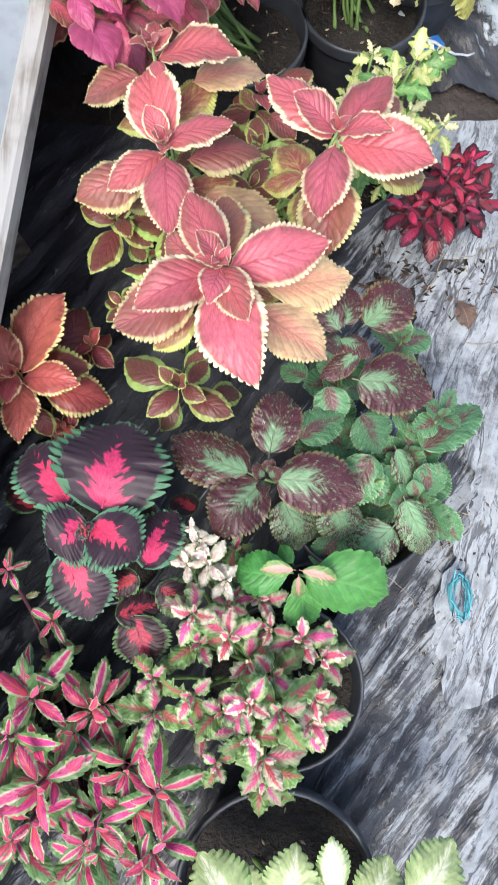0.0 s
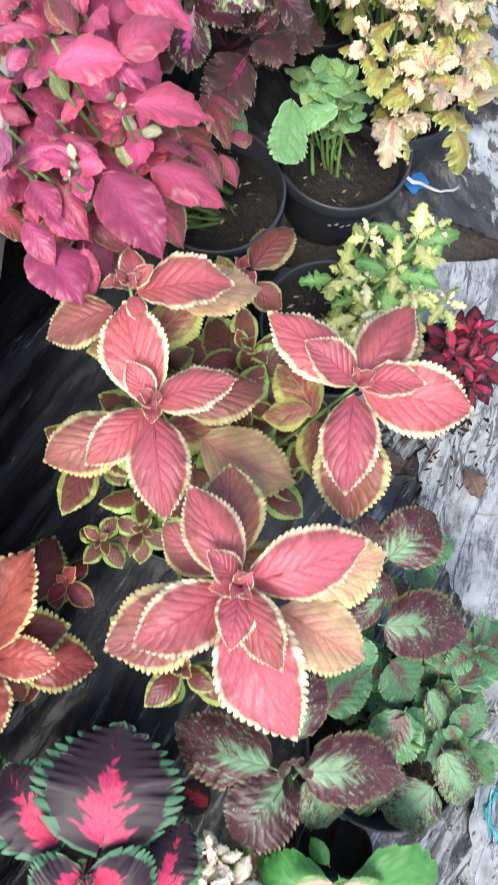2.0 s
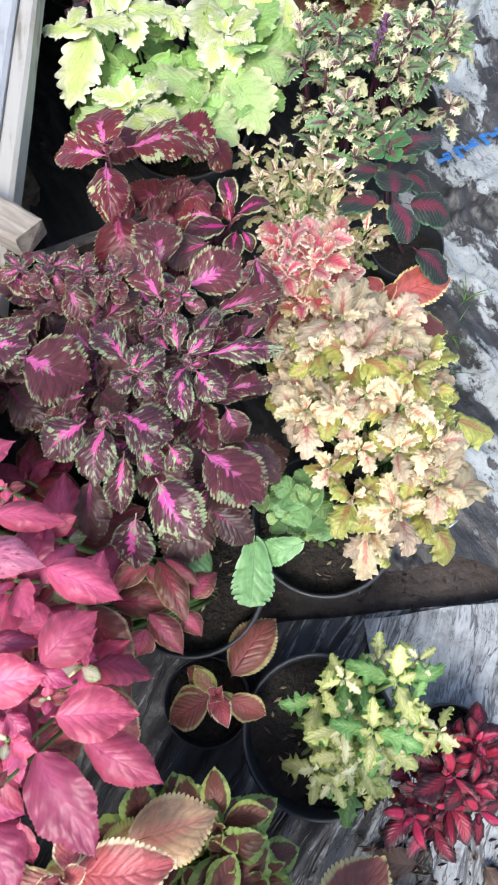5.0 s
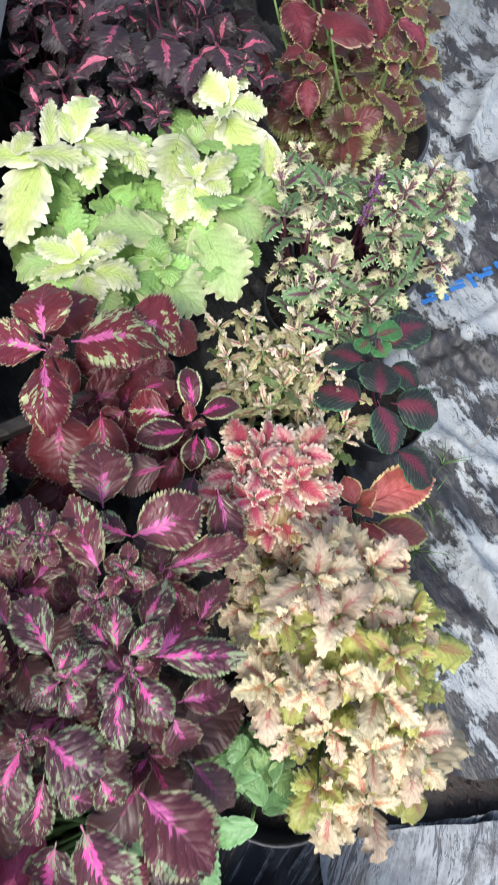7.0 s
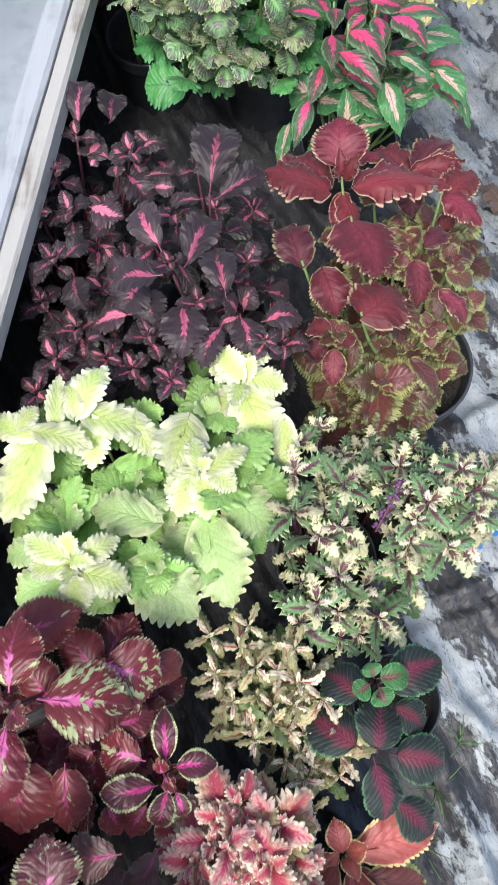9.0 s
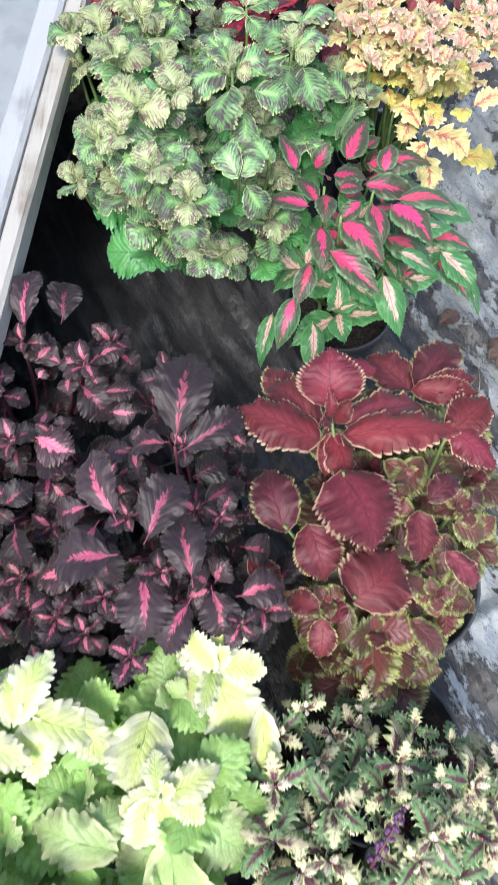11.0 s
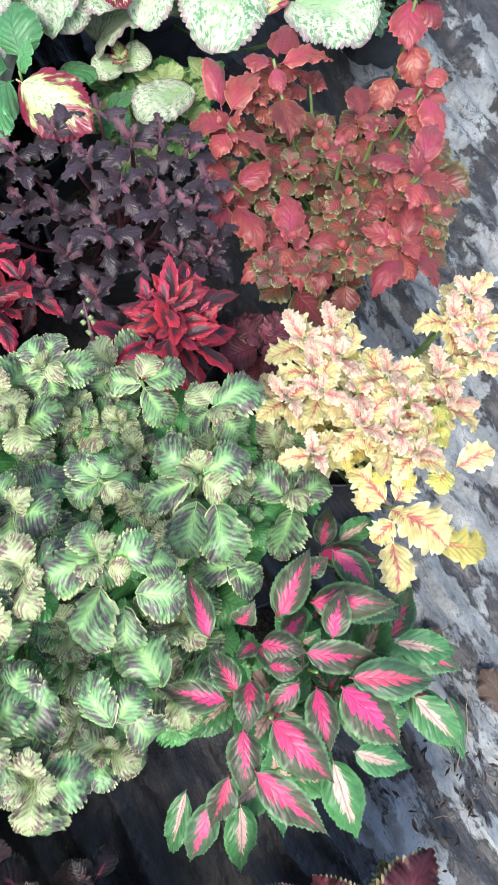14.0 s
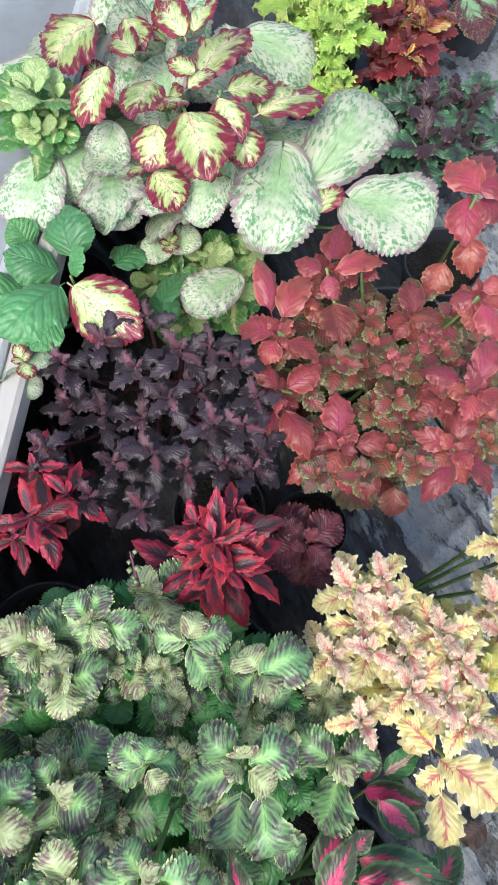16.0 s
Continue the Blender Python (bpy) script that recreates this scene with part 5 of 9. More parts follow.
pale_front = Plant("pale green and cream coleus in a black pot", PALE, (0.028, -0.326, 0.105, 0.130), seed=26)
for a, b, c, d, e, f, kind, wide in [(-0.001, -0.332, 0.170, -0.050, -0.269, 0.160, 1, 1.3), (0.026, -0.327, 0.170, 0.045, -0.255, 0.170, 1, 1.2), (0.082, -0.308, 0.170, 0.077, -0.245, 0.180, 0, 1.0), (0.106, -0.332, 0.160, 0.138, -0.275, 0.150, 1, 1.3), (0.152, -0.327, 0.150, 0.205, -0.264, 0.140, 1, 1.2), (0.005, -0.332, 0.160, -0.006, -0.276, 0.160, 1, 1.2), (0.064, -0.341, 0.150, 0.066, -0.287, 0.150, 1, 1.2)]:
    pale_front.leaf((a, b, c), (d, e, f), kind, wide)
for x, y, z, az, size, pairs in [(0.040, -0.317, 0.190, 54, 0.039, 4), (0.105, -0.336, 0.170, 34, 0.041, 4)]:
    pale_front.shoot(x, y, z, az, size, pairs, low=1)

magenta = Plant("hot magenta pink coleus with large drooping leaves", MAGENTA, (-0.007, 0.693, 0.085, 0.120), seed=31)
magenta.bud, magenta.kinds = PALE, (0, 1, 2, 1, 2)
for a, b, c, d, e, f, kind, wide in [(-0.139, 0.765, 0.395, -0.100, 0.785, 0.395, 1, 1.00), (-0.155, 0.746, 0.395, -0.130, 0.728, 0.395, 0, 1.39), (-0.124, 0.732, 0.389, -0.065, 0.720, 0.377, 1, 0.64), (-0.142, 0.702, 0.395, -0.076, 0.685, 0.395, 3, 0.80), (-0.083, 0.688, 0.389, -0.026, 0.657, 0.377, 1, 0.76), (-0.114, 0.636, 0.395, -0.132, 0.677, 0.395, 2, 0.75), (-0.085, 0.617, 0.395, -0.040, 0.651, 0.395, 1, 1.02), (-0.132, 0.610, 0.395, -0.075, 0.611, 0.395, 1, 0.98), (-0.176, 0.638, 0.395, -0.134, 0.637, 0.395, 0, 0.72), (-0.130, 0.639, 0.389, -0.086, 0.634, 0.377, 0, 0.70), (-0.095, 0.621, 0.389, -0.064, 0.601, 0.377, 0, 0.87), (-0.078, 0.584, 0.389, -0.017, 0.578, 0.377, 1, 0.99)]:
    magenta.leaf((a, b, c), (d, e, f), kind, wide)
for a, b, c, d, e, f, kind, wide in [(-0.156, 0.670, 0.389, -0.146, 0.704, 0.377, 0, 1.10), (-0.170, 0.659, 0.395, -0.152, 0.678, 0.395, 0, 1.36), (-0.166, 0.697, 0.389, -0.190, 0.682, 0.377, 0, 1.39), (-0.155, 0.661, 0.389, -0.140, 0.645, 0.377, 0, 1.71), (-0.176, 0.715, 0.389, -0.152, 0.715, 0.377, 0, 1.33), (-0.162, 0.608, 0.395, -0.145, 0.626, 0.395, 0, 1.37), (-0.148, 0.592, 0.395, -0.136, 0.610, 0.395, 0, 1.48), (-0.071, 0.565, 0.345, -0.010, 0.526, 0.345, 1, 0.77), (-0.106, 0.562, 0.345, -0.061, 0.483, 0.345, 1, 0.90), (-0.119, 0.579, 0.345, -0.175, 0.569, 0.345, 0, 0.78), (-0.160, 0.556, 0.345, -0.138, 0.515, 0.345, 1, 0.91), (-0.167, 0.526, 0.339, -0.145, 0.489, 0.327, 1, 0.78)]:
    magenta.leaf((a, b, c), (d, e, f), kind, wide)
for a, b, c, d, e, f, kind, wide in [(-0.149, 0.512, 0.325, -0.129, 0.472, 0.303, 1, 1.00), (-0.140, 0.558, 0.339, -0.119, 0.512, 0.327, 0, 0.72), (-0.124, 0.511, 0.325, -0.122, 0.474, 0.303, 1, 0.77), (-0.153, 0.532, 0.339, -0.119, 0.513, 0.327, 0, 0.92), (-0.127, 0.588, 0.345, -0.107, 0.563, 0.345, 0, 1.11), (-0.178, 0.567, 0.339, -0.190, 0.534, 0.327, 0, 1.01), (-0.124, 0.677, 0.339, -0.102, 0.681, 0.327, 0, 1.55), (-0.026, 0.704, 0.255, -0.066, 0.678, 0.255, 2, 0.76), (-0.021, 0.704, 0.255, 0.004, 0.641, 0.255, 2, 0.72), (-0.015, 0.704, 0.255, 0.019, 0.671, 0.255, 2, 0.55), (-0.011, 0.682, 0.235, -0.044, 0.663, 0.213, 2, 1.03), (-0.034, 0.656, 0.249, -0.005, 0.613, 0.237, 2, 0.94)]:
    magenta.leaf((a, b, c), (d, e, f), kind, wide)
for a, b, c, d, e, f, kind, wide in [(0.005, 0.665, 0.235, 0.032, 0.689, 0.213, 2, 1.11), (-0.006, 0.654, 0.235, 0.011, 0.628, 0.213, 2, 1.03), (-0.055, 0.677, 0.235, -0.015, 0.657, 0.213, 2, 0.94), (-0.038, 0.643, 0.235, -0.053, 0.617, 0.213, 2, 1.18), (-0.031, 0.698, 0.255, -0.014, 0.674, 0.255, 2, 1.13), (-0.170, 0.582, 0.372, -0.190, 0.519, 0.372, 3, 0.73), (-0.163, 0.620, 0.372, -0.200, 0.613, 0.372, 0, 1.18), (-0.129, 0.665, 0.372, -0.132, 0.708, 0.372, 2, 0.88), (-0.185, 0.731, 0.372, -0.147, 0.712, 0.372, 1, 0.86), (-0.166, 0.775, 0.372, -0.141, 0.738, 0.372, 1, 1.05), (-0.093, 0.676, 0.366, -0.066, 0.709, 0.354, 1, 0.89), (-0.169, 0.751, 0.372, -0.194, 0.760, 0.372, 3, 1.14)]:
    magenta.leaf((a, b, c), (d, e, f), kind, wide)
for a, b, c, d, e, f, kind, wide in [(-0.163, 0.683, 0.366, -0.191, 0.627, 0.354, 2, 0.64), (-0.149, 0.679, 0.352, -0.169, 0.668, 0.330, 2, 1.24), (-0.188, 0.685, 0.372, -0.164, 0.673, 0.372, 1, 1.13), (-0.164, 0.521, 0.318, -0.127, 0.457, 0.318, 1, 1.01), (-0.153, 0.562, 0.312, -0.120, 0.525, 0.300, 1, 0.77), (-0.202, 0.560, 0.298, -0.175, 0.541, 0.276, 2, 1.03), (-0.127, 0.547, 0.298, -0.088, 0.526, 0.276, 2, 0.80), (-0.128, 0.598, 0.318, -0.116, 0.553, 0.318, 0, 0.65)]:
    magenta.leaf((a, b, c), (d, e, f), kind, wide)
for x, y, z, az, size, pairs in [(-0.207, 0.652, 0.255, 20, 0.016, 3), (-0.199, 0.708, 0.255, 60, 0.018, 3), (-0.228, 0.802, 0.255, 10, 0.023, 4), (-0.182, 0.593, 0.255, 45, 0.019, 3), (-0.130, 0.603, 0.255, 0, 0.016, 3), (-0.227, 0.599, 0.255, 30, 0.023, 3), (-0.214, 0.754, 0.255, 70, 0.021, 3), (-0.136, 0.606, 0.320, 20, 0.026, 4), (-0.090, 0.625, 0.320, 60, 0.024, 4), (-0.175, 0.560, 0.320, 40, 0.023, 4), (-0.168, 0.757, 0.320, 10, 0.030, 4), (-0.101, 0.683, 0.320, 70, 0.024, 4), (-0.196, 0.656, 0.320, 50, 0.029, 4), (-0.188, 0.772, 0.372, 10, 0.021, 3), (-0.166, 0.723, 0.372, 50, 0.018, 3), (-0.123, 0.675, 0.372, 20, 0.017, 3)]:
    magenta.shoot(x, y, z, az, size, pairs, low=0)
for x, y, z, az, size, pairs in [(-0.176, 0.676, 0.372, 70, 0.019, 3), (-0.118, 0.755, 0.372, 30, 0.018, 3), (-0.167, 0.555, 0.372, 10, 0.016, 3), (-0.125, 0.538, 0.372, 60, 0.015, 3), (-0.086, 0.595, 0.372, 0, 0.016, 3)]:
    magenta.shoot(x, y, z, az, size, pairs, low=0)
for top in [(-0.134, 0.693, 0.395), (-0.130, 0.633, 0.395), (-0.133, 0.608, 0.395), (-0.109, 0.566, 0.345), (-0.153, 0.562, 0.345), (-0.168, 0.578, 0.372), (-0.161, 0.669, 0.372)]:
    magenta.stem(top)

purple = Plant("dark purple coleus splashed magenta and green", PURPLE, (-0.088, 0.947, 0.085, 0.120), seed=41)
for a, b, c, d, e, f, kind, wide in [(-0.109, 0.872, 0.364, -0.050, 0.850, 0.352, 1, 1.52), (-0.017, 0.855, 0.364, -0.049, 0.897, 0.352, 0, 1.09), (0.054, 0.851, 0.370, 0.118, 0.846, 0.370, 0, 0.67), (0.016, 0.910, 0.364, -0.008, 0.972, 0.352, 1, 0.82), (-0.054, 0.806, 0.364, -0.093, 0.784, 0.352, 0, 1.40), (-0.038, 0.801, 0.364, -0.051, 0.753, 0.352, 0, 1.23), (-0.021, 0.806, 0.370, 0.019, 0.781, 0.370, 0, 1.64), (-0.026, 0.781, 0.350, -0.036, 0.733, 0.328, 0, 0.87), (0.001, 0.751, 0.364, 0.032, 0.700, 0.352, 0, 1.35), (0.041, 0.768, 0.370, 0.085, 0.718, 0.370, 1, 1.24), (0.040, 0.725, 0.350, 0.072, 0.697, 0.328, 2, 0.92), (-0.024, 0.733, 0.325, -0.033, 0.690, 0.295, 0, 1.25)]:
    purple.leaf((a, b, c), (d, e, f), kind, wide)
for a, b, c, d, e, f, kind, wide in [(-0.062, 0.771, 0.325, -0.068, 0.716, 0.295, 2, 0.85), (0.031, 0.837, 0.370, 0.030, 0.793, 0.370, 0, 0.94), (0.041, 0.838, 0.370, 0.064, 0.809, 0.370, 0, 1.22), (0.067, 0.820, 0.364, 0.105, 0.825, 0.352, 1, 0.91), (0.074, 0.779, 0.350, 0.101, 0.744, 0.328, 2, 0.89), (0.028, 0.857, 0.370, 0.027, 0.894, 0.370, 0, 1.02), (-0.009, 0.842, 0.370, 0.017, 0.860, 0.370, 0, 1.31), (-0.011, 0.840, 0.370, -0.029, 0.829, 0.370, 0, 1.88), (-0.007, 0.837, 0.370, 0.005, 0.819, 0.370, 0, 1.75), (-0.013, 0.845, 0.370, -0.002, 0.868, 0.370, 0, 1.41), (0.034, 0.842, 0.370, 0.018, 0.822, 0.370, 0, 1.48), (0.020, 0.862, 0.364, -0.001, 0.882, 0.352, 0, 1.37)]:
    purple.leaf((a, b, c), (d, e, f), kind, wide)
for a, b, c, d, e, f, kind, wide in [(0.045, 0.869, 0.364, 0.062, 0.905, 0.352, 0, 1.08), (-0.070, 0.947, 0.350, -0.060, 0.913, 0.328, 1, 1.10), (-0.101, 0.918, 0.350, -0.132, 0.885, 0.328, 1, 1.37), (-0.116, 0.890, 0.364, -0.102, 0.918, 0.352, 1, 1.32), (0.035, 0.852, 0.370, 0.057, 0.874, 0.370, 0, 1.22), (0.062, 0.810, 0.350, 0.074, 0.784, 0.328, 1, 1.18), (-0.035, 0.909, 0.350, -0.011, 0.943, 0.328, 1, 1.10), (-0.058, 0.836, 0.350, -0.085, 0.836, 0.328, 1, 1.27), (0.083, 0.871, 0.350, 0.107, 0.903, 0.328, 1, 0.80), (0.014, 0.777, 0.364, 0.026, 0.758, 0.352, 0, 1.62), (-0.013, 0.780, 0.364, 0.008, 0.760, 0.352, 0, 1.43), (-0.051, 0.878, 0.350, -0.079, 0.916, 0.328, 1, 0.85)]:
    purple.leaf((a, b, c), (d, e, f), kind, wide)
for a, b, c, d, e, f, kind, wide in [(0.013, 0.965, 0.330, 0.006, 1.019, 0.330, 1, 1.31), (0.035, 0.940, 0.330, 0.091, 0.968, 0.330, 1, 1.11), (0.033, 0.942, 0.324, -0.004, 0.957, 0.312, 0, 1.07), (0.061, 1.001, 0.310, 0.015, 0.997, 0.288, 2, 1.13), (0.104, 0.979, 0.310, 0.113, 0.920, 0.288, 1, 0.86), (0.057, 0.914, 0.324, 0.127, 0.929, 0.312, 1, 0.55), (0.086, 1.000, 0.285, 0.061, 0.952, 0.255, 2, 0.79), (-0.016, 0.958, 0.324, 0.006, 0.932, 0.312, 0, 1.63), (-0.149, 0.890, 0.362, -0.099, 0.882, 0.362, 0, 1.48), (-0.168, 0.861, 0.356, -0.192, 0.802, 0.344, 0, 1.27), (-0.166, 0.860, 0.356, -0.143, 0.808, 0.344, 0, 0.83), (-0.163, 0.929, 0.356, -0.208, 0.945, 0.344, 1, 0.99)]:
    purple.leaf((a, b, c), (d, e, f), kind, wide)
for a, b, c, d, e, f, kind, wide in [(-0.158, 0.918, 0.362, -0.132, 0.957, 0.362, 0, 1.03), (-0.174, 0.883, 0.356, -0.211, 0.927, 0.344, 0, 0.85), (-0.171, 0.873, 0.356, -0.211, 0.860, 0.344, 1, 1.04), (-0.126, 0.963, 0.356, -0.099, 0.941, 0.344, 1, 1.16), (-0.167, 0.896, 0.362, -0.183, 0.892, 0.362, 0, 2.00)]:
    purple.leaf((a, b, c), (d, e, f), kind, wide)
for x, y, z, az, size, pairs in [(-0.081, 0.958, 0.370, 20, 0.025, 4), (-0.051, 0.946, 0.370, 60, 0.024, 4), (-0.109, 0.959, 0.370, 40, 0.023, 4), (-0.023, 0.941, 0.370, 10, 0.024, 4), (0.034, 0.911, 0.370, 70, 0.023, 4), (-0.034, 0.805, 0.370, 25, 0.017, 3), (-0.004, 0.841, 0.370, 60, 0.016, 3), (0.036, 0.844, 0.370, 15, 0.016, 3), (0.013, 0.892, 0.370, 40, 0.022, 4), (-0.089, 0.951, 0.362, 20, 0.020, 4), (-0.033, 0.935, 0.362, 60, 0.022, 4), (-0.154, 0.941, 0.362, 10, 0.020, 4)]:
    purple.shoot(x, y, z, az, size, pairs, low=0)
for top in [(-0.013, 0.848, 0.370), (0.039, 0.846, 0.370), (-0.007, 0.797, 0.370), (-0.074, 0.948, 0.370), (0.030, 0.947, 0.330), (-0.163, 0.863, 0.362), (-0.152, 0.895, 0.362)]:
    purple.stem(top)

purple_back = Plant("large-leaved burgundy coleus with magenta and green splashes", PURPLE_BIG, (-0.053, 1.126, 0.070, 0.110), seed=42)
for a, b, c, d, e, f, kind, wide in [(-0.035, 1.115, 0.329, -0.037, 1.174, 0.317, 0, 1.37), (-0.012, 1.111, 0.329, 0.065, 1.106, 0.317, 0, 1.25), (0.032, 1.139, 0.315, 0.082, 1.129, 0.293, 0, 1.73), (-0.066, 1.149, 0.290, -0.001, 1.185, 0.260, 1, 0.80), (0.070, 1.145, 0.290, 0.094, 1.128, 0.260, 1, 1.16), (-0.034, 1.095, 0.329, -0.034, 1.029, 0.317, 0, 1.00), (-0.034, 1.065, 0.290, -0.034, 1.002, 0.260, 1, 1.23), (0.005, 1.060, 0.290, 0.006, 1.004, 0.260, 1, 0.77), (-0.034, 1.108, 0.327, -0.039, 1.101, 0.350, 0, 1.44), (-0.032, 1.106, 0.327, -0.010, 1.093, 0.350, 0, 0.98), (-0.033, 1.104, 0.329, -0.092, 1.118, 0.317, 0, 1.09), (0.081, 1.043, 0.275, 0.032, 1.036, 0.275, 2, 0.84)]:
    purple_back.leaf((a, b, c), (d, e, f), kind, wide)
for a, b, c, d, e, f, kind, wide in [(0.087, 1.059, 0.275, 0.082, 1.105, 0.275, 2, 0.68), (0.093, 1.057, 0.275, 0.131, 1.061, 0.275, 2, 0.86), (0.089, 1.040, 0.269, 0.081, 1.008, 0.257, 2, 0.94), (0.085, 1.050, 0.267, 0.098, 1.040, 0.290, 0, 0.72), (0.084, 1.051, 0.267, 0.082, 1.067, 0.290, 0, 0.72), (0.096, 1.038, 0.269, 0.103, 1.018, 0.257, 2, 1.00), (0.068, 1.060, 0.269, 0.024, 1.072, 0.257, 0, 1.28), (0.041, 1.087, 0.269, 0.071, 1.099, 0.257, 1, 1.12), (0.024, 1.067, 0.269, 0.001, 1.055, 0.257, 1, 1.20), (0.015, 1.071, 0.255, 0.020, 1.029, 0.233, 1, 0.90), (0.035, 1.024, 0.255, 0.044, 0.997, 0.233, 1, 0.95), (0.070, 1.026, 0.255, 0.053, 0.993, 0.233, 1, 0.83)]:
    purple_back.leaf((a, b, c), (d, e, f), kind, wide)
for top in [(-0.031, 1.106, 0.335), (0.087, 1.049, 0.275), (0.045, 1.068, 0.275)]:
    purple_back.stem(top)

cream = Plant("cream and peach frilled coleus with yellow leaves", CREAM, (0.234, 0.825, 0.080, 0.120), seed=51)
cream.patch([0.116, 0.901, 0.161, 0.935, 0.232, 0.899, 0.278, 0.868, 0.284, 0.760, 0.240, 0.699, 0.176, 0.696, 0.139, 0.772, 0.118, 0.827], 0.255, 0.041, 32, 4, 0.10, 0, 0.04, (0, 0, 1, 2, 2))
for a, b, c, d, e, f, kind, wide in [(0.185, 0.713, 0.210, 0.175, 0.667, 0.180, 1, 0.9), (0.258, 0.730, 0.200, 0.320, 0.760, 0.170, 1, 1), (0.258, 0.714, 0.190, 0.272, 0.677, 0.150, 2, 1), (0.307, 0.837, 0.160, 0.362, 0.823, 0.120, 2, 1)]:
    cream.leaf((a, b, c), (d, e, f), kind, wide)

rose_cream = Plant("rose and cream frilled coleus", ROSECREAM, (0.151, 0.959, 0.060, 0.100), seed=52)
rose_cream.patch([0.085, 0.994, 0.133, 1.042, 0.178, 1.037, 0.208, 0.990, 0.207, 0.941, 0.155, 0.932, 0.107, 0.949], 0.255, 0.039, 27, 4, 0.05, 1, 0.02)

round_green = Plant("round-leaved green seedling in a black pot", ROUND, (0.151, 0.741, 0.085, 0.120), seed=53, name="potted_seedling")
for a, b, c, d, e, f, kind, wide in [(0.072, 0.713, 0.226, 0.060, 0.652, 0.214, 1, 0.65), (0.116, 0.706, 0.226, 0.078, 0.698, 0.214, 1, 0.74), (0.125, 0.723, 0.226, 0.114, 0.751, 0.214, 1, 0.81), (0.127, 0.717, 0.226, 0.159, 0.728, 0.214, 1, 0.67), (0.085, 0.742, 0.226, 0.079, 0.767, 0.214, 0, 0.92), (0.103, 0.743, 0.226, 0.129, 0.761, 0.214, 1, 0.72), (0.003, 0.698, 0.226, 0.027, 0.706, 0.214, 1, 0.97)]:
    round_green.leaf((a, b, c), (d, e, f), kind, wide)
for top in [(0.072, 0.711, 0.232), (0.115, 0.712, 0.232)]:
    round_green.stem(top)
round_green.patch([0.087, 0.769, 0.132, 0.783, 0.165, 0.753, 0.154, 0.718, 0.112, 0.716, 0.078, 0.739], 0.185, 0.027, 14, 3, 0.03, 0, 0.03)

lime_fine = Plant("lime yellow coleus with finely cut leaves", LIMEFINE, (0.116, 0.518, 0.084, 0.108), seed=54)
lime_fine.patch([0.098, 0.572, 0.172, 0.611, 0.209, 0.593, 0.217, 0.549, 0.186, 0.485, 0.141, 0.453, 0.094, 0.479, 0.118, 0.538], 0.185, 0.04, 16, 4, 0.04, 1, 0.03)
for x, y, z, az, size, pairs in [(0.230, 0.517, 0.170, 46, 0.030, 4), (0.216, 0.586, 0.200, 31, 0.023, 4), (0.163, 0.466, 0.130, -115, 0.026, 3)]:
    lime_fine.shoot(x, y, z, az, size, pairs, low=1)

crimson = Plant("small crimson coleus with narrow leaves", CRIMSON, (0.260, 0.482, 0.050, 0.070), seed=55)
crimson.patch([0.183, 0.462, 0.227, 0.509, 0.299, 0.517, 0.309, 0.462, 0.278, 0.408, 0.222, 0.401, 0.174, 0.424], 0.115, 0.045, 12, 4, 0.03, 1, 0.02)

coral_small = Plant("coral red coleus with yellow scalloped edges", CORAL_RED, (0.271, 0.923, 0.045, 0.080), seed=56)
for a, b, c, d, e, f, kind, wide in [(0.252, 0.977, 0.189, 0.335, 1.002, 0.177, 0, 0.96), (0.251, 0.965, 0.175, 0.282, 0.875, 0.153, 0, 0.76), (0.241, 0.977, 0.189, 0.200, 0.950, 0.177, 0, 0.93), (0.243, 0.978, 0.195, 0.235, 1.008, 0.195, 0, 1.25), (0.265, 0.956, 0.175, 0.328, 0.947, 0.153, 2, 0.83), (0.239, 0.967, 0.189, 0.212, 0.930, 0.177, 0, 0.99), (0.247, 0.977, 0.187, 0.263, 0.988, 0.210, 0, 1.01), (0.246, 0.976, 0.187, 0.255, 0.961, 0.210, 0, 0.99), (0.260, 0.963, 0.175, 0.298, 0.914, 0.153, 1, 0.67), (0.241, 0.954, 0.150, 0.226, 0.885, 0.120, 1, 0.62)]:
    coral_small.leaf((a, b, c), (d, e, f), kind, wide)
for top in [(0.246, 0.976, 0.195)]:
    coral_small.stem(top)
coral_small.stem((0.254, 0.964, 0.18))

emerald = Plant("dark green coleus with burgundy hearts, puckered leaves", EMERALD, (0.316, 1.105, 0.050, 0.100), seed=57)
for a, b, c, d, e, f, kind, wide in [(0.256, 1.071, 0.242, 0.210, 1.097, 0.220, 1, 1.08), (0.267, 1.068, 0.256, 0.275, 1.112, 0.244, 1, 1.22), (0.264, 1.067, 0.256, 0.275, 1.015, 0.244, 1, 0.90), (0.281, 1.068, 0.242, 0.336, 1.057, 0.220, 1, 0.96), (0.287, 1.027, 0.217, 0.326, 0.993, 0.187, 1, 0.84), (0.273, 1.120, 0.256, 0.331, 1.149, 0.244, 1, 0.78), (0.261, 1.114, 0.242, 0.226, 1.136, 0.220, 1, 1.23), (0.263, 1.127, 0.262, 0.247, 1.118, 0.262, 0, 1.56), (0.268, 1.131, 0.262, 0.297, 1.137, 0.262, 0, 1.12), (0.269, 1.125, 0.262, 0.277, 1.109, 0.262, 0, 1.77), (0.266, 1.131, 0.262, 0.261, 1.144, 0.262, 0, 1.84), (0.283, 1.108, 0.242, 0.317, 1.088, 0.220, 1, 0.88)]:
    emerald.leaf((a, b, c), (d, e, f), kind, wide)
for top in [(0.272, 1.128, 0.262)]:
    emerald.stem(top)
emerald.stem((0.266, 1.116, 0.285), 0.002)

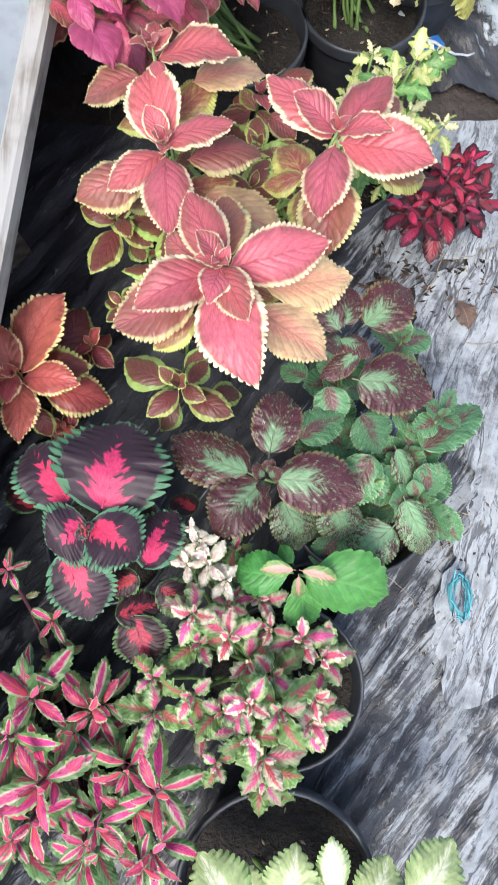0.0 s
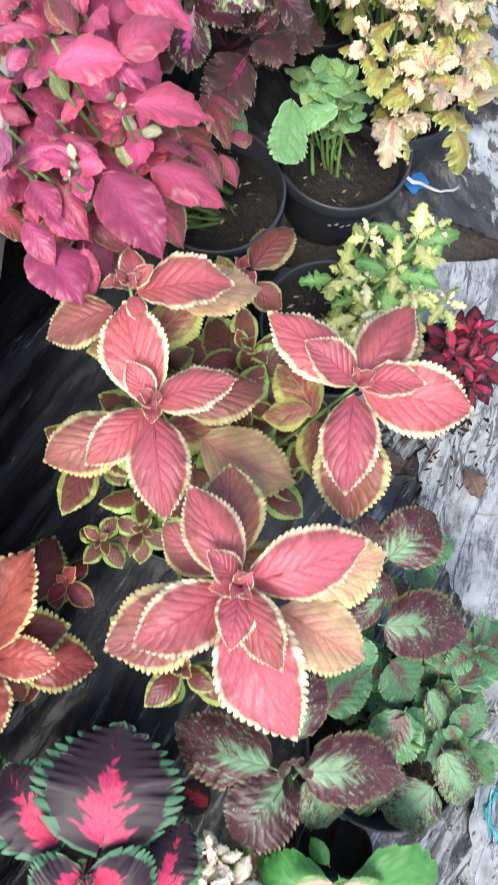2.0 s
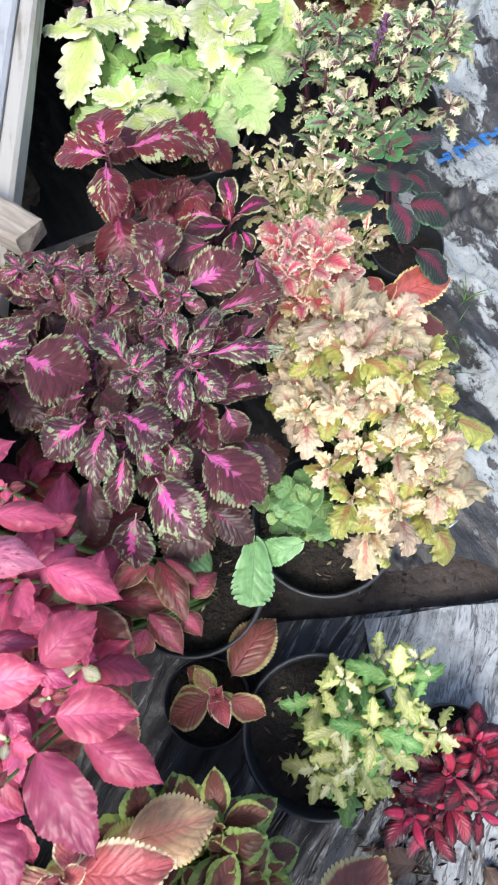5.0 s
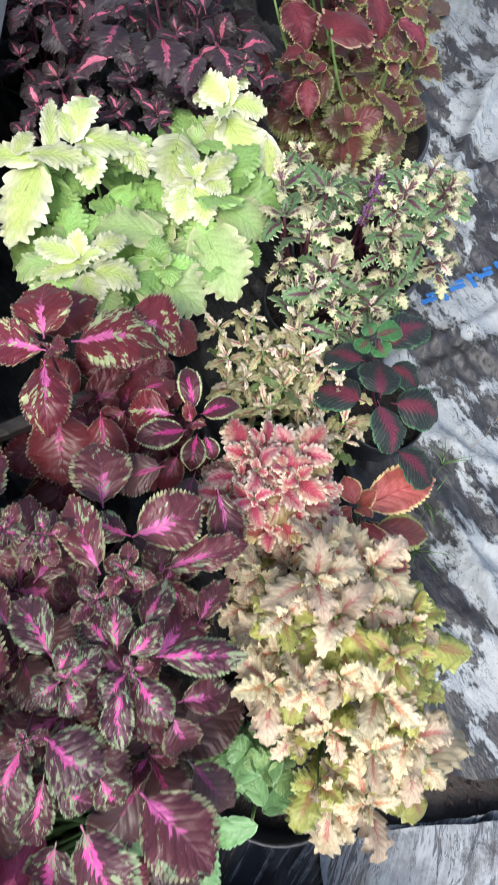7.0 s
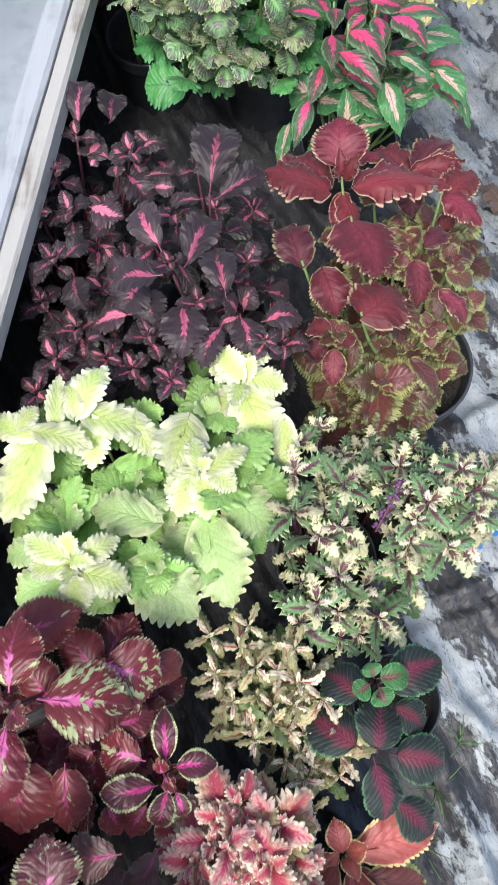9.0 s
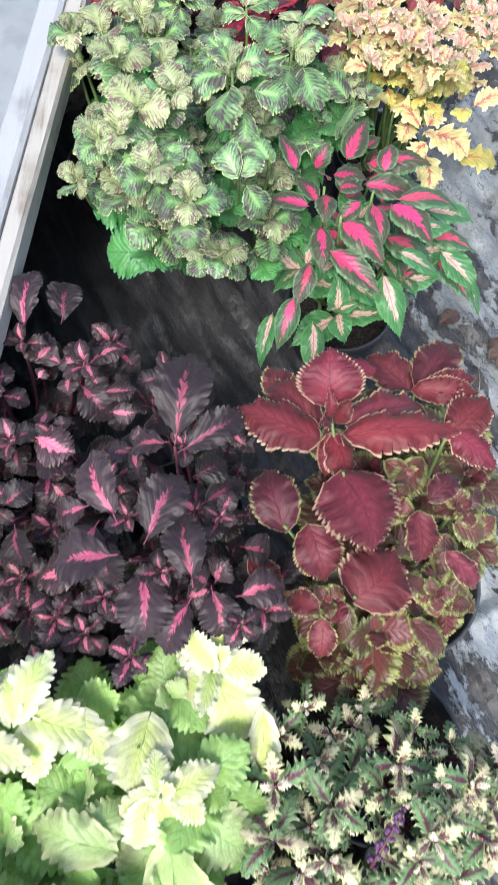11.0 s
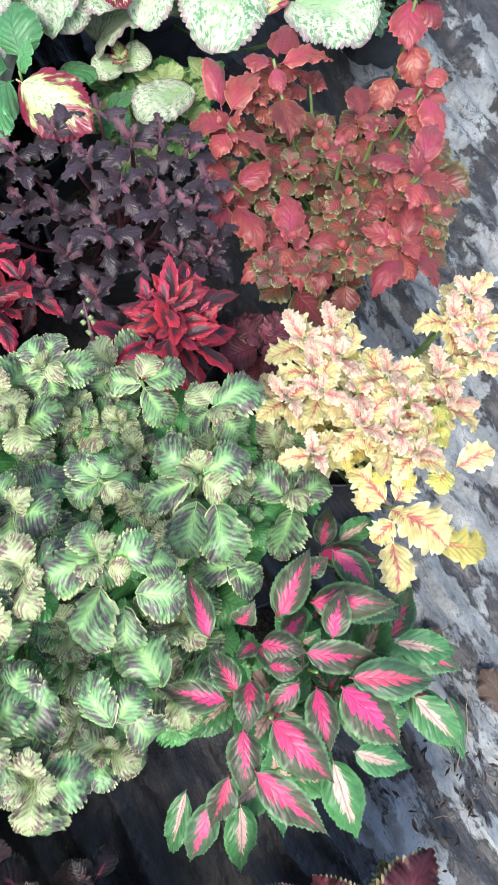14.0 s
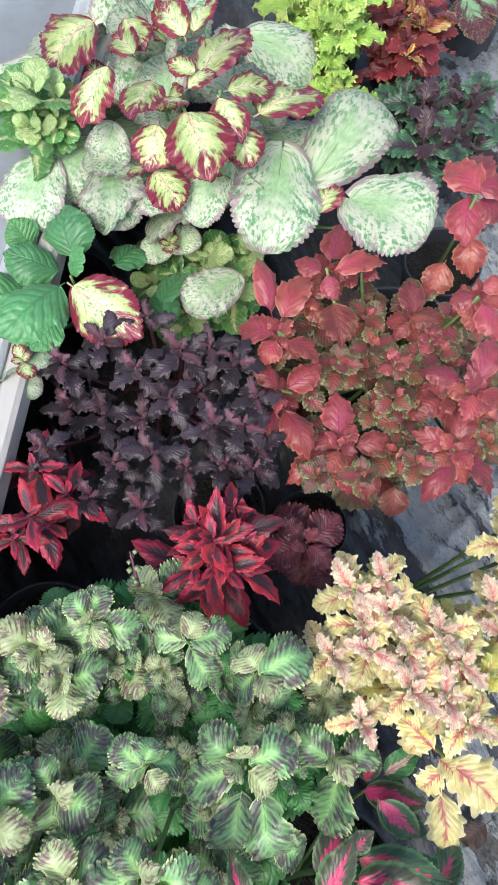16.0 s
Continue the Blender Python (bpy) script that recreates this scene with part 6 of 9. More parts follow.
mini = Plant("fine-leaved cream green and plum coleus", MINI, (0.310, 1.331, 0.090, 0.110), seed=58)
mini.patch([0.275, 1.396, 0.318, 1.391, 0.365, 1.366, 0.406, 1.334, 0.382, 1.264, 0.356, 1.227, 0.309, 1.208, 0.275, 1.213, 0.266, 1.298], 0.225, 0.035, 25, 4, 0.05, 0, 0.03, (0, 1, 2, 1, 2))

mini_b = Plant("fine-leaved cream and plum coleus clump", MINI, (0.239, 1.258, 0.060, 0.110), seed=158)
mini_b.patch([0.190, 1.393, 0.232, 1.408, 0.281, 1.390, 0.272, 1.298, 0.275, 1.213, 0.291, 1.173, 0.251, 1.150, 0.196, 1.166, 0.179, 1.235], 0.225, 0.035, 25, 4, 0.05, 0, 0.03, (0, 1, 2, 1, 2))
for x, y, z, az, size, pairs in [(0.402, 1.336, 0.220, 41, 0.040, 4), (0.393, 1.273, 0.160, 18, 0.039, 4)]:
    mini.shoot(x, y, z, az, size, pairs, low=0)

straw = Plant("straw-coloured fine-leaved coleus with dry shoots", STRAW, (0.187, 1.118, 0.060, 0.100), seed=59)
straw.patch([0.106, 1.163, 0.186, 1.176, 0.232, 1.137, 0.259, 1.049, 0.220, 1.022, 0.170, 1.058, 0.120, 1.095], 0.2, 0.034, 30, 4, 0.05, 0, 0.03, (0, 0, 1, 1, 2))
for x, y, z, az, size, pairs in [(0.116, 1.165, 0.235, 20, 0.027, 4), (0.153, 1.175, 0.235, 60, 0.025, 4), (0.123, 1.131, 0.235, 10, 0.025, 4), (0.160, 1.138, 0.235, 40, 0.027, 4), (0.197, 1.156, 0.235, 70, 0.025, 4), (0.140, 1.106, 0.235, 15, 0.024, 4), (0.177, 1.103, 0.235, 50, 0.024, 4), (0.200, 1.119, 0.235, 30, 0.024, 4), (0.162, 1.074, 0.235, 0, 0.023, 4), (0.212, 1.042, 0.205, 65, 0.024, 4), (0.239, 1.043, 0.205, 45, 0.023, 3), (0.213, 1.012, 0.205, 30, 0.022, 3)]:
    straw.shoot(x, y, z, az, size, pairs, low=0)

lime = Plant("bright lime yellow coleus with large toothed leaves", LIME, (0.036, 1.327, 0.090, 0.120), seed=61)
lime.kinds = (0, 0, 0, 1, 2)
for a, b, c, d, e, f, kind, wide in [(-0.060, 1.354, 0.264, -0.127, 1.374, 0.252, 0, 0.63), (-0.067, 1.353, 0.250, -0.098, 1.268, 0.228, 0, 0.93), (-0.063, 1.355, 0.270, -0.002, 1.338, 0.270, 0, 0.69), (-0.047, 1.361, 0.262, -0.041, 1.412, 0.285, 0, 0.55), (-0.054, 1.356, 0.225, -0.050, 1.312, 0.195, 2, 0.85), (-0.081, 1.358, 0.270, -0.063, 1.381, 0.270, 0, 1.05), (-0.023, 1.375, 0.270, 0.002, 1.429, 0.270, 0, 0.87), (-0.026, 1.371, 0.270, -0.031, 1.417, 0.270, 0, 0.76), (-0.016, 1.375, 0.264, 0.049, 1.361, 0.252, 0, 0.77), (-0.010, 1.370, 0.264, -0.007, 1.320, 0.252, 0, 1.03), (-0.059, 1.352, 0.225, -0.035, 1.320, 0.195, 2, 0.81), (-0.021, 1.231, 0.270, -0.062, 1.251, 0.270, 0, 0.89)]:
    lime.leaf((a, b, c), (d, e, f), kind, wide)
for a, b, c, d, e, f, kind, wide in [(-0.016, 1.227, 0.264, -0.060, 1.222, 0.252, 0, 1.01), (-0.018, 1.233, 0.262, -0.014, 1.254, 0.285, 0, 1.03), (-0.004, 1.230, 0.270, 0.031, 1.251, 0.270, 0, 0.89), (-0.002, 1.218, 0.264, 0.042, 1.204, 0.252, 0, 1.03), (-0.012, 1.212, 0.264, -0.006, 1.181, 0.252, 0, 1.45), (-0.024, 1.213, 0.250, -0.076, 1.190, 0.228, 1, 0.82), (-0.002, 1.214, 0.250, 0.012, 1.182, 0.228, 1, 0.87), (-0.017, 1.229, 0.262, 0.012, 1.225, 0.285, 0, 0.68), (-0.014, 1.226, 0.262, -0.013, 1.202, 0.285, 0, 0.76), (-0.044, 1.242, 0.250, -0.092, 1.233, 0.228, 1, 0.60), (0.142, 1.435, 0.268, 0.176, 1.462, 0.268, 0, 1.00), (0.140, 1.417, 0.268, 0.117, 1.451, 0.268, 0, 1.06)]:
    lime.leaf((a, b, c), (d, e, f), kind, wide)
for a, b, c, d, e, f, kind, wide in [(0.143, 1.416, 0.262, 0.105, 1.439, 0.250, 0, 0.82), (0.148, 1.420, 0.262, 0.188, 1.413, 0.250, 0, 1.06), (0.143, 1.409, 0.248, 0.167, 1.352, 0.226, 0, 1.22), (0.137, 1.408, 0.248, 0.097, 1.388, 0.226, 0, 1.13), (0.185, 1.378, 0.248, 0.189, 1.314, 0.226, 0, 0.62), (0.141, 1.418, 0.260, 0.154, 1.436, 0.283, 0, 0.96), (0.140, 1.415, 0.260, 0.133, 1.377, 0.283, 0, 0.69), (0.108, 1.318, 0.268, 0.150, 1.342, 0.268, 0, 0.81), (0.114, 1.317, 0.268, 0.139, 1.298, 0.268, 0, 1.16), (0.097, 1.318, 0.262, 0.065, 1.299, 0.250, 0, 0.93), (0.100, 1.322, 0.268, 0.095, 1.353, 0.268, 0, 1.07), (0.103, 1.311, 0.262, 0.111, 1.272, 0.250, 0, 1.08)]:
    lime.leaf((a, b, c), (d, e, f), kind, wide)
for a, b, c, d, e, f, kind, wide in [(0.091, 1.311, 0.262, 0.082, 1.275, 0.250, 0, 1.08), (0.102, 1.321, 0.260, 0.115, 1.325, 0.283, 0, 0.84), (0.087, 1.373, 0.262, 0.072, 1.316, 0.250, 0, 1.21), (0.024, 1.378, 0.262, 0.053, 1.336, 0.250, 0, 0.88), (0.129, 1.303, 0.242, 0.177, 1.268, 0.230, 1, 0.98), (0.109, 1.272, 0.242, 0.138, 1.191, 0.230, 1, 0.88), (0.041, 1.227, 0.242, 0.105, 1.181, 0.230, 1, 0.94), (0.058, 1.271, 0.242, -0.013, 1.286, 0.230, 1, 0.65), (0.038, 1.273, 0.242, 0.063, 1.309, 0.230, 1, 0.92), (0.072, 1.294, 0.228, 0.048, 1.254, 0.206, 1, 0.79), (0.133, 1.365, 0.228, 0.165, 1.348, 0.206, 2, 0.93), (-0.011, 1.301, 0.228, -0.067, 1.273, 0.206, 2, 0.72)]:
    lime.leaf((a, b, c), (d, e, f), kind, wide)
for a, b, c, d, e, f, kind, wide in [(0.032, 1.291, 0.228, 0.036, 1.342, 0.206, 2, 0.86), (0.090, 1.446, 0.203, 0.089, 1.492, 0.173, 2, 0.67), (0.073, 1.402, 0.228, 0.085, 1.442, 0.206, 2, 0.81), (0.169, 1.370, 0.203, 0.184, 1.347, 0.173, 2, 1.08), (0.010, 1.328, 0.228, 0.058, 1.325, 0.206, 2, 0.90), (0.149, 1.267, 0.228, 0.165, 1.248, 0.206, 2, 0.79), (0.091, 1.271, 0.228, 0.073, 1.237, 0.206, 1, 0.91), (0.041, 1.251, 0.228, 0.021, 1.224, 0.206, 2, 0.98), (0.120, 1.371, 0.228, 0.094, 1.365, 0.206, 2, 1.14)]:
    lime.leaf((a, b, c), (d, e, f), kind, wide)
for top in [(-0.054, 1.346, 0.270), (-0.012, 1.373, 0.270), (-0.011, 1.222, 0.270), (0.140, 1.414, 0.268), (0.102, 1.316, 0.268), (0.081, 1.353, 0.268), (0.131, 1.299, 0.248), (0.112, 1.272, 0.248), (0.051, 1.229, 0.248)]:
    lime.stem(top)

black_pink = Plant("near-black coleus with pink centre stripes", BLACKPINK, (0.095, 1.575, 0.070, 0.120), seed=71)
for a, b, c, d, e, f, kind, wide in [(0.104, 1.599, 0.325, 0.117, 1.687, 0.325, 1, 0.79), (0.106, 1.594, 0.319, 0.164, 1.632, 0.307, 1, 0.67), (0.096, 1.608, 0.305, 0.056, 1.603, 0.283, 1, 0.87), (0.082, 1.514, 0.319, 0.112, 1.576, 0.307, 1, 0.88), (0.125, 1.480, 0.319, 0.110, 1.545, 0.307, 1, 0.74), (0.061, 1.505, 0.319, 0.004, 1.496, 0.307, 1, 1.07), (0.058, 1.532, 0.319, 0.030, 1.599, 0.307, 1, 0.70), (0.077, 1.503, 0.279, 0.078, 1.436, 0.267, 1, 1.10), (0.120, 1.474, 0.279, 0.098, 1.425, 0.267, 1, 0.91), (0.137, 1.485, 0.279, 0.148, 1.440, 0.267, 1, 1.17), (0.159, 1.476, 0.279, 0.203, 1.486, 0.267, 1, 1.01), (0.140, 1.488, 0.277, 0.152, 1.504, 0.300, 0, 1.48)]:
    black_pink.leaf((a, b, c), (d, e, f), kind, wide)
for a, b, c, d, e, f, kind, wide in [(0.161, 1.522, 0.265, 0.190, 1.518, 0.243, 1, 1.13), (0.117, 1.583, 0.279, 0.146, 1.603, 0.267, 2, 1.27), (0.124, 1.560, 0.265, 0.164, 1.586, 0.243, 2, 0.90), (0.135, 1.486, 0.277, 0.119, 1.491, 0.300, 0, 1.34), (0.137, 1.482, 0.279, 0.114, 1.475, 0.267, 0, 1.48), (0.059, 1.577, 0.240, 0.079, 1.544, 0.210, 2, 0.93)]:
    black_pink.leaf((a, b, c), (d, e, f), kind, wide)
for x, y, z, az, size, pairs in [(0.060, 1.543, 0.285, 30, 0.024, 3), (0.107, 1.612, 0.285, 70, 0.024, 3), (0.093, 1.496, 0.285, 15, 0.026, 4), (0.164, 1.453, 0.285, 50, 0.023, 4), (0.062, 1.607, 0.285, 10, 0.030, 4), (0.143, 1.545, 0.285, 60, 0.027, 3), (0.104, 1.472, 0.250, 80, 0.036, 4), (0.037, 1.476, 0.250, 20, 0.030, 4), (0.065, 1.424, 0.250, 60, 0.030, 4), (0.034, 1.591, 0.250, 40, 0.038, 4), (0.182, 1.468, 0.250, 5, 0.030, 3), (0.146, 1.640, 0.250, 50, 0.035, 4), (0.078, 1.701, 0.250, 10, 0.033, 3), (0.118, 1.557, 0.250, 75, 0.037, 4), (0.021, 1.517, 0.250, 40, 0.034, 4)]:
    black_pink.shoot(x, y, z, az, size, pairs, low=0)
for top in [(0.104, 1.597, 0.325), (0.073, 1.500, 0.325), (0.135, 1.479, 0.285)]:
    black_pink.stem(top)

black_pink_b = Plant("near-black coleus with pink stripes beside the board", BLACKPINK, (-0.105, 1.637, 0.060, 0.120), seed=171)
for a, b, c, d, e, f, kind, wide in [(-0.025, 1.742, 0.269, -0.021, 1.794, 0.257, 1, 1.02), (-0.060, 1.727, 0.275, -0.053, 1.800, 0.275, 1, 0.60), (0.033, 1.646, 0.275, 0.061, 1.647, 0.275, 0, 1.17), (-0.037, 1.620, 0.275, 0.006, 1.604, 0.275, 0, 1.32), (0.000, 1.607, 0.269, -0.035, 1.587, 0.257, 1, 1.22), (-0.046, 1.537, 0.269, -0.031, 1.499, 0.257, 1, 1.31), (-0.068, 1.551, 0.269, -0.096, 1.527, 0.257, 1, 1.06), (-0.057, 1.552, 0.275, -0.030, 1.574, 0.275, 1, 1.06), (0.019, 1.497, 0.255, -0.029, 1.489, 0.233, 0, 1.13), (-0.021, 1.701, 0.255, -0.065, 1.739, 0.233, 1, 0.76), (-0.006, 1.685, 0.255, 0.028, 1.652, 0.233, 1, 1.07), (-0.012, 1.698, 0.259, -0.007, 1.734, 0.247, 0, 1.36)]:
    black_pink_b.leaf((a, b, c), (d, e, f), kind, wide)
for a, b, c, d, e, f, kind, wide in [(0.010, 1.705, 0.265, 0.042, 1.717, 0.265, 0, 1.16), (0.021, 1.670, 0.265, 0.057, 1.673, 0.265, 0, 0.96), (-0.005, 1.694, 0.265, -0.019, 1.710, 0.265, 0, 1.79), (-0.011, 1.688, 0.265, -0.010, 1.666, 0.265, 0, 1.57), (-0.042, 1.620, 0.265, -0.010, 1.611, 0.265, 0, 1.51), (-0.036, 1.636, 0.259, -0.037, 1.655, 0.247, 0, 1.54), (-0.028, 1.593, 0.259, -0.004, 1.603, 0.247, 0, 1.27), (-0.019, 1.578, 0.259, -0.004, 1.566, 0.247, 0, 1.45), (-0.050, 1.705, 0.259, -0.032, 1.733, 0.247, 0, 1.42), (-0.043, 1.683, 0.265, -0.036, 1.693, 0.265, 0, 2.00), (0.018, 1.558, 0.259, -0.016, 1.548, 0.247, 1, 1.14), (0.029, 1.544, 0.259, 0.005, 1.499, 0.247, 1, 1.35)]:
    black_pink_b.leaf((a, b, c), (d, e, f), kind, wide)
for a, b, c, d, e, f, kind, wide in [(0.035, 1.530, 0.259, 0.047, 1.482, 0.247, 1, 1.21), (-0.026, 1.462, 0.259, -0.015, 1.475, 0.247, 0, 1.91), (0.018, 1.516, 0.245, -0.021, 1.524, 0.223, 1, 1.10)]:
    black_pink_b.leaf((a, b, c), (d, e, f), kind, wide)
for x, y, z, az, size, pairs in [(0.004, 1.698, 0.275, 25, 0.031, 4), (-0.081, 1.668, 0.275, 60, 0.032, 4), (-0.059, 1.615, 0.275, 15, 0.030, 4), (-0.093, 1.614, 0.275, 70, 0.029, 4), (-0.070, 1.553, 0.275, 40, 0.027, 4), (-0.061, 1.720, 0.275, 10, 0.027, 3), (-0.019, 1.624, 0.275, 65, 0.025, 3), (-0.047, 1.492, 0.235, 20, 0.036, 4), (-0.010, 1.456, 0.235, 70, 0.028, 4), (-0.091, 1.524, 0.235, 40, 0.032, 4), (0.000, 1.579, 0.235, 10, 0.032, 4), (-0.022, 1.541, 0.235, 55, 0.029, 4), (-0.035, 1.600, 0.235, 80, 0.036, 4), (0.018, 1.681, 0.235, 30, 0.036, 4), (-0.113, 1.598, 0.235, 50, 0.029, 3), (-0.069, 1.454, 0.235, 30, 0.031, 4)]:
    black_pink_b.shoot(x, y, z, az, size, pairs, low=0)
for x, y, z, az, size, pairs in [(-0.082, 1.413, 0.235, 60, 0.029, 3), (-0.021, 1.415, 0.235, 10, 0.028, 4), (0.019, 1.443, 0.235, 35, 0.027, 4), (0.020, 1.739, 0.235, 60, 0.037, 4), (-0.119, 1.693, 0.235, 20, 0.034, 3)]:
    black_pink_b.shoot(x, y, z, az, size, pairs, low=0)
for top in [(0.004, 1.698, 0.275), (-0.047, 1.540, 0.275), (-0.041, 1.627, 0.275), (-0.009, 1.683, 0.265), (-0.037, 1.620, 0.265)]:
    black_pink_b.stem(top)

burgundy = Plant("burgundy coleus with ragged cream-toothed leaf edges", BURGUNDY, (0.344, 1.509, 0.085, 0.120), seed=72)
for a, b, c, d, e, f, kind, wide in [(0.228, 1.611, 0.314, 0.156, 1.641, 0.302, 0, 0.83), (0.230, 1.628, 0.300, 0.181, 1.677, 0.278, 1, 0.63), (0.241, 1.643, 0.312, 0.238, 1.690, 0.335, 0, 1.43), (0.257, 1.630, 0.300, 0.336, 1.656, 0.278, 1, 0.55), (0.253, 1.615, 0.314, 0.357, 1.620, 0.302, 0, 0.55), (0.244, 1.618, 0.300, 0.263, 1.581, 0.278, 0, 1.00), (0.240, 1.627, 0.312, 0.226, 1.616, 0.335, 0, 0.55), (0.244, 1.627, 0.312, 0.255, 1.640, 0.335, 0, 0.78), (0.238, 1.631, 0.312, 0.237, 1.649, 0.335, 0, 0.55), (0.244, 1.620, 0.300, 0.238, 1.586, 0.278, 0, 0.83), (0.250, 1.582, 0.306, 0.276, 1.515, 0.294, 0, 1.51), (0.260, 1.474, 0.294, 0.300, 1.520, 0.282, 0, 1.27)]:
    burgundy.leaf((a, b, c), (d, e, f), kind, wide)
for a, b, c, d, e, f, kind, wide in [(0.200, 1.532, 0.294, 0.182, 1.592, 0.282, 1, 0.80), (0.223, 1.539, 0.280, 0.240, 1.492, 0.258, 1, 0.96), (0.230, 1.467, 0.280, 0.206, 1.478, 0.258, 0, 0.88), (0.192, 1.657, 0.280, 0.193, 1.704, 0.258, 1, 0.71), (0.171, 1.511, 0.255, 0.197, 1.484, 0.225, 0, 0.76), (0.333, 1.681, 0.262, 0.379, 1.740, 0.250, 1, 0.65), (0.325, 1.680, 0.262, 0.286, 1.722, 0.250, 1, 0.80), (0.327, 1.678, 0.268, 0.392, 1.675, 0.268, 0, 0.55), (0.326, 1.673, 0.248, 0.334, 1.644, 0.226, 1, 0.90), (0.299, 1.695, 0.262, 0.251, 1.715, 0.250, 0, 0.55), (0.334, 1.678, 0.268, 0.390, 1.692, 0.268, 0, 0.55), (0.357, 1.630, 0.286, 0.397, 1.665, 0.274, 0, 1.08)]:
    burgundy.leaf((a, b, c), (d, e, f), kind, wide)
for a, b, c, d, e, f, kind, wide in [(0.355, 1.630, 0.286, 0.396, 1.596, 0.274, 0, 0.82), (0.331, 1.564, 0.286, 0.361, 1.590, 0.274, 1, 0.73), (0.324, 1.555, 0.272, 0.326, 1.509, 0.250, 1, 0.81), (0.348, 1.519, 0.272, 0.379, 1.489, 0.250, 1, 0.55), (0.306, 1.497, 0.264, 0.335, 1.483, 0.252, 2, 0.68), (0.251, 1.457, 0.264, 0.246, 1.478, 0.252, 1, 1.08), (0.238, 1.459, 0.250, 0.237, 1.425, 0.228, 1, 0.72), (0.260, 1.473, 0.250, 0.254, 1.439, 0.228, 2, 0.60), (0.301, 1.610, 0.250, 0.342, 1.582, 0.228, 2, 0.55), (0.335, 1.613, 0.250, 0.310, 1.570, 0.228, 2, 0.58), (0.354, 1.578, 0.250, 0.395, 1.555, 0.228, 2, 0.58), (0.359, 1.547, 0.264, 0.391, 1.538, 0.252, 2, 0.95)]:
    burgundy.leaf((a, b, c), (d, e, f), kind, wide)
for a, b, c, d, e, f, kind, wide in [(0.354, 1.539, 0.250, 0.350, 1.502, 0.228, 2, 0.70), (0.381, 1.525, 0.250, 0.374, 1.492, 0.228, 2, 0.75), (0.285, 1.493, 0.225, 0.228, 1.470, 0.195, 2, 0.60), (0.324, 1.462, 0.225, 0.356, 1.428, 0.195, 2, 0.56), (0.233, 1.484, 0.225, 0.210, 1.469, 0.195, 1, 0.77)]:
    burgundy.leaf((a, b, c), (d, e, f), kind, wide)
for x, y, z, az, size, pairs in [(0.367, 1.564, 0.262, 20, 0.031, 4), (0.305, 1.568, 0.262, 60, 0.027, 4), (0.338, 1.483, 0.262, 10, 0.024, 4), (0.239, 1.475, 0.262, 35, 0.022, 4), (0.284, 1.660, 0.262, 70, 0.028, 3)]:
    burgundy.shoot(x, y, z, az, size, pairs, low=0, kinds=(1, 2, 2, 2, 2))
for top in [(0.240, 1.623, 0.320), (0.250, 1.581, 0.312), (0.259, 1.476, 0.300), (0.200, 1.535, 0.300), (0.330, 1.680, 0.268), (0.353, 1.631, 0.292)]:
    burgundy.stem(top)
burgundy.patch([0.221, 1.517, 0.335, 1.584, 0.420, 1.575, 0.397, 1.500, 0.315, 1.390, 0.247, 1.398], 0.17, 0.048, 18, 4, 0.04, 1, 0.03, (2, 2, 2, 2, 2))

veined = Plant("green coleus with purple-brown veins and frilled leaves", VEINED, (0.156, 2.040, 0.075, 0.120), seed=81)
veined.grow, veined.wild = (0.62, 0.95, 1.08, 1.05, 1.0, 0.9), 16
for a, b, c, d, e, f, kind, wide in [(0.081, 2.092, 0.334, 0.039, 2.098, 0.322, 1, 0.64), (0.079, 2.090, 0.334, 0.067, 2.071, 0.322, 1, 0.99), (0.083, 2.090, 0.334, 0.085, 2.069, 0.322, 1, 1.00), (0.085, 2.092, 0.340, 0.121, 2.091, 0.340, 1, 0.85), (0.082, 2.094, 0.340, 0.089, 2.120, 0.340, 1, 0.94), (0.080, 2.092, 0.340, 0.061, 2.112, 0.340, 1, 0.88), (0.080, 2.095, 0.332, 0.099, 2.076, 0.355, 0, 0.56), (0.078, 2.095, 0.332, 0.078, 2.095, 0.355, 0, 0.92), (0.154, 2.081, 0.334, 0.126, 2.084, 0.322, 1, 0.79), (0.156, 2.078, 0.334, 0.178, 2.052, 0.322, 1, 0.79), (0.157, 2.081, 0.340, 0.189, 2.088, 0.340, 1, 0.77), (0.155, 2.083, 0.340, 0.163, 2.103, 0.340, 0, 1.15)]:
    veined.leaf((a, b, c), (d, e, f), kind, wide)
for a, b, c, d, e, f, kind, wide in [(0.152, 2.083, 0.340, 0.141, 2.098, 0.340, 0, 1.26), (0.209, 2.060, 0.340, 0.249, 2.077, 0.340, 1, 0.90), (0.209, 2.063, 0.340, 0.198, 2.078, 0.340, 0, 1.73), (0.207, 2.060, 0.334, 0.192, 2.044, 0.322, 1, 1.14), (0.213, 2.058, 0.334, 0.231, 2.039, 0.322, 1, 1.02), (0.209, 2.063, 0.332, 0.221, 2.044, 0.355, 0, 0.69), (0.206, 2.065, 0.334, 0.187, 2.076, 0.322, 1, 1.01), (0.201, 2.003, 0.362, 0.171, 2.026, 0.362, 1, 0.81), (0.205, 2.003, 0.362, 0.238, 2.017, 0.362, 1, 0.91), (0.199, 2.000, 0.356, 0.160, 1.984, 0.344, 1, 0.67), (0.201, 1.985, 0.356, 0.191, 1.945, 0.344, 1, 0.88), (0.213, 1.984, 0.356, 0.231, 1.944, 0.344, 1, 0.81)]:
    veined.leaf((a, b, c), (d, e, f), kind, wide)
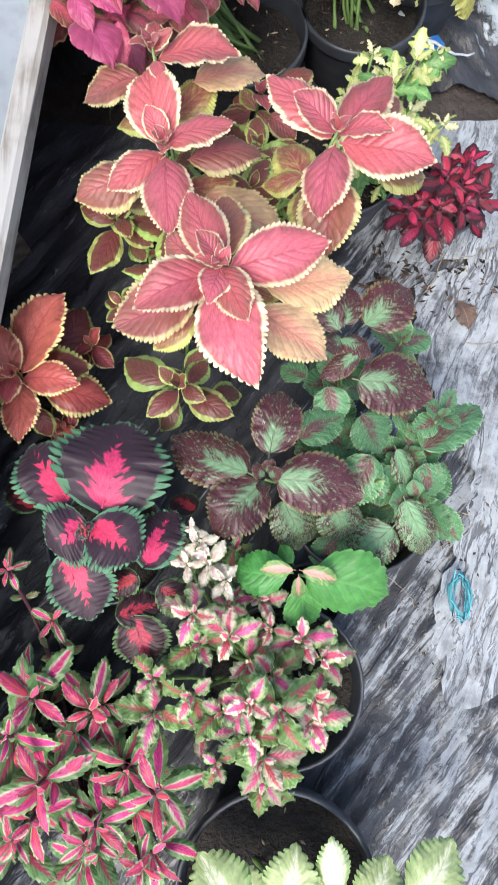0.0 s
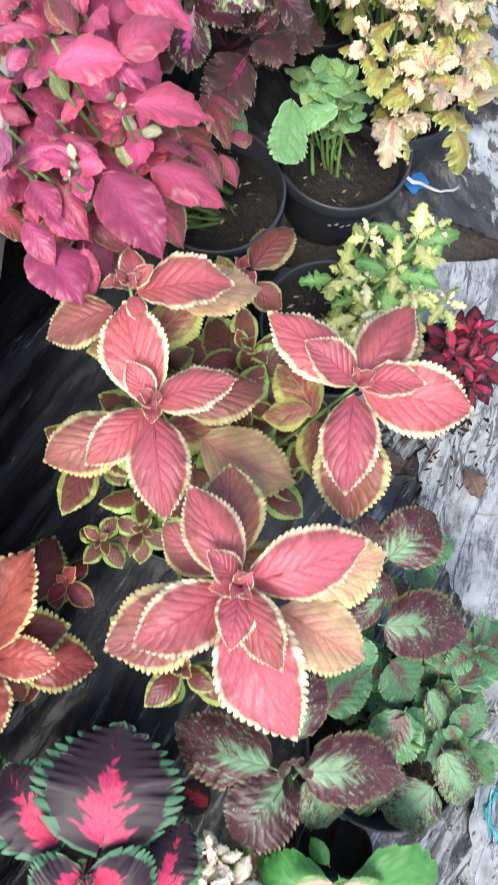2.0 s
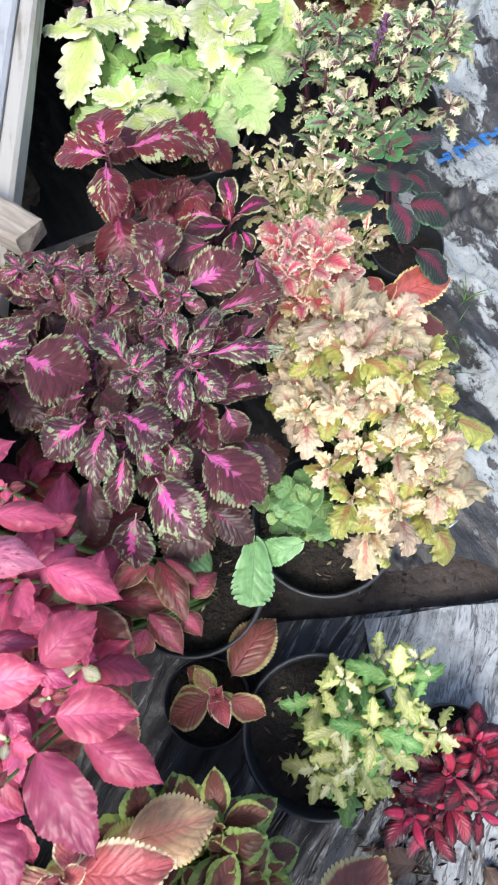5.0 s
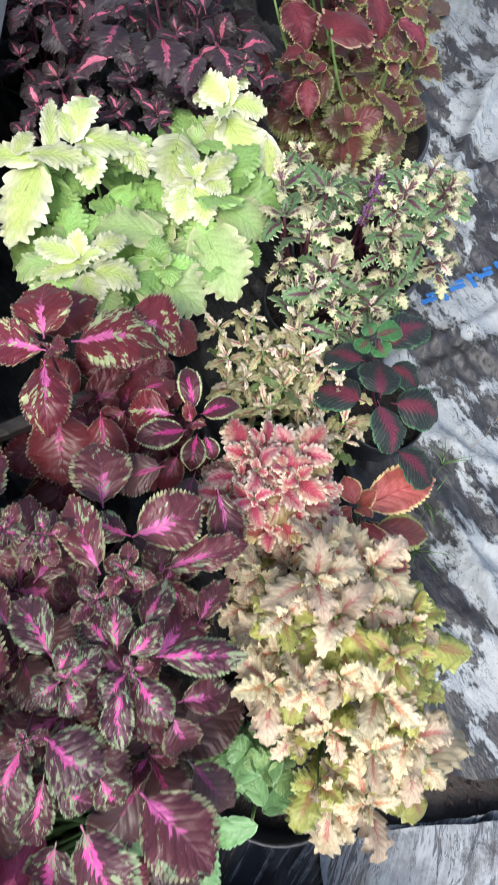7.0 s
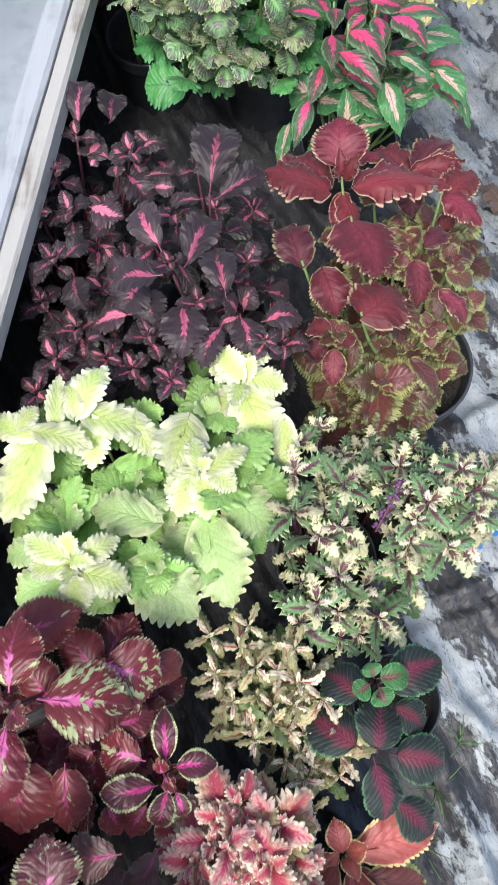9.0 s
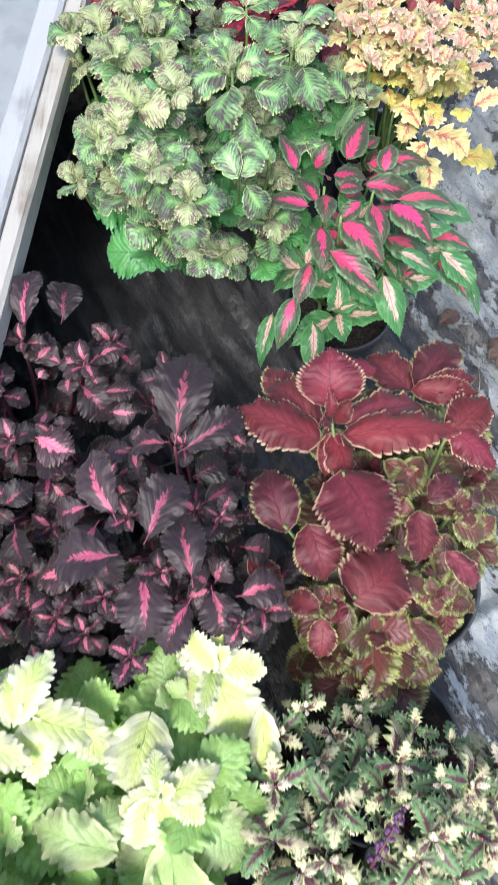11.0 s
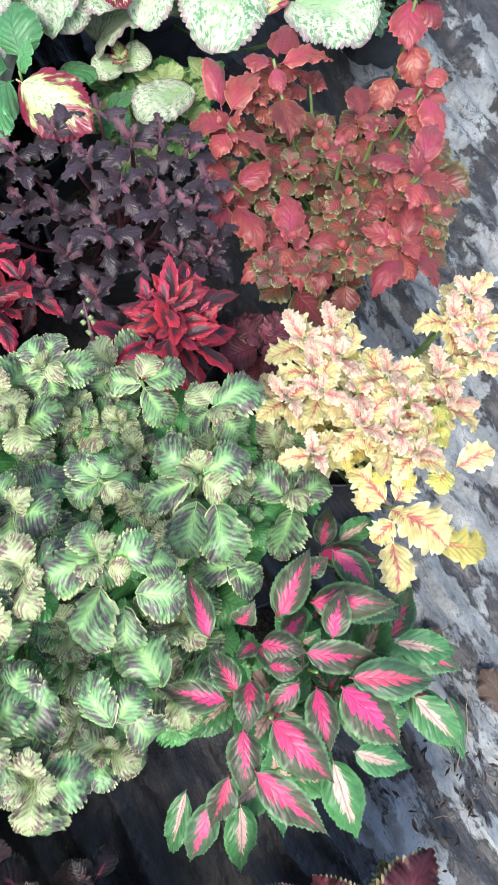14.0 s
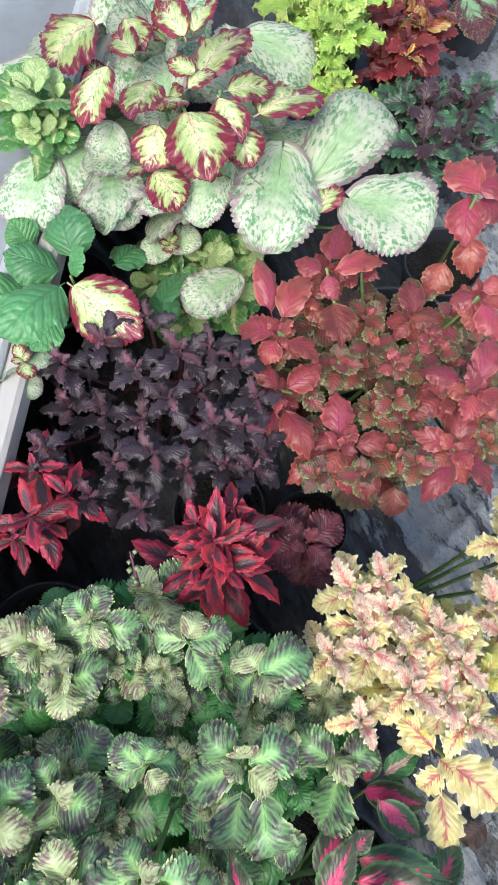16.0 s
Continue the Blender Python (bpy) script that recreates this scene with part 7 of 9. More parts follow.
for a, b, c, d, e, f, kind, wide in [(0.205, 1.999, 0.362, 0.224, 1.989, 0.362, 0, 1.38), (0.203, 2.005, 0.354, 0.202, 2.016, 0.377, 0, 0.92), (0.201, 2.003, 0.354, 0.190, 1.999, 0.377, 0, 0.77), (0.133, 2.000, 0.356, 0.109, 1.984, 0.344, 1, 0.71), (0.132, 1.998, 0.362, 0.112, 2.016, 0.362, 1, 0.82), (0.136, 1.996, 0.362, 0.148, 1.984, 0.362, 0, 1.31), (0.135, 2.000, 0.356, 0.159, 1.997, 0.344, 1, 0.90), (0.134, 2.000, 0.362, 0.138, 2.017, 0.362, 1, 1.45), (0.075, 1.978, 0.362, 0.105, 1.969, 0.362, 1, 1.18), (0.073, 1.982, 0.362, 0.059, 2.001, 0.362, 1, 0.98), (0.071, 1.977, 0.356, 0.074, 1.954, 0.344, 1, 1.17), (0.071, 1.980, 0.354, 0.090, 1.988, 0.377, 0, 0.72)]:
    veined.leaf((a, b, c), (d, e, f), kind, wide)
for a, b, c, d, e, f, kind, wide in [(0.141, 1.943, 0.389, 0.103, 1.926, 0.377, 1, 0.68), (0.145, 1.925, 0.389, 0.135, 1.884, 0.377, 1, 0.86), (0.148, 1.941, 0.395, 0.178, 1.953, 0.395, 1, 0.91), (0.143, 1.943, 0.395, 0.128, 1.963, 0.395, 1, 0.93), (0.166, 1.920, 0.389, 0.197, 1.917, 0.377, 1, 0.98), (0.157, 1.912, 0.375, 0.156, 1.882, 0.353, 1, 0.68), (0.170, 1.937, 0.395, 0.192, 1.937, 0.395, 1, 1.05), (0.143, 1.941, 0.387, 0.155, 1.953, 0.410, 0, 0.74), (0.142, 1.938, 0.387, 0.142, 1.925, 0.410, 0, 0.80), (0.149, 1.937, 0.395, 0.164, 1.934, 0.395, 0, 1.38), (0.088, 1.844, 0.370, 0.119, 1.856, 0.370, 1, 1.27), (0.089, 1.852, 0.370, 0.098, 1.879, 0.370, 1, 1.11)]:
    veined.leaf((a, b, c), (d, e, f), kind, wide)
for a, b, c, d, e, f, kind, wide in [(0.153, 1.839, 0.370, 0.135, 1.872, 0.370, 1, 0.78), (0.155, 1.842, 0.370, 0.170, 1.865, 0.370, 1, 0.96), (0.183, 1.863, 0.364, 0.159, 1.893, 0.352, 1, 0.84), (0.072, 1.918, 0.350, 0.102, 1.914, 0.328, 2, 0.79), (0.095, 1.842, 0.364, 0.108, 1.822, 0.352, 1, 0.95), (0.160, 1.847, 0.350, 0.177, 1.829, 0.328, 1, 0.92), (0.272, 1.989, 0.305, 0.262, 1.948, 0.305, 1, 1.10), (0.273, 1.994, 0.305, 0.299, 2.015, 0.305, 1, 0.88), (0.268, 1.996, 0.305, 0.238, 2.019, 0.305, 1, 0.89), (0.220, 1.946, 0.299, 0.248, 1.929, 0.287, 1, 0.84), (0.237, 1.946, 0.299, 0.191, 1.942, 0.287, 1, 0.55), (0.264, 2.004, 0.297, 0.281, 1.986, 0.320, 0, 0.77)]:
    veined.leaf((a, b, c), (d, e, f), kind, wide)
for a, b, c, d, e, f, kind, wide in [(0.069, 2.035, 0.299, 0.037, 2.065, 0.287, 2, 0.60), (0.095, 2.059, 0.285, 0.071, 2.044, 0.263, 2, 0.82)]:
    veined.leaf((a, b, c), (d, e, f), kind, wide)
for x, y, z, az, size, pairs in [(0.093, 2.062, 0.305, 20, 0.021, 4), (0.133, 2.059, 0.305, 60, 0.021, 4), (0.233, 2.011, 0.305, 10, 0.022, 4), (0.114, 1.989, 0.305, 40, 0.019, 3), (0.066, 2.034, 0.305, 70, 0.021, 3), (0.147, 2.034, 0.305, 15, 0.021, 3), (0.177, 1.962, 0.305, 40, 0.021, 3), (0.104, 1.896, 0.305, 10, 0.025, 3), (0.091, 1.945, 0.305, 50, 0.022, 3), (0.158, 1.989, 0.305, 30, 0.022, 3), (0.098, 1.947, 0.290, 10, 0.036, 4), (0.185, 1.902, 0.290, 50, 0.035, 4), (0.105, 1.874, 0.290, 30, 0.034, 4), (0.163, 1.992, 0.290, 70, 0.035, 4), (0.203, 2.031, 0.290, 0, 0.035, 4), (0.261, 2.041, 0.290, 40, 0.032, 4)]:
    veined.shoot(x, y, z, az, size, pairs, low=0)
for x, y, z, az, size, pairs in [(0.103, 2.062, 0.290, 20, 0.032, 4), (0.183, 1.858, 0.290, 15, 0.033, 4), (0.120, 2.115, 0.290, 50, 0.033, 4), (0.136, 1.812, 0.290, 70, 0.030, 4)]:
    veined.shoot(x, y, z, az, size, pairs, low=0)
for x, y, z, az, size, pairs in [(0.173, 2.011, 0.285, 20, 0.027, 3), (0.058, 2.059, 0.285, 50, 0.028, 3), (0.101, 2.039, 0.285, 10, 0.028, 3), (0.152, 1.965, 0.285, 70, 0.027, 3), (0.091, 1.887, 0.285, 30, 0.027, 3), (0.181, 2.049, 0.285, 0, 0.028, 3), (0.237, 1.983, 0.285, 40, 0.028, 3), (0.068, 1.947, 0.285, 60, 0.027, 3), (0.135, 1.871, 0.285, 20, 0.027, 3), (0.228, 2.050, 0.285, 15, 0.026, 3)]:
    veined.shoot(x, y, z, az, size, pairs, low=0, kinds=(1, 2, 2, 2, 2))
for top in [(0.082, 2.092, 0.340), (0.155, 2.081, 0.340), (0.211, 2.060, 0.340), (0.203, 2.001, 0.362), (0.134, 1.998, 0.362), (0.077, 1.978, 0.362), (0.145, 1.937, 0.395), (0.090, 1.846, 0.370), (0.153, 1.849, 0.370), (0.182, 1.864, 0.370), (0.273, 1.994, 0.305), (0.220, 1.946, 0.305)]:
    veined.stem(top)

veined_b = Plant("green coleus with brown veins beside the board", VEINED, (-0.026, 2.067, 0.070, 0.120), seed=181)
veined_b.grow, veined_b.wild = (0.62, 0.95, 1.08, 1.05, 1.0, 0.9), 16
for x, y, z, az, size, pairs in [(0.036, 1.965, 0.380, 70, 0.035, 4), (0.043, 1.879, 0.380, 20, 0.032, 4), (0.024, 1.873, 0.380, 60, 0.026, 4), (0.075, 1.838, 0.380, 35, 0.032, 4), (0.110, 1.809, 0.380, 5, 0.031, 4), (0.057, 1.909, 0.380, 50, 0.034, 4), (0.092, 1.931, 0.380, 15, 0.032, 4), (0.002, 2.051, 0.335, 30, 0.039, 4), (0.041, 2.072, 0.335, 60, 0.037, 4), (-0.029, 2.053, 0.335, 10, 0.029, 3), (0.032, 1.961, 0.335, 80, 0.033, 4), (-0.005, 1.863, 0.335, 40, 0.022, 3), (0.062, 2.049, 0.335, 20, 0.031, 4), (0.042, 1.851, 0.335, 60, 0.031, 4), (0.077, 1.986, 0.335, 45, 0.032, 4), (-0.001, 1.970, 0.290, 10, 0.033, 4)]:
    veined_b.shoot(x, y, z, az, size, pairs, low=0)
for x, y, z, az, size, pairs in [(0.019, 1.902, 0.290, 50, 0.031, 4), (0.067, 1.850, 0.290, 30, 0.033, 4), (0.024, 2.071, 0.290, 70, 0.033, 4), (0.051, 1.985, 0.290, 15, 0.032, 4), (0.085, 1.917, 0.290, 55, 0.033, 4), (0.110, 1.826, 0.290, 0, 0.030, 4), (-0.035, 2.054, 0.290, 40, 0.027, 3)]:
    veined_b.shoot(x, y, z, az, size, pairs, low=0)

flame = Plant("green coleus with bright pink flame centres", FLAME, (0.279, 1.859, 0.070, 0.120), seed=82)
for a, b, c, d, e, f, kind, wide in [(0.260, 1.907, 0.318, 0.284, 1.958, 0.318, 0, 0.93), (0.209, 1.892, 0.318, 0.191, 1.942, 0.318, 0, 0.83), (0.229, 1.902, 0.310, 0.242, 1.918, 0.333, 0, 1.16), (0.246, 1.888, 0.318, 0.280, 1.882, 0.318, 0, 1.34), (0.252, 1.873, 0.318, 0.278, 1.871, 0.318, 0, 1.29), (0.278, 1.882, 0.312, 0.339, 1.878, 0.300, 0, 0.91), (0.298, 1.892, 0.318, 0.307, 1.929, 0.318, 0, 1.05), (0.230, 1.856, 0.318, 0.208, 1.887, 0.318, 0, 1.16), (0.222, 1.850, 0.318, 0.172, 1.859, 0.318, 0, 0.95), (0.239, 1.864, 0.318, 0.237, 1.827, 0.318, 0, 1.13), (0.274, 1.861, 0.312, 0.248, 1.840, 0.300, 0, 1.12), (0.286, 1.859, 0.312, 0.293, 1.807, 0.300, 0, 0.86)]:
    flame.leaf((a, b, c), (d, e, f), kind, wide)
for a, b, c, d, e, f, kind, wide in [(0.304, 1.859, 0.312, 0.349, 1.817, 0.300, 0, 1.07), (0.254, 1.837, 0.312, 0.300, 1.793, 0.300, 0, 0.97), (0.234, 1.831, 0.312, 0.234, 1.785, 0.300, 0, 1.02), (0.242, 1.804, 0.312, 0.295, 1.760, 0.300, 0, 0.84), (0.224, 1.798, 0.298, 0.210, 1.759, 0.276, 0, 1.03), (0.211, 1.776, 0.273, 0.193, 1.726, 0.243, 1, 0.67), (0.232, 1.766, 0.238, 0.232, 1.709, 0.208, 2, 0.69), (0.189, 1.776, 0.238, 0.177, 1.721, 0.208, 2, 0.55), (0.301, 1.804, 0.273, 0.323, 1.742, 0.243, 2, 0.72), (0.313, 1.814, 0.298, 0.360, 1.800, 0.276, 2, 0.80), (0.310, 1.865, 0.312, 0.379, 1.862, 0.300, 1, 0.69), (0.242, 1.888, 0.310, 0.228, 1.878, 0.333, 0, 1.02)]:
    flame.leaf((a, b, c), (d, e, f), kind, wide)
for a, b, c, d, e, f, kind, wide in [(0.284, 1.918, 0.300, 0.353, 1.916, 0.300, 0, 0.85), (0.281, 1.938, 0.300, 0.300, 1.952, 0.300, 0, 1.51), (0.246, 1.851, 0.280, 0.266, 1.839, 0.258, 0, 1.18), (0.264, 1.892, 0.280, 0.286, 1.911, 0.258, 0, 1.04), (0.364, 1.886, 0.225, 0.420, 1.864, 0.225, 1, 0.80), (0.359, 1.890, 0.225, 0.382, 1.936, 0.225, 1, 0.90), (0.374, 1.852, 0.225, 0.406, 1.799, 0.225, 1, 0.89), (0.406, 1.845, 0.219, 0.421, 1.787, 0.207, 2, 0.55), (0.303, 1.969, 0.225, 0.310, 2.006, 0.225, 0, 1.06), (0.300, 1.963, 0.225, 0.361, 1.953, 0.225, 0, 0.78), (0.312, 1.948, 0.225, 0.359, 1.930, 0.225, 1, 0.96), (0.319, 1.974, 0.219, 0.356, 1.998, 0.207, 2, 0.86)]:
    flame.leaf((a, b, c), (d, e, f), kind, wide)
for a, b, c, d, e, f, kind, wide in [(0.339, 1.910, 0.205, 0.371, 1.888, 0.183, 1, 0.92), (0.338, 1.881, 0.205, 0.374, 1.854, 0.183, 2, 0.89), (0.260, 1.907, 0.266, 0.287, 1.959, 0.254, 0, 1.09), (0.290, 1.923, 0.266, 0.368, 1.906, 0.254, 1, 0.69), (0.309, 1.963, 0.252, 0.349, 1.929, 0.230, 1, 0.78), (0.303, 1.890, 0.272, 0.312, 1.924, 0.272, 1, 0.96), (0.286, 1.880, 0.272, 0.342, 1.868, 0.272, 1, 0.87), (0.326, 1.857, 0.272, 0.381, 1.861, 0.272, 2, 0.87), (0.306, 1.850, 0.272, 0.358, 1.807, 0.272, 1, 0.87), (0.289, 1.847, 0.272, 0.297, 1.806, 0.272, 0, 1.01), (0.258, 1.822, 0.266, 0.302, 1.784, 0.254, 1, 0.84), (0.370, 1.847, 0.252, 0.411, 1.806, 0.230, 2, 0.86)]:
    flame.leaf((a, b, c), (d, e, f), kind, wide)
for a, b, c, d, e, f, kind, wide in [(0.243, 1.884, 0.266, 0.287, 1.859, 0.254, 1, 0.82), (0.354, 1.888, 0.266, 0.408, 1.881, 0.254, 2, 0.86)]:
    flame.leaf((a, b, c), (d, e, f), kind, wide)
for x, y, z, az, size, pairs in [(0.297, 1.910, 0.225, 10, 0.027, 4), (0.324, 1.868, 0.225, 50, 0.027, 4), (0.257, 1.859, 0.225, 30, 0.027, 4), (0.275, 1.798, 0.225, 70, 0.026, 4), (0.332, 1.824, 0.225, 0, 0.026, 4)]:
    flame.shoot(x, y, z, az, size, pairs, low=0, kinds=(1, 2, 2, 2, 2))
for top in [(0.237, 1.873, 0.318), (0.286, 1.869, 0.318), (0.253, 1.839, 0.318), (0.359, 1.891, 0.225), (0.374, 1.852, 0.225), (0.303, 1.963, 0.225), (0.312, 1.875, 0.272)]:
    flame.stem(top)

peach = Plant("yellow peach and pink frilled coleus", PEACH, (0.335, 2.105, 0.060, 0.120), seed=83)
for a, b, c, d, e, f, kind, wide in [(0.295, 2.068, 0.254, 0.294, 2.017, 0.277, 1, 1.19), (0.362, 1.997, 0.262, 0.405, 1.962, 0.262, 1, 1.15), (0.357, 2.001, 0.262, 0.321, 2.029, 0.262, 1, 1.00), (0.345, 2.023, 0.256, 0.336, 1.996, 0.244, 1, 1.28), (0.359, 1.974, 0.256, 0.363, 1.926, 0.244, 1, 0.92), (0.395, 1.969, 0.256, 0.442, 1.968, 0.244, 2, 1.03), (0.415, 2.032, 0.262, 0.452, 2.049, 0.262, 1, 0.93), (0.408, 2.032, 0.262, 0.400, 2.008, 0.262, 2, 1.50), (0.362, 2.002, 0.262, 0.379, 2.023, 0.262, 1, 1.40), (0.357, 1.997, 0.262, 0.371, 1.982, 0.262, 1, 1.70), (0.339, 2.052, 0.242, 0.376, 2.047, 0.220, 2, 1.05), (0.282, 2.058, 0.256, 0.267, 2.034, 0.244, 1, 1.43)]:
    peach.leaf((a, b, c), (d, e, f), kind, wide)
for a, b, c, d, e, f, kind, wide in [(0.363, 1.988, 0.256, 0.344, 1.970, 0.244, 1, 1.32)]:
    peach.leaf((a, b, c), (d, e, f), kind, wide)
for x, y, z, az, size, pairs in [(0.282, 2.124, 0.325, 20, 0.037, 4), (0.311, 2.109, 0.325, 60, 0.039, 4), (0.289, 2.099, 0.325, 10, 0.033, 4), (0.266, 2.075, 0.325, 40, 0.033, 4), (0.295, 2.080, 0.325, 70, 0.035, 4), (0.324, 2.080, 0.325, 15, 0.038, 4), (0.325, 2.052, 0.325, 50, 0.037, 4), (0.349, 2.095, 0.325, 30, 0.035, 4), (0.351, 2.048, 0.325, 0, 0.035, 4), (0.367, 2.030, 0.325, 65, 0.032, 4), (0.363, 2.073, 0.325, 45, 0.035, 4), (0.305, 2.134, 0.325, 30, 0.031, 3), (0.287, 2.029, 0.325, 20, 0.029, 3), (0.412, 2.120, 0.262, 20, 0.038, 4), (0.416, 2.096, 0.262, 60, 0.039, 4), (0.427, 2.176, 0.262, 10, 0.037, 4)]:
    peach.shoot(x, y, z, az, size, pairs, low=0)
for x, y, z, az, size, pairs in [(0.445, 2.200, 0.262, 40, 0.035, 4), (0.448, 2.143, 0.262, 70, 0.034, 4), (0.450, 2.171, 0.262, 10, 0.032, 3)]:
    peach.shoot(x, y, z, az, size, pairs, low=0)
for x, y, z, az, size, pairs in [(0.317, 2.088, 0.262, 20, 0.036, 3), (0.358, 2.099, 0.262, 60, 0.036, 3), (0.346, 2.057, 0.262, 30, 0.035, 3), (0.387, 2.078, 0.262, 0, 0.035, 3), (0.294, 2.070, 0.285, 20, 0.029, 4), (0.275, 2.070, 0.285, 60, 0.029, 4), (0.317, 2.050, 0.285, 10, 0.027, 4), (0.359, 2.031, 0.285, 40, 0.026, 4), (0.389, 2.060, 0.285, 70, 0.027, 4), (0.334, 2.111, 0.285, 30, 0.029, 4), (0.306, 2.132, 0.285, 0, 0.027, 4), (0.362, 2.090, 0.285, 50, 0.029, 4)]:
    peach.shoot(x, y, z, az, size, pairs, low=0, kinds=(1, 2, 2, 2, 2))
for top in [(0.362, 1.997, 0.262), (0.325, 2.026, 0.262)]:
    peach.stem(top)

star = Plant("bright crimson coleus with dark-hearted pointed leaves", STAR, (0.153, 2.224, 0.055, 0.100), seed=84)
for x, y, z, az, size, pairs in [(0.167, 2.159, 0.315, 24, 0.039, 6), (0.176, 2.141, 0.300, -151, 0.038, 5), (0.149, 2.179, 0.290, -153, 0.028, 5), (0.183, 2.192, 0.300, 83, 0.026, 5), (0.139, 2.150, 0.270, -137, 0.021, 4), (0.194, 2.165, 0.290, -36, 0.019, 5)]:
    star.shoot(x, y, z, az, size, pairs, low=1)

star_small = Plant("crimson coleus with dark centres", STAR, (-0.071, 2.356, 0.050, 0.100), seed=85)
for x, y, z, az, size, pairs in [(0.006, 2.179, 0.300, -159, 0.048, 5), (0.030, 2.203, 0.280, 64, 0.041, 5), (0.001, 2.223, 0.290, 93, 0.045, 5), (-0.010, 2.161, 0.290, -171, 0.032, 4), (0.015, 2.176, 0.280, -29, 0.025, 4)]:
    star_small.shoot(x, y, z, az, size, pairs, low=1)

black_cut = Plant("near-black coleus with small deeply toothed leaves", BLACKCUT, (0.071, 2.385, 0.085, 0.120), seed=86)
for x, y, z, az, size, pairs in [(0.018, 2.323, 0.300, 20, 0.032, 5), (0.127, 2.337, 0.300, 50, 0.037, 4), (0.154, 2.343, 0.300, 10, 0.030, 4), (0.053, 2.347, 0.300, 70, 0.033, 4), (0.160, 2.266, 0.300, 25, 0.035, 4), (0.087, 2.319, 0.300, 40, 0.032, 4), (0.188, 2.267, 0.300, 60, 0.031, 4), (0.199, 2.294, 0.300, 15, 0.028, 4), (0.120, 2.292, 0.300, 35, 0.029, 4), (0.109, 2.239, 0.300, 5, 0.033, 4), (0.008, 2.241, 0.300, 50, 0.028, 4), (0.180, 2.327, 0.300, 80, 0.030, 4), (0.093, 2.371, 0.300, 30, 0.028, 3), (0.050, 2.286, 0.265, 20, 0.037, 4), (0.066, 2.237, 0.265, 65, 0.033, 4), (0.096, 2.195, 0.265, 40, 0.034, 4)]:
    black_cut.shoot(x, y, z, az, size, pairs, low=0)
for x, y, z, az, size, pairs in [(0.135, 2.233, 0.265, 10, 0.032, 4), (0.198, 2.235, 0.265, 55, 0.032, 4), (0.017, 2.291, 0.265, 0, 0.034, 4), (0.048, 2.204, 0.265, 30, 0.032, 4), (0.172, 2.240, 0.265, 70, 0.032, 4), (0.141, 2.312, 0.265, 45, 0.034, 4), (0.089, 2.282, 0.265, 15, 0.033, 4), (0.203, 2.257, 0.265, 30, 0.032, 4)]:
    black_cut.shoot(x, y, z, az, size, pairs, low=0)
for top in [(0.122, 2.353, 0.265)]:
    black_cut.stem(top)

brick = Plant("brick red coleus with soft toothed leaves", BRICK, (0.357, 2.423, 0.090, 0.120), seed=87)
for a, b, c, d, e, f, kind, wide in [(0.264, 2.426, 0.308, 0.276, 2.479, 0.296, 0, 0.78), (0.264, 2.417, 0.308, 0.320, 2.434, 0.296, 0, 0.57), (0.257, 2.416, 0.308, 0.230, 2.435, 0.296, 0, 0.86), (0.261, 2.415, 0.308, 0.269, 2.391, 0.296, 0, 0.93), (0.218, 2.370, 0.295, 0.248, 2.421, 0.295, 0, 0.80), (0.211, 2.375, 0.295, 0.194, 2.441, 0.295, 0, 0.55), (0.215, 2.360, 0.289, 0.177, 2.373, 0.277, 0, 1.12), (0.216, 2.356, 0.289, 0.203, 2.332, 0.277, 0, 1.23), (0.224, 2.356, 0.289, 0.258, 2.334, 0.277, 0, 0.87), (0.268, 2.399, 0.289, 0.277, 2.350, 0.277, 1, 0.85), (0.218, 2.363, 0.287, 0.232, 2.365, 0.310, 0, 0.73), (0.220, 2.313, 0.265, 0.192, 2.346, 0.265, 0, 0.79)]:
    brick.leaf((a, b, c), (d, e, f), kind, wide)
for a, b, c, d, e, f, kind, wide in [(0.225, 2.313, 0.265, 0.261, 2.343, 0.265, 0, 0.84), (0.217, 2.298, 0.259, 0.199, 2.254, 0.247, 0, 0.91), (0.223, 2.299, 0.259, 0.251, 2.248, 0.247, 0, 0.81), (0.223, 2.311, 0.257, 0.217, 2.283, 0.280, 0, 0.64), (0.351, 2.393, 0.265, 0.341, 2.433, 0.265, 1, 0.78), (0.343, 2.393, 0.265, 0.378, 2.387, 0.265, 1, 0.75), (0.349, 2.392, 0.259, 0.332, 2.376, 0.247, 1, 0.89), (0.279, 2.275, 0.240, 0.275, 2.325, 0.240, 0, 0.94), (0.274, 2.262, 0.234, 0.228, 2.230, 0.222, 0, 0.80), (0.282, 2.263, 0.234, 0.290, 2.220, 0.222, 0, 0.92), (0.293, 2.269, 0.234, 0.336, 2.277, 0.222, 0, 0.84), (0.282, 2.269, 0.232, 0.289, 2.275, 0.255, 0, 0.79)]:
    brick.leaf((a, b, c), (d, e, f), kind, wide)
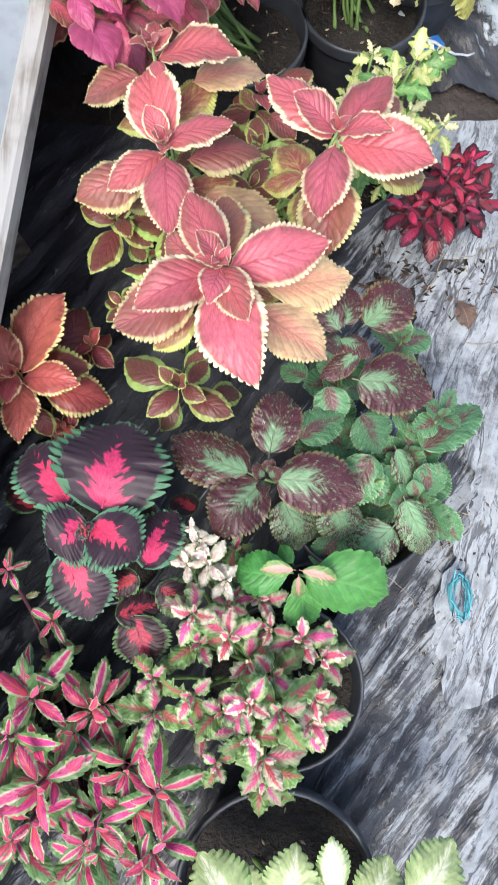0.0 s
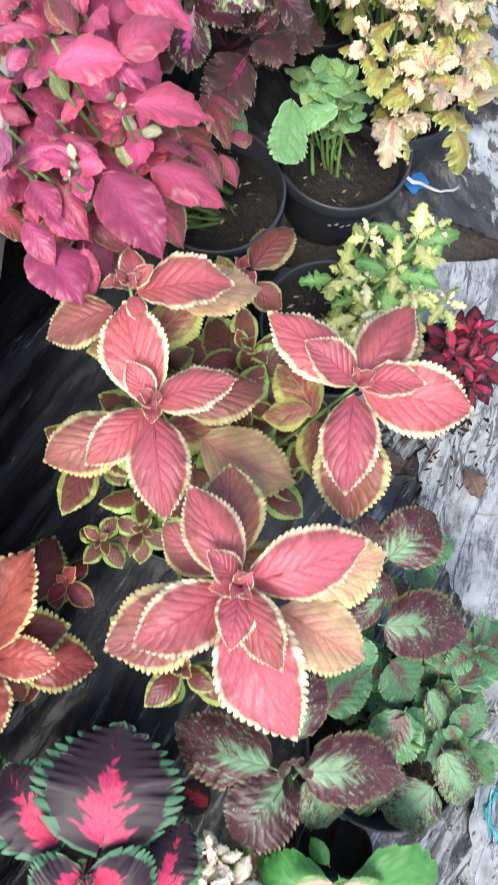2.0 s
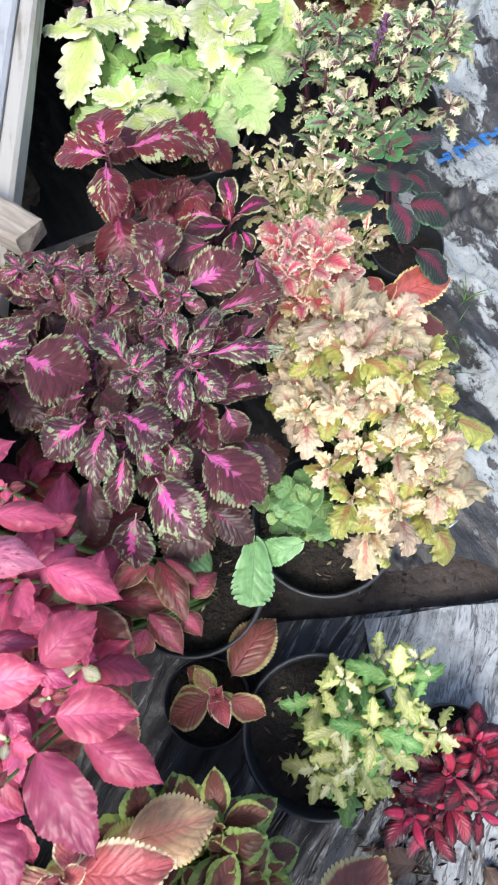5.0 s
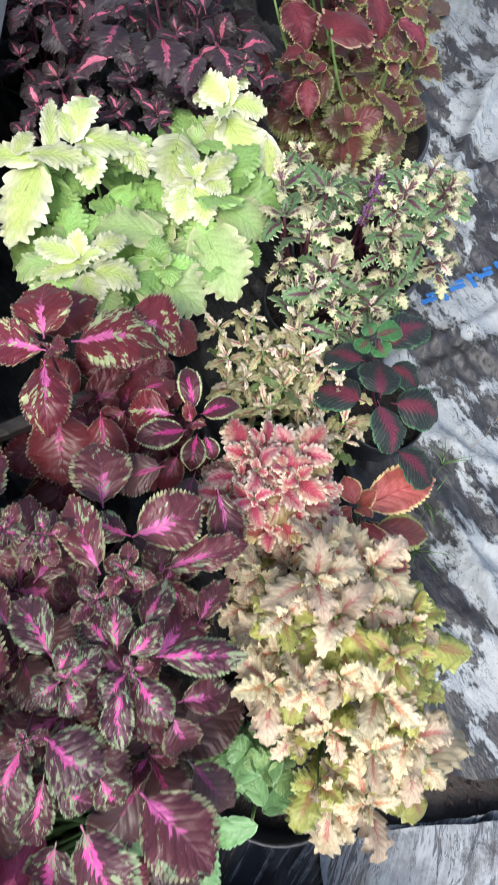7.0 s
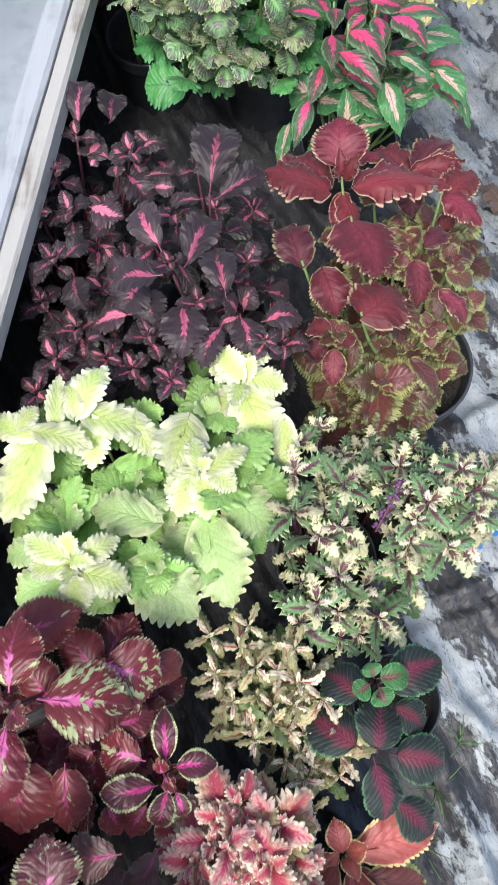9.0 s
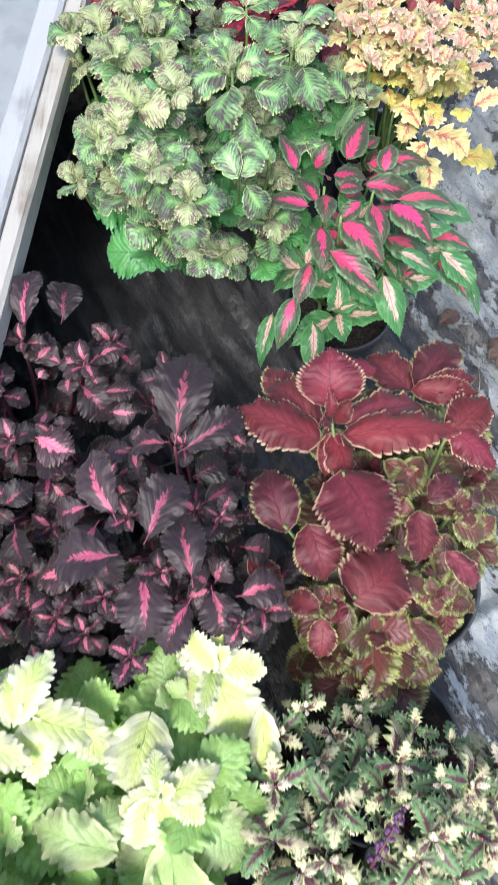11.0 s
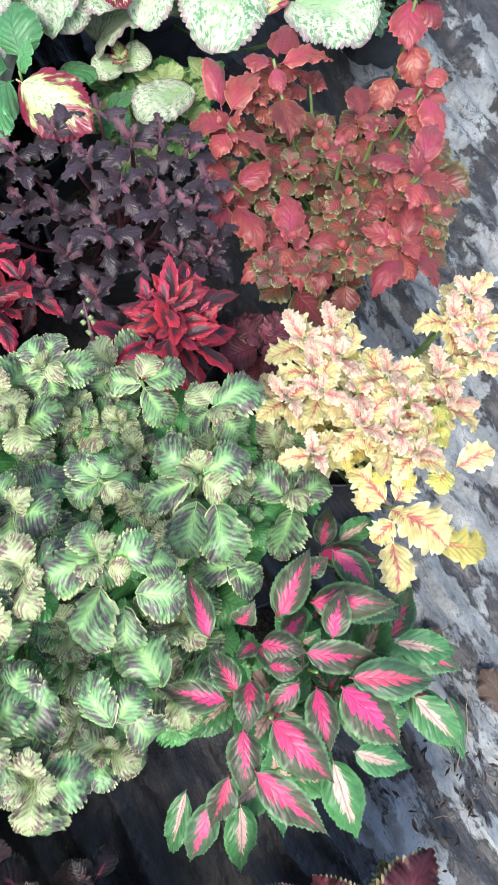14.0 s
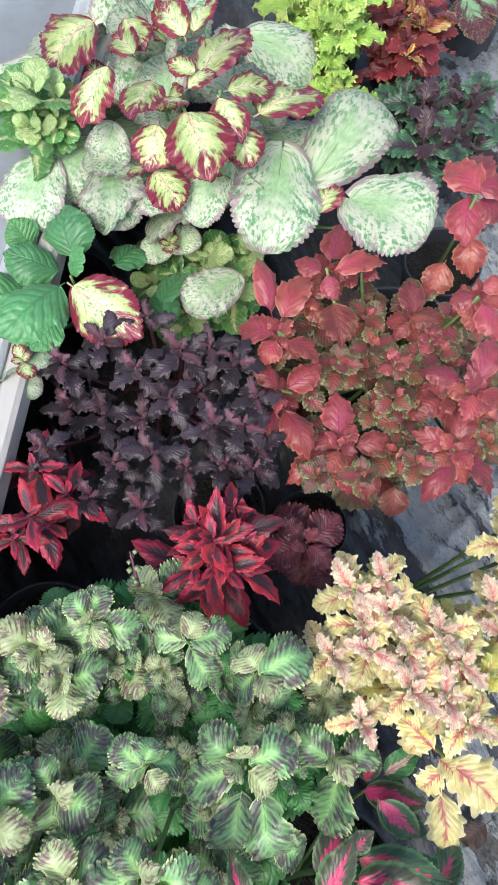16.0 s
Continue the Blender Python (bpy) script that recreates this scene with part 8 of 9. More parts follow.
for a, b, c, d, e, f, kind, wide in [(0.391, 2.266, 0.234, 0.359, 2.214, 0.222, 0, 0.71), (0.393, 2.270, 0.240, 0.405, 2.322, 0.240, 1, 0.75), (0.397, 2.266, 0.234, 0.428, 2.222, 0.222, 0, 0.66), (0.387, 2.270, 0.240, 0.348, 2.284, 0.240, 0, 0.85), (0.334, 2.241, 0.234, 0.362, 2.272, 0.222, 1, 0.77), (0.312, 2.246, 0.234, 0.307, 2.217, 0.222, 1, 0.91), (0.336, 2.234, 0.220, 0.333, 2.205, 0.198, 1, 0.97), (0.374, 2.312, 0.234, 0.362, 2.337, 0.222, 1, 0.96), (0.388, 2.316, 0.292, 0.346, 2.330, 0.280, 0, 0.71), (0.394, 2.310, 0.298, 0.415, 2.359, 0.298, 0, 0.71), (0.401, 2.308, 0.292, 0.426, 2.291, 0.280, 0, 1.00), (0.404, 2.405, 0.292, 0.378, 2.399, 0.280, 0, 1.03)]:
    brick.leaf((a, b, c), (d, e, f), kind, wide)
for a, b, c, d, e, f, kind, wide in [(0.406, 2.398, 0.292, 0.428, 2.361, 0.280, 0, 0.91), (0.405, 2.405, 0.298, 0.432, 2.417, 0.298, 0, 0.93), (0.396, 2.303, 0.290, 0.385, 2.325, 0.313, 0, 0.74)]:
    brick.leaf((a, b, c), (d, e, f), kind, wide)
for x, y, z, az, size, pairs in [(0.324, 2.331, 0.298, 30, 0.021, 3), (0.358, 2.355, 0.298, 70, 0.021, 3), (0.262, 2.432, 0.285, 20, 0.029, 4), (0.217, 2.363, 0.285, 50, 0.028, 4), (0.408, 2.405, 0.285, 10, 0.030, 4), (0.400, 2.312, 0.285, 60, 0.030, 4), (0.244, 2.406, 0.285, 30, 0.029, 4), (0.223, 2.319, 0.245, 20, 0.031, 4), (0.279, 2.266, 0.245, 60, 0.031, 4), (0.388, 2.264, 0.245, 30, 0.032, 4), (0.356, 2.404, 0.245, 0, 0.030, 4), (0.302, 2.456, 0.245, 50, 0.031, 3), (0.383, 2.320, 0.245, 20, 0.031, 4)]:
    brick.shoot(x, y, z, az, size, pairs, low=0)
for x, y, z, az, size, pairs in [(0.332, 2.361, 0.230, 20, 0.034, 4), (0.303, 2.354, 0.230, 60, 0.031, 4), (0.371, 2.350, 0.230, 40, 0.034, 4), (0.347, 2.301, 0.230, 10, 0.033, 4), (0.314, 2.312, 0.230, 75, 0.028, 4), (0.256, 2.411, 0.230, 30, 0.033, 4), (0.397, 2.414, 0.230, 60, 0.035, 4), (0.394, 2.363, 0.230, 0, 0.035, 4), (0.309, 2.412, 0.230, 45, 0.035, 4), (0.363, 2.439, 0.230, 15, 0.032, 4), (0.246, 2.286, 0.230, 60, 0.028, 4), (0.423, 2.279, 0.230, 35, 0.030, 4), (0.329, 2.265, 0.230, 60, 0.031, 4), (0.205, 2.352, 0.245, 10, 0.028, 4), (0.245, 2.328, 0.245, 40, 0.028, 4), (0.257, 2.236, 0.245, 60, 0.024, 4)]:
    brick.shoot(x, y, z, az, size, pairs, low=0, kinds=(1, 2, 2, 2, 2))
for x, y, z, az, size, pairs in [(0.300, 2.238, 0.245, 20, 0.024, 4), (0.333, 2.319, 0.245, 30, 0.030, 4), (0.353, 2.250, 0.245, 70, 0.027, 4), (0.278, 2.353, 0.245, 0, 0.031, 4), (0.420, 2.298, 0.245, 20, 0.029, 4), (0.380, 2.368, 0.245, 45, 0.028, 4), (0.312, 2.373, 0.245, 15, 0.028, 4), (0.346, 2.355, 0.245, 60, 0.027, 4)]:
    brick.shoot(x, y, z, az, size, pairs, low=0, kinds=(1, 2, 2, 2, 2))
for top in [(0.260, 2.416, 0.314), (0.217, 2.360, 0.295), (0.268, 2.395, 0.295), (0.222, 2.313, 0.265), (0.351, 2.395, 0.265), (0.280, 2.269, 0.240), (0.390, 2.267, 0.240), (0.396, 2.309, 0.298), (0.403, 2.399, 0.298)]:
    brick.stem(top)

rust = Plant("rust and coral coleus with wavy leaves", BRICK, (0.425, 2.555, 0.050, 0.110), seed=88)
for a, b, c, d, e, f, kind, wide in [(0.409, 2.495, 0.316, 0.377, 2.543, 0.304, 0, 0.88), (0.400, 2.511, 0.302, 0.399, 2.460, 0.280, 0, 1.03), (0.405, 2.482, 0.277, 0.413, 2.446, 0.247, 1, 0.98), (0.401, 2.500, 0.316, 0.435, 2.520, 0.304, 0, 1.09), (0.405, 2.503, 0.316, 0.412, 2.554, 0.304, 0, 0.80), (0.391, 2.473, 0.242, 0.376, 2.444, 0.212, 1, 0.89), (0.407, 2.504, 0.302, 0.435, 2.491, 0.280, 0, 1.12)]:
    rust.leaf((a, b, c), (d, e, f), kind, wide)
for top in [(0.400, 2.492, 0.322)]:
    rust.stem(top)

wine = Plant("small wine red coleus", WINE, (0.259, 2.211, 0.045, 0.090), seed=89)
for x, y, z, az, size, pairs in [(0.250, 2.177, 0.205, 35, 0.052, 4), (0.266, 2.156, 0.180, -98, 0.028, 3), (0.230, 2.194, 0.190, 153, 0.020, 3)]:
    wine.shoot(x, y, z, az, size, pairs, low=1)

painted = Plant("cream and green coleus with burgundy-edged large leaves", PAINTED, (0.083, 2.765, 0.100, 0.130), seed=91)
for a, b, c, d, e, f, kind, wide in [(0.128, 2.533, 0.384, 0.155, 2.461, 0.372, 0, 1.11), (0.103, 2.530, 0.370, 0.094, 2.492, 0.348, 0, 1.49), (0.100, 2.558, 0.390, 0.083, 2.511, 0.390, 0, 1.27), (0.056, 2.583, 0.384, 0.035, 2.519, 0.372, 0, 0.81), (0.136, 2.556, 0.384, 0.180, 2.633, 0.372, 0, 0.83), (0.162, 2.550, 0.384, 0.209, 2.565, 0.372, 0, 0.91), (0.189, 2.536, 0.370, 0.250, 2.586, 0.348, 0, 1.04), (0.157, 2.546, 0.384, 0.180, 2.503, 0.372, 0, 1.02), (0.175, 2.526, 0.370, 0.189, 2.498, 0.348, 0, 1.34), (0.035, 2.651, 0.370, -0.019, 2.607, 0.348, 0, 1.34), (0.064, 2.636, 0.384, 0.085, 2.606, 0.372, 0, 1.17), (0.096, 2.501, 0.345, 0.117, 2.473, 0.315, 0, 1.41)]:
    painted.leaf((a, b, c), (d, e, f), kind, wide)
for a, b, c, d, e, f, kind, wide in [(0.125, 2.608, 0.384, 0.096, 2.667, 0.372, 0, 0.65), (0.130, 2.614, 0.384, 0.145, 2.671, 0.372, 0, 0.64), (0.139, 2.563, 0.390, 0.112, 2.577, 0.390, 0, 1.12), (0.130, 2.545, 0.390, 0.155, 2.564, 0.390, 0, 1.18), (0.080, 2.589, 0.384, 0.054, 2.630, 0.372, 0, 0.77), (0.130, 2.540, 0.382, 0.114, 2.512, 0.405, 0, 0.74), (0.054, 2.549, 0.345, 0.043, 2.526, 0.315, 1, 1.20), (0.244, 2.522, 0.300, 0.313, 2.625, 0.300, 1, 0.72), (0.283, 2.504, 0.300, 0.356, 2.456, 0.300, 1, 1.17), (0.252, 2.483, 0.300, 0.269, 2.520, 0.300, 0, 1.22), (0.216, 2.549, 0.315, 0.200, 2.442, 0.293, 1, 0.82), (0.164, 2.531, 0.315, 0.130, 2.475, 0.293, 1, 1.05)]:
    painted.leaf((a, b, c), (d, e, f), kind, wide)
for a, b, c, d, e, f, kind, wide in [(0.025, 2.555, 0.315, -0.009, 2.501, 0.293, 1, 0.99), (0.049, 2.530, 0.315, 0.061, 2.468, 0.293, 1, 1.14), (-0.019, 2.536, 0.315, -0.037, 2.462, 0.293, 1, 0.96), (-0.039, 2.641, 0.329, -0.077, 2.587, 0.317, 1, 0.73), (0.175, 2.722, 0.290, 0.249, 2.687, 0.260, 1, 1.00), (0.093, 2.579, 0.255, 0.065, 2.532, 0.225, 1, 1.03), (-0.050, 2.613, 0.290, -0.077, 2.585, 0.260, 1, 0.96), (0.173, 2.444, 0.250, 0.122, 2.401, 0.250, 1, 0.85)]:
    painted.leaf((a, b, c), (d, e, f), kind, wide)
for x, y, z, az, size, pairs in [(0.099, 2.483, 0.250, 20, 0.036, 3), (-0.021, 2.574, 0.250, 60, 0.038, 3), (0.179, 2.577, 0.250, 10, 0.037, 3)]:
    painted.shoot(x, y, z, az, size, pairs, low=0)
for top in [(0.129, 2.526, 0.390), (0.108, 2.545, 0.390), (0.160, 2.545, 0.390), (0.245, 2.523, 0.300), (0.281, 2.472, 0.300), (0.205, 2.536, 0.300), (0.021, 2.541, 0.300)]:
    painted.stem(top)

painted_low = Plant("green coleus with pale mottled broad leaf", PAINTED, (-0.052, 2.512, 0.055, 0.100), seed=92)
for a, b, c, d, e, f, kind, wide in [(0.016, 2.430, 0.298, 0.011, 2.477, 0.321, 2, 1.16), (0.007, 2.417, 0.298, -0.044, 2.425, 0.321, 2, 0.86), (0.010, 2.406, 0.298, -0.037, 2.338, 0.321, 2, 0.81), (0.013, 2.405, 0.300, 0.089, 2.353, 0.288, 0, 0.97), (0.015, 2.412, 0.298, 0.034, 2.430, 0.321, 2, 0.98), (-0.018, 2.393, 0.298, -0.058, 2.380, 0.321, 2, 1.17), (0.010, 2.366, 0.306, -0.008, 2.329, 0.306, 2, 1.19), (-0.025, 2.443, 0.298, -0.042, 2.460, 0.321, 2, 1.36), (0.095, 2.404, 0.261, 0.118, 2.456, 0.231, 2, 0.63), (0.108, 2.379, 0.261, 0.086, 2.442, 0.231, 2, 0.57), (0.044, 2.448, 0.261, 0.072, 2.489, 0.231, 2, 0.74)]:
    painted_low.leaf((a, b, c), (d, e, f), kind, wide)
for x, y, z, az, size, pairs in [(-0.016, 2.320, 0.306, 20, 0.029, 4), (-0.033, 2.365, 0.306, 60, 0.027, 3)]:
    painted_low.shoot(x, y, z, az, size, pairs, low=0)
for top in [(0.018, 2.408, 0.306)]:
    painted_low.stem(top)

dapple = Plant("small round-leaved green and cream dappled coleus", DAPPLE, (0.110, 2.524, 0.060, 0.100), seed=93)
dapple.patch([0.043, 2.515, 0.205, 2.525, 0.194, 2.481, 0.171, 2.424, 0.084, 2.416, 0.054, 2.471], 0.2, 0.042, 16, 4, 0.03, 1, 0.02)

dapple_small = Plant("small cream dappled coleus", DAPPLE, (-0.105, 2.801, 0.045, 0.090), seed=94)
dapple_small.patch([-0.055, 2.597, -0.001, 2.611, 0.015, 2.525, -0.033, 2.518], 0.35, 0.035, 9, 4, 0.03, 1, 0.02)

frill_lime = Plant("lime green frilled coleus", FRILLLIME, (0.276, 2.958, 0.060, 0.100), seed=95)
frill_lime.patch([0.216, 2.851, 0.295, 2.860, 0.303, 2.733, 0.287, 2.648, 0.260, 2.655, 0.237, 2.733], 0.28, 0.05, 16, 4, 0.03, 1, 0.02)

ember = Plant("dark red and gold coleus", EMBER, (0.394, 2.949, 0.055, 0.090), seed=96)
ember.patch([0.318, 2.816, 0.350, 2.861, 0.397, 2.843, 0.401, 2.773, 0.359, 2.714, 0.323, 2.747], 0.23, 0.045, 12, 4, 0.03, 1, 0.02)

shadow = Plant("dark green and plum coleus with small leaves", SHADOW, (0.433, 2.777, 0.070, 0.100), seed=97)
shadow.patch([0.333, 2.728, 0.396, 2.754, 0.474, 2.772, 0.466, 2.653, 0.405, 2.637, 0.352, 2.644], 0.19, 0.042, 18, 4, 0.03, 1, 0.02)

wine_far = Plant("burgundy coleus with green-edged round leaves", MOTTLE, (0.506, 3.025, 0.050, 0.090), seed=98)
for a, b, c, d, e, f, kind, wide in [(0.442, 2.889, 0.200, 0.470, 2.839, 0.170, 0, 1.2), (0.449, 2.880, 0.200, 0.427, 2.868, 0.170, 0, 1.1), (0.457, 2.889, 0.200, 0.511, 2.897, 0.170, 0, 1.1), (0.450, 2.899, 0.200, 0.453, 2.984, 0.180, 0, 1.1)]:
    wine_far.leaf((a, b, c), (d, e, f), kind, wide)
magenta.patch([-0.232, 0.814, -0.164, 0.834, -0.109, 0.776, -0.056, 0.699, -0.056, 0.648, -0.040, 0.580, -0.115, 0.534, -0.167, 0.525, -0.208, 0.572], 0.265, 0.07, 12, 4, 0.04, 1, 0.03, (1, 1, 2, 1, 2))
purple.patch([-0.221, 0.975, -0.129, 0.995, -0.011, 0.982, 0.062, 0.960, 0.091, 0.888, 0.078, 0.805, 0.037, 0.722, -0.030, 0.724, -0.081, 0.800, -0.165, 0.853], 0.28, 0.075, 12, 4, 0.04, 1, 0.03, (1, 1, 1, 2, 2))
lime.patch([-0.099, 1.384, 0.016, 1.402, 0.146, 1.426, 0.165, 1.341, 0.128, 1.219, 0.057, 1.194, -0.046, 1.192, -0.076, 1.279], 0.235, 0.06, 10, 3, 0.03, 1, 0.03, (1, 2, 2, 2, 2))
star.patch([0.125, 2.178, 0.163, 2.196, 0.203, 2.187, 0.205, 2.140, 0.167, 2.118, 0.133, 2.132], 0.29, 0.05, 8, 4, 0.03, 0, 0.015)
needle.patch([-0.246, -0.061, -0.162, -0.077, -0.114, -0.155, -0.059, -0.225, -0.063, -0.283, -0.177, -0.292, -0.251, -0.283, -0.265, -0.104], 0.185, 0.062, 12, 4, 0.02, 1, 0.02)
coral.style = CORAL_GREEN
coral.patch([-0.149, 0.418, -0.092, 0.479, 0.009, 0.492, 0.069, 0.406, 0.040, 0.318, -0.035, 0.311, -0.121, 0.305], 0.2, 0.06, 10, 4, 0.02, 1, 0.03, (2, 2, 2, 2, 2))
black_pink.patch([0.036, 1.707, 0.114, 1.711, 0.161, 1.656, 0.190, 1.560, 0.210, 1.485, 0.170, 1.420, 0.060, 1.420], 0.20, 0.055, 16, 3, 0.02, 0, 0.02, (1, 2, 2, 2, 2))
black_pink_b.patch([-0.121, 1.670, -0.059, 1.779, 0.008, 1.712, 0.052, 1.449, -0.021, 1.410, -0.072, 1.441, -0.103, 1.542], 0.19, 0.05, 14, 3, 0.02, 0, 0.02, (1, 2, 2, 2, 2))
veined.patch([0.102, 2.121, 0.183, 2.090, 0.266, 2.015, 0.250, 1.945, 0.203, 1.848, 0.150, 1.803, 0.102, 1.980], 0.235, 0.05, 13, 3, 0.03, 0, 0.02, (1, 2, 2, 2, 2))
veined_b.patch([-0.043, 2.061, 0.055, 2.135, 0.099, 2.129, 0.110, 1.863, 0.045, 1.846, -0.002, 1.996], 0.235, 0.05, 11, 3, 0.03, 0, 0.02, (1, 2, 2, 2, 2))
painted.patch([-0.056, 2.724, 0.059, 2.740, 0.182, 2.709, 0.225, 2.627, 0.217, 2.511, 0.053, 2.483, -0.029, 2.521], 0.29, 0.08, 9, 3, 0.05, 0, 0.02, (0, 1, 1, 1, 1))
brick.patch([0.205, 2.403, 0.286, 2.492, 0.466, 2.432, 0.460, 2.331, 0.404, 2.247, 0.249, 2.234], 0.17, 0.05, 12, 3, 0.02, 0, 0.02, (2, 2, 2, 2, 2))
flame.patch([0.193, 1.917, 0.354, 1.907, 0.367, 1.832, 0.320, 1.780, 0.220, 1.755], 0.235, 0.065, 8, 3, 0.02, 0, 0.02, (1, 2, 2, 2, 2))
purple_back.patch([-0.10, 1.10, -0.02, 1.17, 0.08, 1.12, 0.10, 1.03, 0.02, 0.99, -0.08, 1.02], 0.21, 0.075, 8, 3, 0.02, 0, 0.02, (1, 1, 1, 1, 1))
straw.patch([0.106, 1.163, 0.186, 1.176, 0.232, 1.137, 0.259, 1.049, 0.200, 1.010, 0.110, 1.070], 0.16, 0.036, 10, 3, 0.03, 0, 0.03, (0, 1, 1, 2, 2))
magenta.patch([-0.232, 0.814, -0.164, 0.834, -0.080, 0.740, -0.060, 0.600, -0.115, 0.534, -0.187, 0.525, -0.215, 0.640], 0.335, 0.052, 15, 3, 0.05, 0, 0.03, (0, 1, 1, 1, 2))
cream.patch([0.105, 0.930, 0.170, 0.950, 0.250, 0.925, 0.285, 0.850, 0.130, 0.840], 0.275, 0.046, 9, 4, 0.04, 0, 0.03, (0, 1, 1, 1, 2))
SPIKE_FROM, SPIKE_TO = (0.274, 1.265), (0.299, 1.311)
SPIKE_PALE_AT = (0.112, 2.121)
mottle.patch([0.077, 0.260, 0.170, 0.288, 0.229, 0.193, 0.229, 0.090, 0.171, 0.029, 0.110, 0.041, 0.063, 0.154], 0.14, 0.055, 8, 4, 0.03, 1, 0.03, (2, 2, 2, 2, 2))
burgundy.patch([0.242, 1.654, 0.334, 1.656, 0.421, 1.675, 0.419, 1.585, 0.330, 1.572, 0.241, 1.581], 0.19, 0.05, 8, 4, 0.02, 1, 0.03, (1, 2, 2, 2, 2))
confetti.style = WHITEPINK
for x, y, z, az, size, pairs in [(-0.049, 0.025, 0.225, 20, 0.025, 4), (-0.038, 0.004, 0.225, 60, 0.028, 4), (-0.059, 0.004, 0.225, 10, 0.023, 4), (-0.022, -0.011, 0.225, 40, 0.021, 4), (-0.055, 0.036, 0.225, 0, 0.019, 3)]:
    confetti.shoot(x, y, z, az, size, pairs, low=0)


# ---- small things on the films ----
def flat_material(name, col, rough=0.6):
    return plain_material(name, col, rough, 0.25, 80, 0.2, 0.001)


TEAL = flat_material("teal_twine", (0.10, 0.42, 0.48), 0.5)
BLUE = flat_material("blue_print", (0.03, 0.16, 0.46), 0.5)
DARK_PRINT = flat_material("grey_print", (0.10, 0.11, 0.13), 0.6)
CHALK = flat_material("white_marker", (0.68, 0.70, 0.72), 0.6)
STRAW_DRY = flat_material("dry_straw", (0.34, 0.28, 0.19), 0.8)
DEAD = leaf_material("dead_leaf", (0.10, 0.06, 0.045), None, (0.13, 0.09, 0.06), (0.18, 0.12, 0.09), m=(0.06, 0.03), vein_amt=0.5, vary=0.3, rough=0.7, thin=0.05)


def twine():
    rng = random.Random(5)
    pts, a = [], 0.0
    for i in range(70):
        a += rng.uniform(0.3, 1.0)
        r = 0.010 + 0.012 * rng.random()
        pts.append((r * math.cos(a) * 0.7, r * math.sin(a) * 1.5, 0.004 + 0.010 * rng.random()))
    ob = new("twine_tangle", tube_mesh("twine_tangle", pts, 0.0011, 0.0009, TEAL, 5))
    ob.location = (0.257, -0.033, 0.030)
    tagged(ob, "tangle of frayed teal twine on the film", "twine")


twine()


def stalk(name, a, b, bend, r, mat, label, seed, category="dry stalk"):
    rng = random.Random(seed)
    a, b = Vector(a), Vector(b)
    side = (b - a).cross(Vector((0, 0, 1))).normalized()
    pts = [a.lerp(b, i / 11) + side * (bend * math.sin(math.pi * i / 11) + rng.uniform(-0.002, 0.002)) + Vector((0, 0, 0.004 * rng.random())) for i in range(12)]
    tagged(new(name, tube_mesh(name, pts, r, r * 0.5, mat, 5)), label, category)


for k, (x, y, ang, ln) in enumerate([(0.22, 0.02, 35, 0.09), (0.25, -0.10, 60, 0.10), (0.21, -0.05, 140, 0.07), (0.27, 0.42, 20, 0.08), (0.24, 0.37, 70, 0.07),
                                     (0.30, 0.40, 150, 0.06), (0.42, 1.06, 40, 0.10), (0.40, 1.10, 110, 0.07), (0.47, 1.75, 80, 0.09), (0.44, 1.70, 30, 0.06), (0.29, 0.30, 10, 0.07)]):
    a = radians(ang)
    stalk("grass_stalk", (x, y, 0.016), (x + ln * math.cos(a), y + ln * math.sin(a), 0.020), 0.008, 0.0007, STRAW_DRY, "thin dry grass stalk lying on the film", k)
stalk("root_runner", (0.205, 0.745, 0.09), (0.33, 0.742, 0.022), 0.02, 0.0028, CHALK, "pale dry root running over the film", 40, "root")
stalk("root_runner", (0.205, 0.735, 0.07), (0.19, 0.665, 0.012), 0.01, 0.0016, STRAW_DRY, "thin dry root hanging from a pot", 41, "root")


def dead_leaf(x, y, z, az, ln, seed):
    rng = random.Random(seed)
    ob = new("fallen_leaf", leaf_mesh("fallen_leaf", DEAD, rng, ratio=0.55, teeth=10, amp=0.06, arch=0.10, fold=0.3, ruffle=0.05, stalk=0.2))
    ob.matrix_basis = pose(x, y, z, 0, 0, az) @ Matrix.Diagonal((ln, ln, ln, 1))
    tagged(ob, "fallen dry brown leaf lying on the film", "dead leaf")


dead_leaf(0.545, 1.795, 0.028, 35, 0.075, 3)
dead_leaf(0.28, 0.365, 0.022, 200, 0.05, 4)
dead_leaf(0.47, 1.90, 0.028, 120, 0.045, 6)
dead_leaf(0.22, 0.36, 0.020, 70, 0.06, 8)


def print_bar(x, y, z, az, w, h, mat, label, name="printed_mark"):
    """A flat printed mark that lies on the film."""
    n_, verts, faces = 6, [], []
    for i in range(n_ + 1):
        for j in (0, 1):
            verts.append(((i / n_ - 0.5) * w, (j - 0.5) * h * (1 + 0.15 * math.sin(i * 1.9)), 0.001 * math.sin(i)))
    for i in range(n_):
        faces.append((2 * i, 2 * i + 2, 2 * i + 3, 2 * i + 1))
    ob = new(name, mesh_from(name, verts, faces, (mat,)))
    ob.matrix_basis = pose(x, y, z, 0, 0, az)
    tagged(ob, label, "printing")


for k in range(6):
    x, y = 0.418 + 0.022 * k, 1.287 + 0.009 * k
    print_bar(x, y, 0.036, 112 if k % 2 else 20, 0.024, 0.007, BLUE, "blue printed bar on the film")
    print_bar(x + 0.004, y + 0.009, 0.036, 20, 0.014, 0.005, BLUE, "blue printed bar on the film")
print_bar(0.262, 0.735, 0.05, 30, 0.03, 0.022, BLUE, "scrap of blue plastic on the film", "plastic_scrap")


